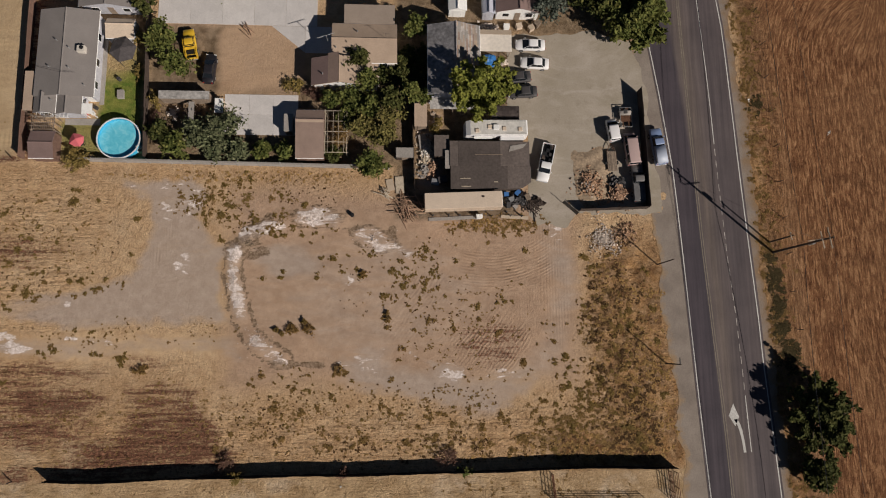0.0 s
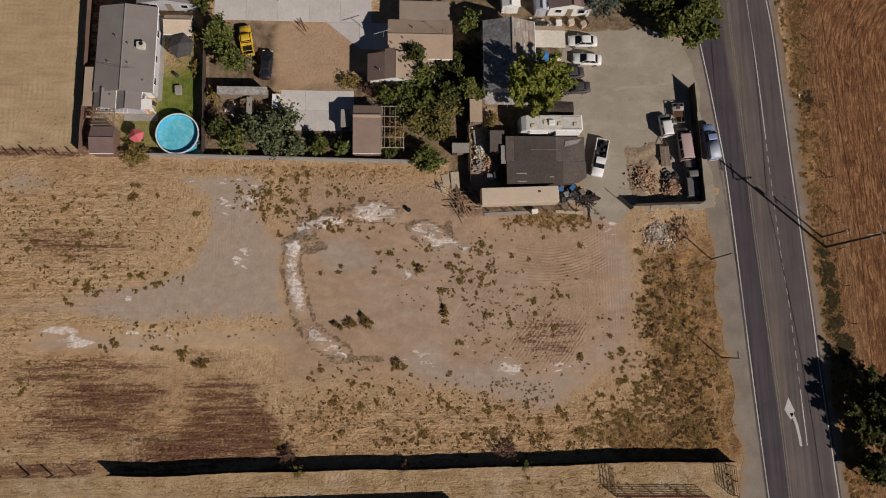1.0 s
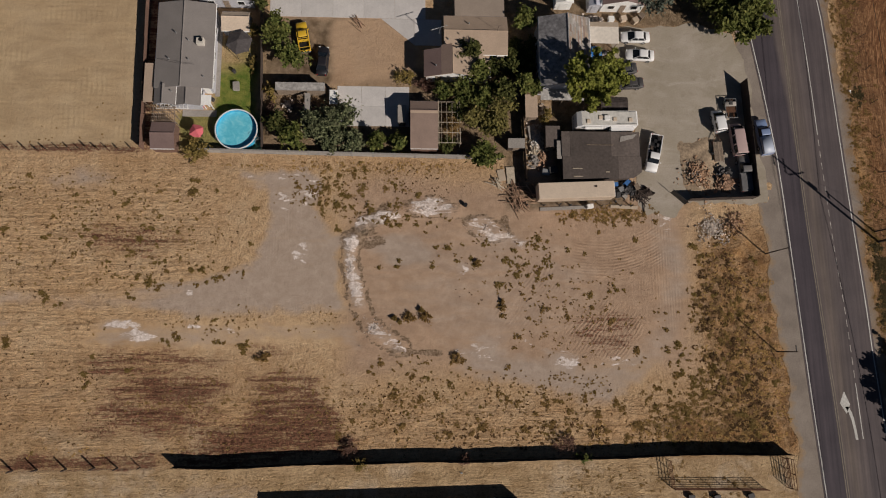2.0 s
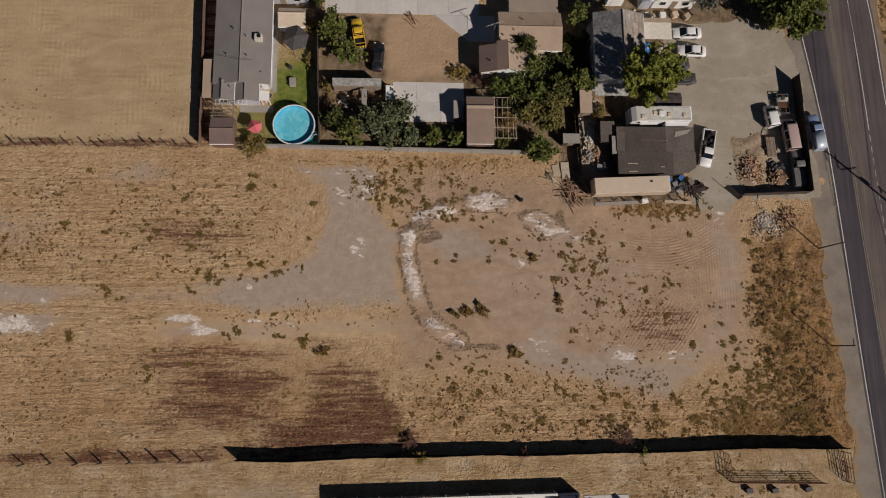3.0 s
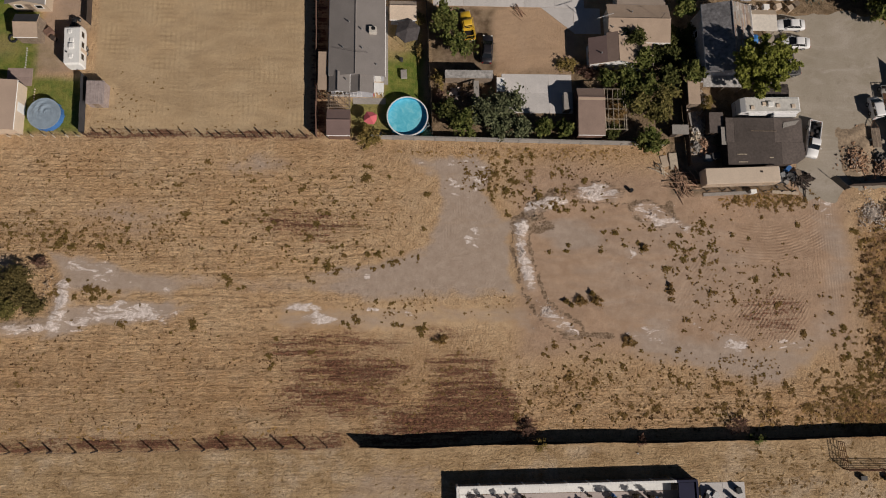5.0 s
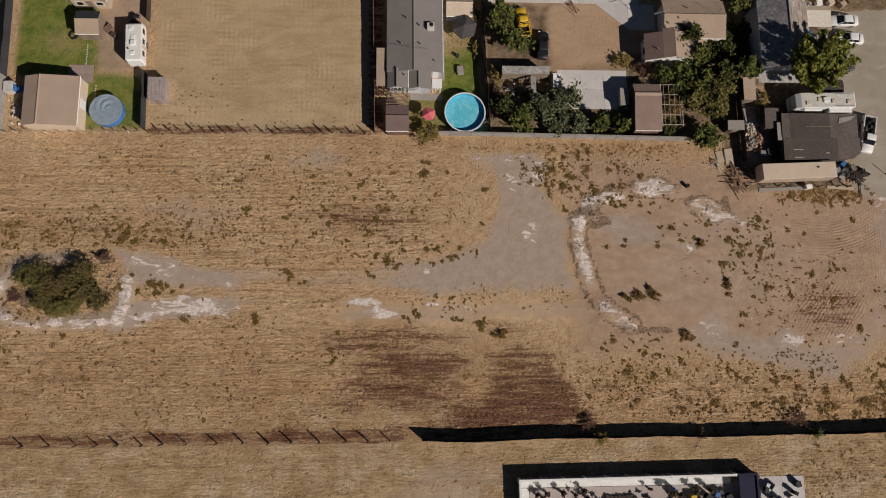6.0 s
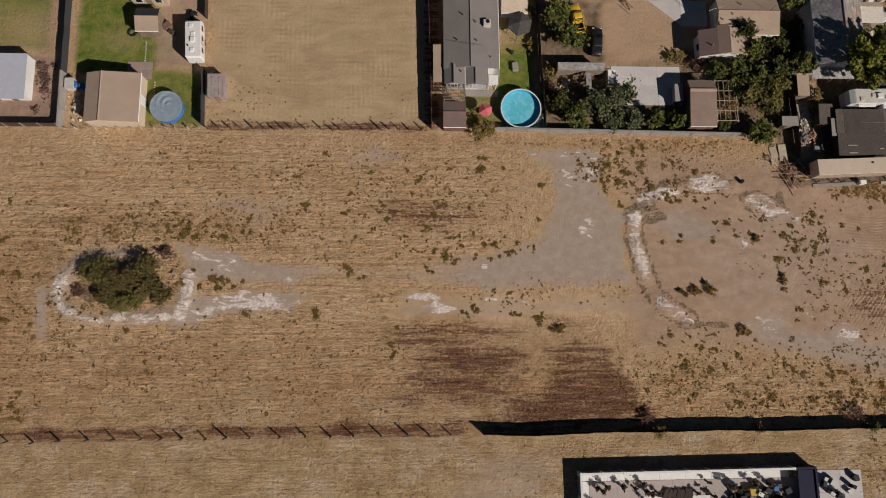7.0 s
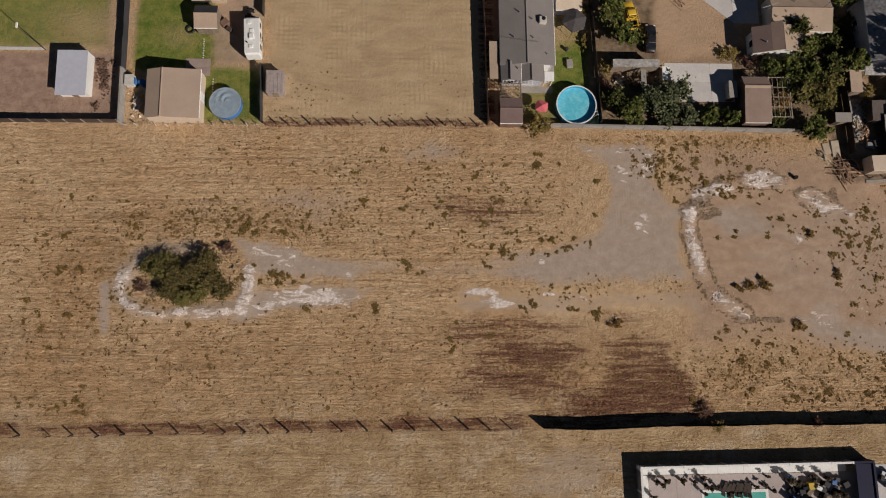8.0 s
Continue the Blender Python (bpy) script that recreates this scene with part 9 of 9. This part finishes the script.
M_CANOPY = plain("faded_black_canvas", (0.085, 0.075, 0.075), 0.9, vary=0.25, grain=2)
gazebo(-41.6, 16.9, 2.0)
crate("pale garden bench box on the lawn", -42.2, 10.6, 0.9, 1.3, 0.45, M_CONC_OLD, 4, "garden_box", "box")
barrel("dark fire drum on the lawn", -42.6, 13.0, M_METAL_DARK, 0.6, 0.28)
crate("white pump box beside the pool", -45.9, 0.9, 0.6, 0.45, 0.5, M_WHITE, 10, "pump_box", "box")
for i, (x, y, m) in enumerate(((-46.7, 8.2, M_WHITE), (-46.0, 7.6, M_WHITE), (-45.6, 8.4, M_METAL_DARK), (-47.0, 7.4, M_RED))):
    crate("small patio box by the porch", x, y, 0.5, 0.45, 0.5, m, i * 31, "crate", "box")
for i, (x, y, m) in enumerate(((-108.6, 6.8, M_BLUE), (-107.4, 6.6, M_BLUE))):
    barrel("blue plastic barrel beside the tan shed", x, y, m, 1.1, 0.5)
crate("pale metal cabinet against the block wall", -109.2, 6.9, 1.3, 1.6, 1.2, M_DIRTY_WHITE, 2, "storage_cabinet", "cabinet")
heap("salvage", "white and grey odds and ends beside the tan shed", "salvage", -108.2, 3.3, 1.0, 2.2, 0.5, 90, (0.15, 0.5), M_RUBBLE, 57)
crate("brown playground box beside the playhouse", -95.7, 16.6, 1.2, 0.9, 0.7, M_WOOD_RED, 40, "crate", "box")
crate("dark playground box beside the playhouse", -95.0, 15.6, 0.8, 0.6, 0.6, M_WOOD_DARK, -30, "crate", "box")
for i in range(9):
    st = thing("stepping_stone", "pale round stepping stone in the lawn", "stepping stone", -98.9 + 0.05 * (i % 2), 14.1 - i * 0.38, 0, 0, "stepping stones")
    part("stone", disc(0, 0, 0.0, 0.05, 0.11, sides=10), M_CONC, st)
for i in range(6):
    st = thing("stepping_stone", "pale round stepping stone in the lawn", "stepping stone", -97.2, 7.6 - i * 0.42, 0, 0, "stepping stones")
    part("stone", disc(0, 0, 0.0, 0.05, 0.12, sides=10), M_CREAM, st)
tw = thing("tyre", "black tyre leaning on the lawn by the playhouse", "tyre", -101.0, 15.6)
bm = bmesh.new()
ring = [(0.55 * math.cos(2 * math.pi * i / 18), 0.55 * math.sin(2 * math.pi * i / 18), 0.14) for i in range(19)]
part("rubber_ring", tube(ring, 0.14, bm, 8), M_RUBBER, tw)


def quad_bike(x, y):
    """A small dark quad with four balloon tyres."""
    q = thing("quad_bike", "dark quad bike parked beside the trailer", "quad bike", x, y, 0, 80)
    part("body", loft([(-0.8, 0.25, 0.45, 0.75, 0.8), (-0.2, 0.3, 0.45, 0.85, 0.7), (0.4, 0.3, 0.45, 0.9, 0.7), (0.8, 0.25, 0.45, 0.7, 0.8)]), M_BLACK, q)
    wheels(q, [(0.6, 0.45), (0.6, -0.45), (-0.6, 0.45), (-0.6, -0.45)], 0.28, 0.24)
    part("handlebar", tube([(0.3, -0.4, 1.0), (0.35, 0, 0.95), (0.3, 0.4, 1.0)], 0.025), M_METAL_DARK, q)


quad_bike(-92.0, 18.2)


# the pipe corral and gate south of the screen fence
def pipe_panel(label, x0, y0, x1, y1, h, rails, bays, material):
    d = Vector((x1 - x0, y1 - y0))
    f = thing("pipe_gate", label, "gate", x0, y0, 0, math.degrees(math.atan2(d.y, d.x)))
    for k in range(rails):
        z = 0.15 + (h - 0.2) * k / (rails - 1)
        part("rail", tube([(0, 0, z), (d.length, 0, z)], 0.045, sides=6), material, f)
    for k in range(bays + 1):
        u = d.length * k / bays
        part("upright", tube([(u, 0, 0), (u, 0, h)], 0.05, sides=6), material, f)
    return f


pipe_panel("dark rusty pipe corral panel", 21.5, -49.1, 35.2, -49.5, 1.5, 5, 7, M_RUST)
pipe_panel("dark rusty pipe corral panel", 21.1, -45.2, 21.45, -49.0, 1.5, 4, 3, M_RUST)
pipe_panel("dark rusty pipe gate leaf by the road", 38.2, -45.2, 38.6, -49.4, 1.6, 5, 3, M_RUST)
pipe_panel("dark rusty pipe gate leaf by the road", 39.2, -45.4, 39.4, -49.6, 1.4, 3, 2, M_RUST)
for i, (x, y) in enumerate(((24.2, -50.4), (28.0, -50.5), (33.0, -50.4))):
    crate("dark feed trough behind the corral panel", x, y, 0.9, 0.6, 0.5, M_METAL_DARK, i * 8, "feed_trough", "trough")


# furniture and pots on the walled pool deck
def pot_plant(x, y, k, seed):
    p = thing("potted_plant", "dark potted plant on the pool deck", "potted plant", x, y, 0.06, 0, "deck plants")
    part("pot", disc(0, 0, 0, 0.4 * k, 0.16 * k, sides=12, r1=0.22 * k), M_WOOD_DARK, p)
    rnd = random.Random(seed)
    pts, _ = crown_points(rnd, 0.22 * k, 0.22 * k, 0.45 * k, 10, 22, 0.16 * k)
    v, f = leaf_cards([q + Vector((0, 0, 0.8 * k)) for q in pts], 0.12 * k, rnd)
    sheet("foliage", v, f, M_DECK_LEAF, p)
    return p


def lounger(x, y, turn):
    p = thing("sun_lounger", "dark brown sun lounger on the pool deck", "lounger", x, y, 0.06, turn, "deck loungers")
    part("seat", box(-0.3, 0.3, -0.9, 0.4, 0.28, 0.34, bevel=0.01), M_WOOD_DARK, p)
    bm = hexa(bmesh.new(), [(-0.3, 0.4, 0.28), (0.3, 0.4, 0.28), (0.3, 1.0, 0.75), (-0.3, 1.0, 0.75)], [(-0.3, 0.4, 0.34), (0.3, 0.4, 0.34), (0.3, 0.97, 0.81), (-0.3, 0.97, 0.81)])
    part("backrest", bm, M_WOOD_DARK, p)
    for u in (-0.26, 0.26):
        for v in (-0.8, 0.3):
            part("leg", box(u - 0.03, u + 0.03, v - 0.03, v + 0.03, 0, 0.28), M_WOOD_DARK, p)
    return p


rnd = random.Random(77)
for i in range(7):
    lounger(-22.5 + i * 0.6, -53.6 + rnd.uniform(-0.15, 0.15), rnd.uniform(140, 170))
DECK_POTS = ((-32.4, -52.4), (-31.6, -52.7), (-30.9, -52.2), (-28.7, -52.2), (-26.9, -52.5), (-25.6, -52.0), (-25.5, -54.1), (-24.6, -53.3), (-25.2, -53.0), (-23.5, -53.3), (-17.9, -53.3), (-16.2, -51.9), (-15.5, -53.9), (-16.7, -53.2), (-32.9, -54.5), (-32.4, -58.0))
for i, (x, y) in enumerate(DECK_POTS):
    pot_plant(x, y, rnd.uniform(0.8, 1.15), i)
for i in range(46):
    x, y = rnd.uniform(-13.5, -4.6), -51.9 - 3.8 * rnd.random() ** 0.8
    k = rnd.random()
    if k < 0.45:
        pot_plant(x, y, rnd.uniform(0.8, 1.4), 200 + i)
    else:
        crate("stored box on the pool deck", x, y, rnd.uniform(0.4, 0.9), rnd.uniform(0.4, 0.8), rnd.uniform(0.4, 1.1), rnd.choice((M_BLACK, M_METAL_DARK, M_WHITE, M_CONC_OLD, M_WOOD, M_BLUE, M_RUBBER)), rnd.uniform(0, 90), "crate", "box", 0.06)
crate("yellow plastic chest on the pool deck", -10.0, -53.3, 0.8, 0.9, 0.8, M_YELLOW, 6, "crate", "box", 0.06)
for i in range(12):
    x, y = 0.6 + 5.2 * rnd.random(), -51.3 - 3.0 * rnd.random()
    crate("dark stored box outside the walled yard", x, y, rnd.uniform(0.4, 0.8), rnd.uniform(0.4, 0.8), rnd.uniform(0.4, 1.0), rnd.choice((M_BLACK, M_METAL_DARK, M_RUBBER, M_METAL)), rnd.uniform(0, 90), "crate", "box", 0.06)
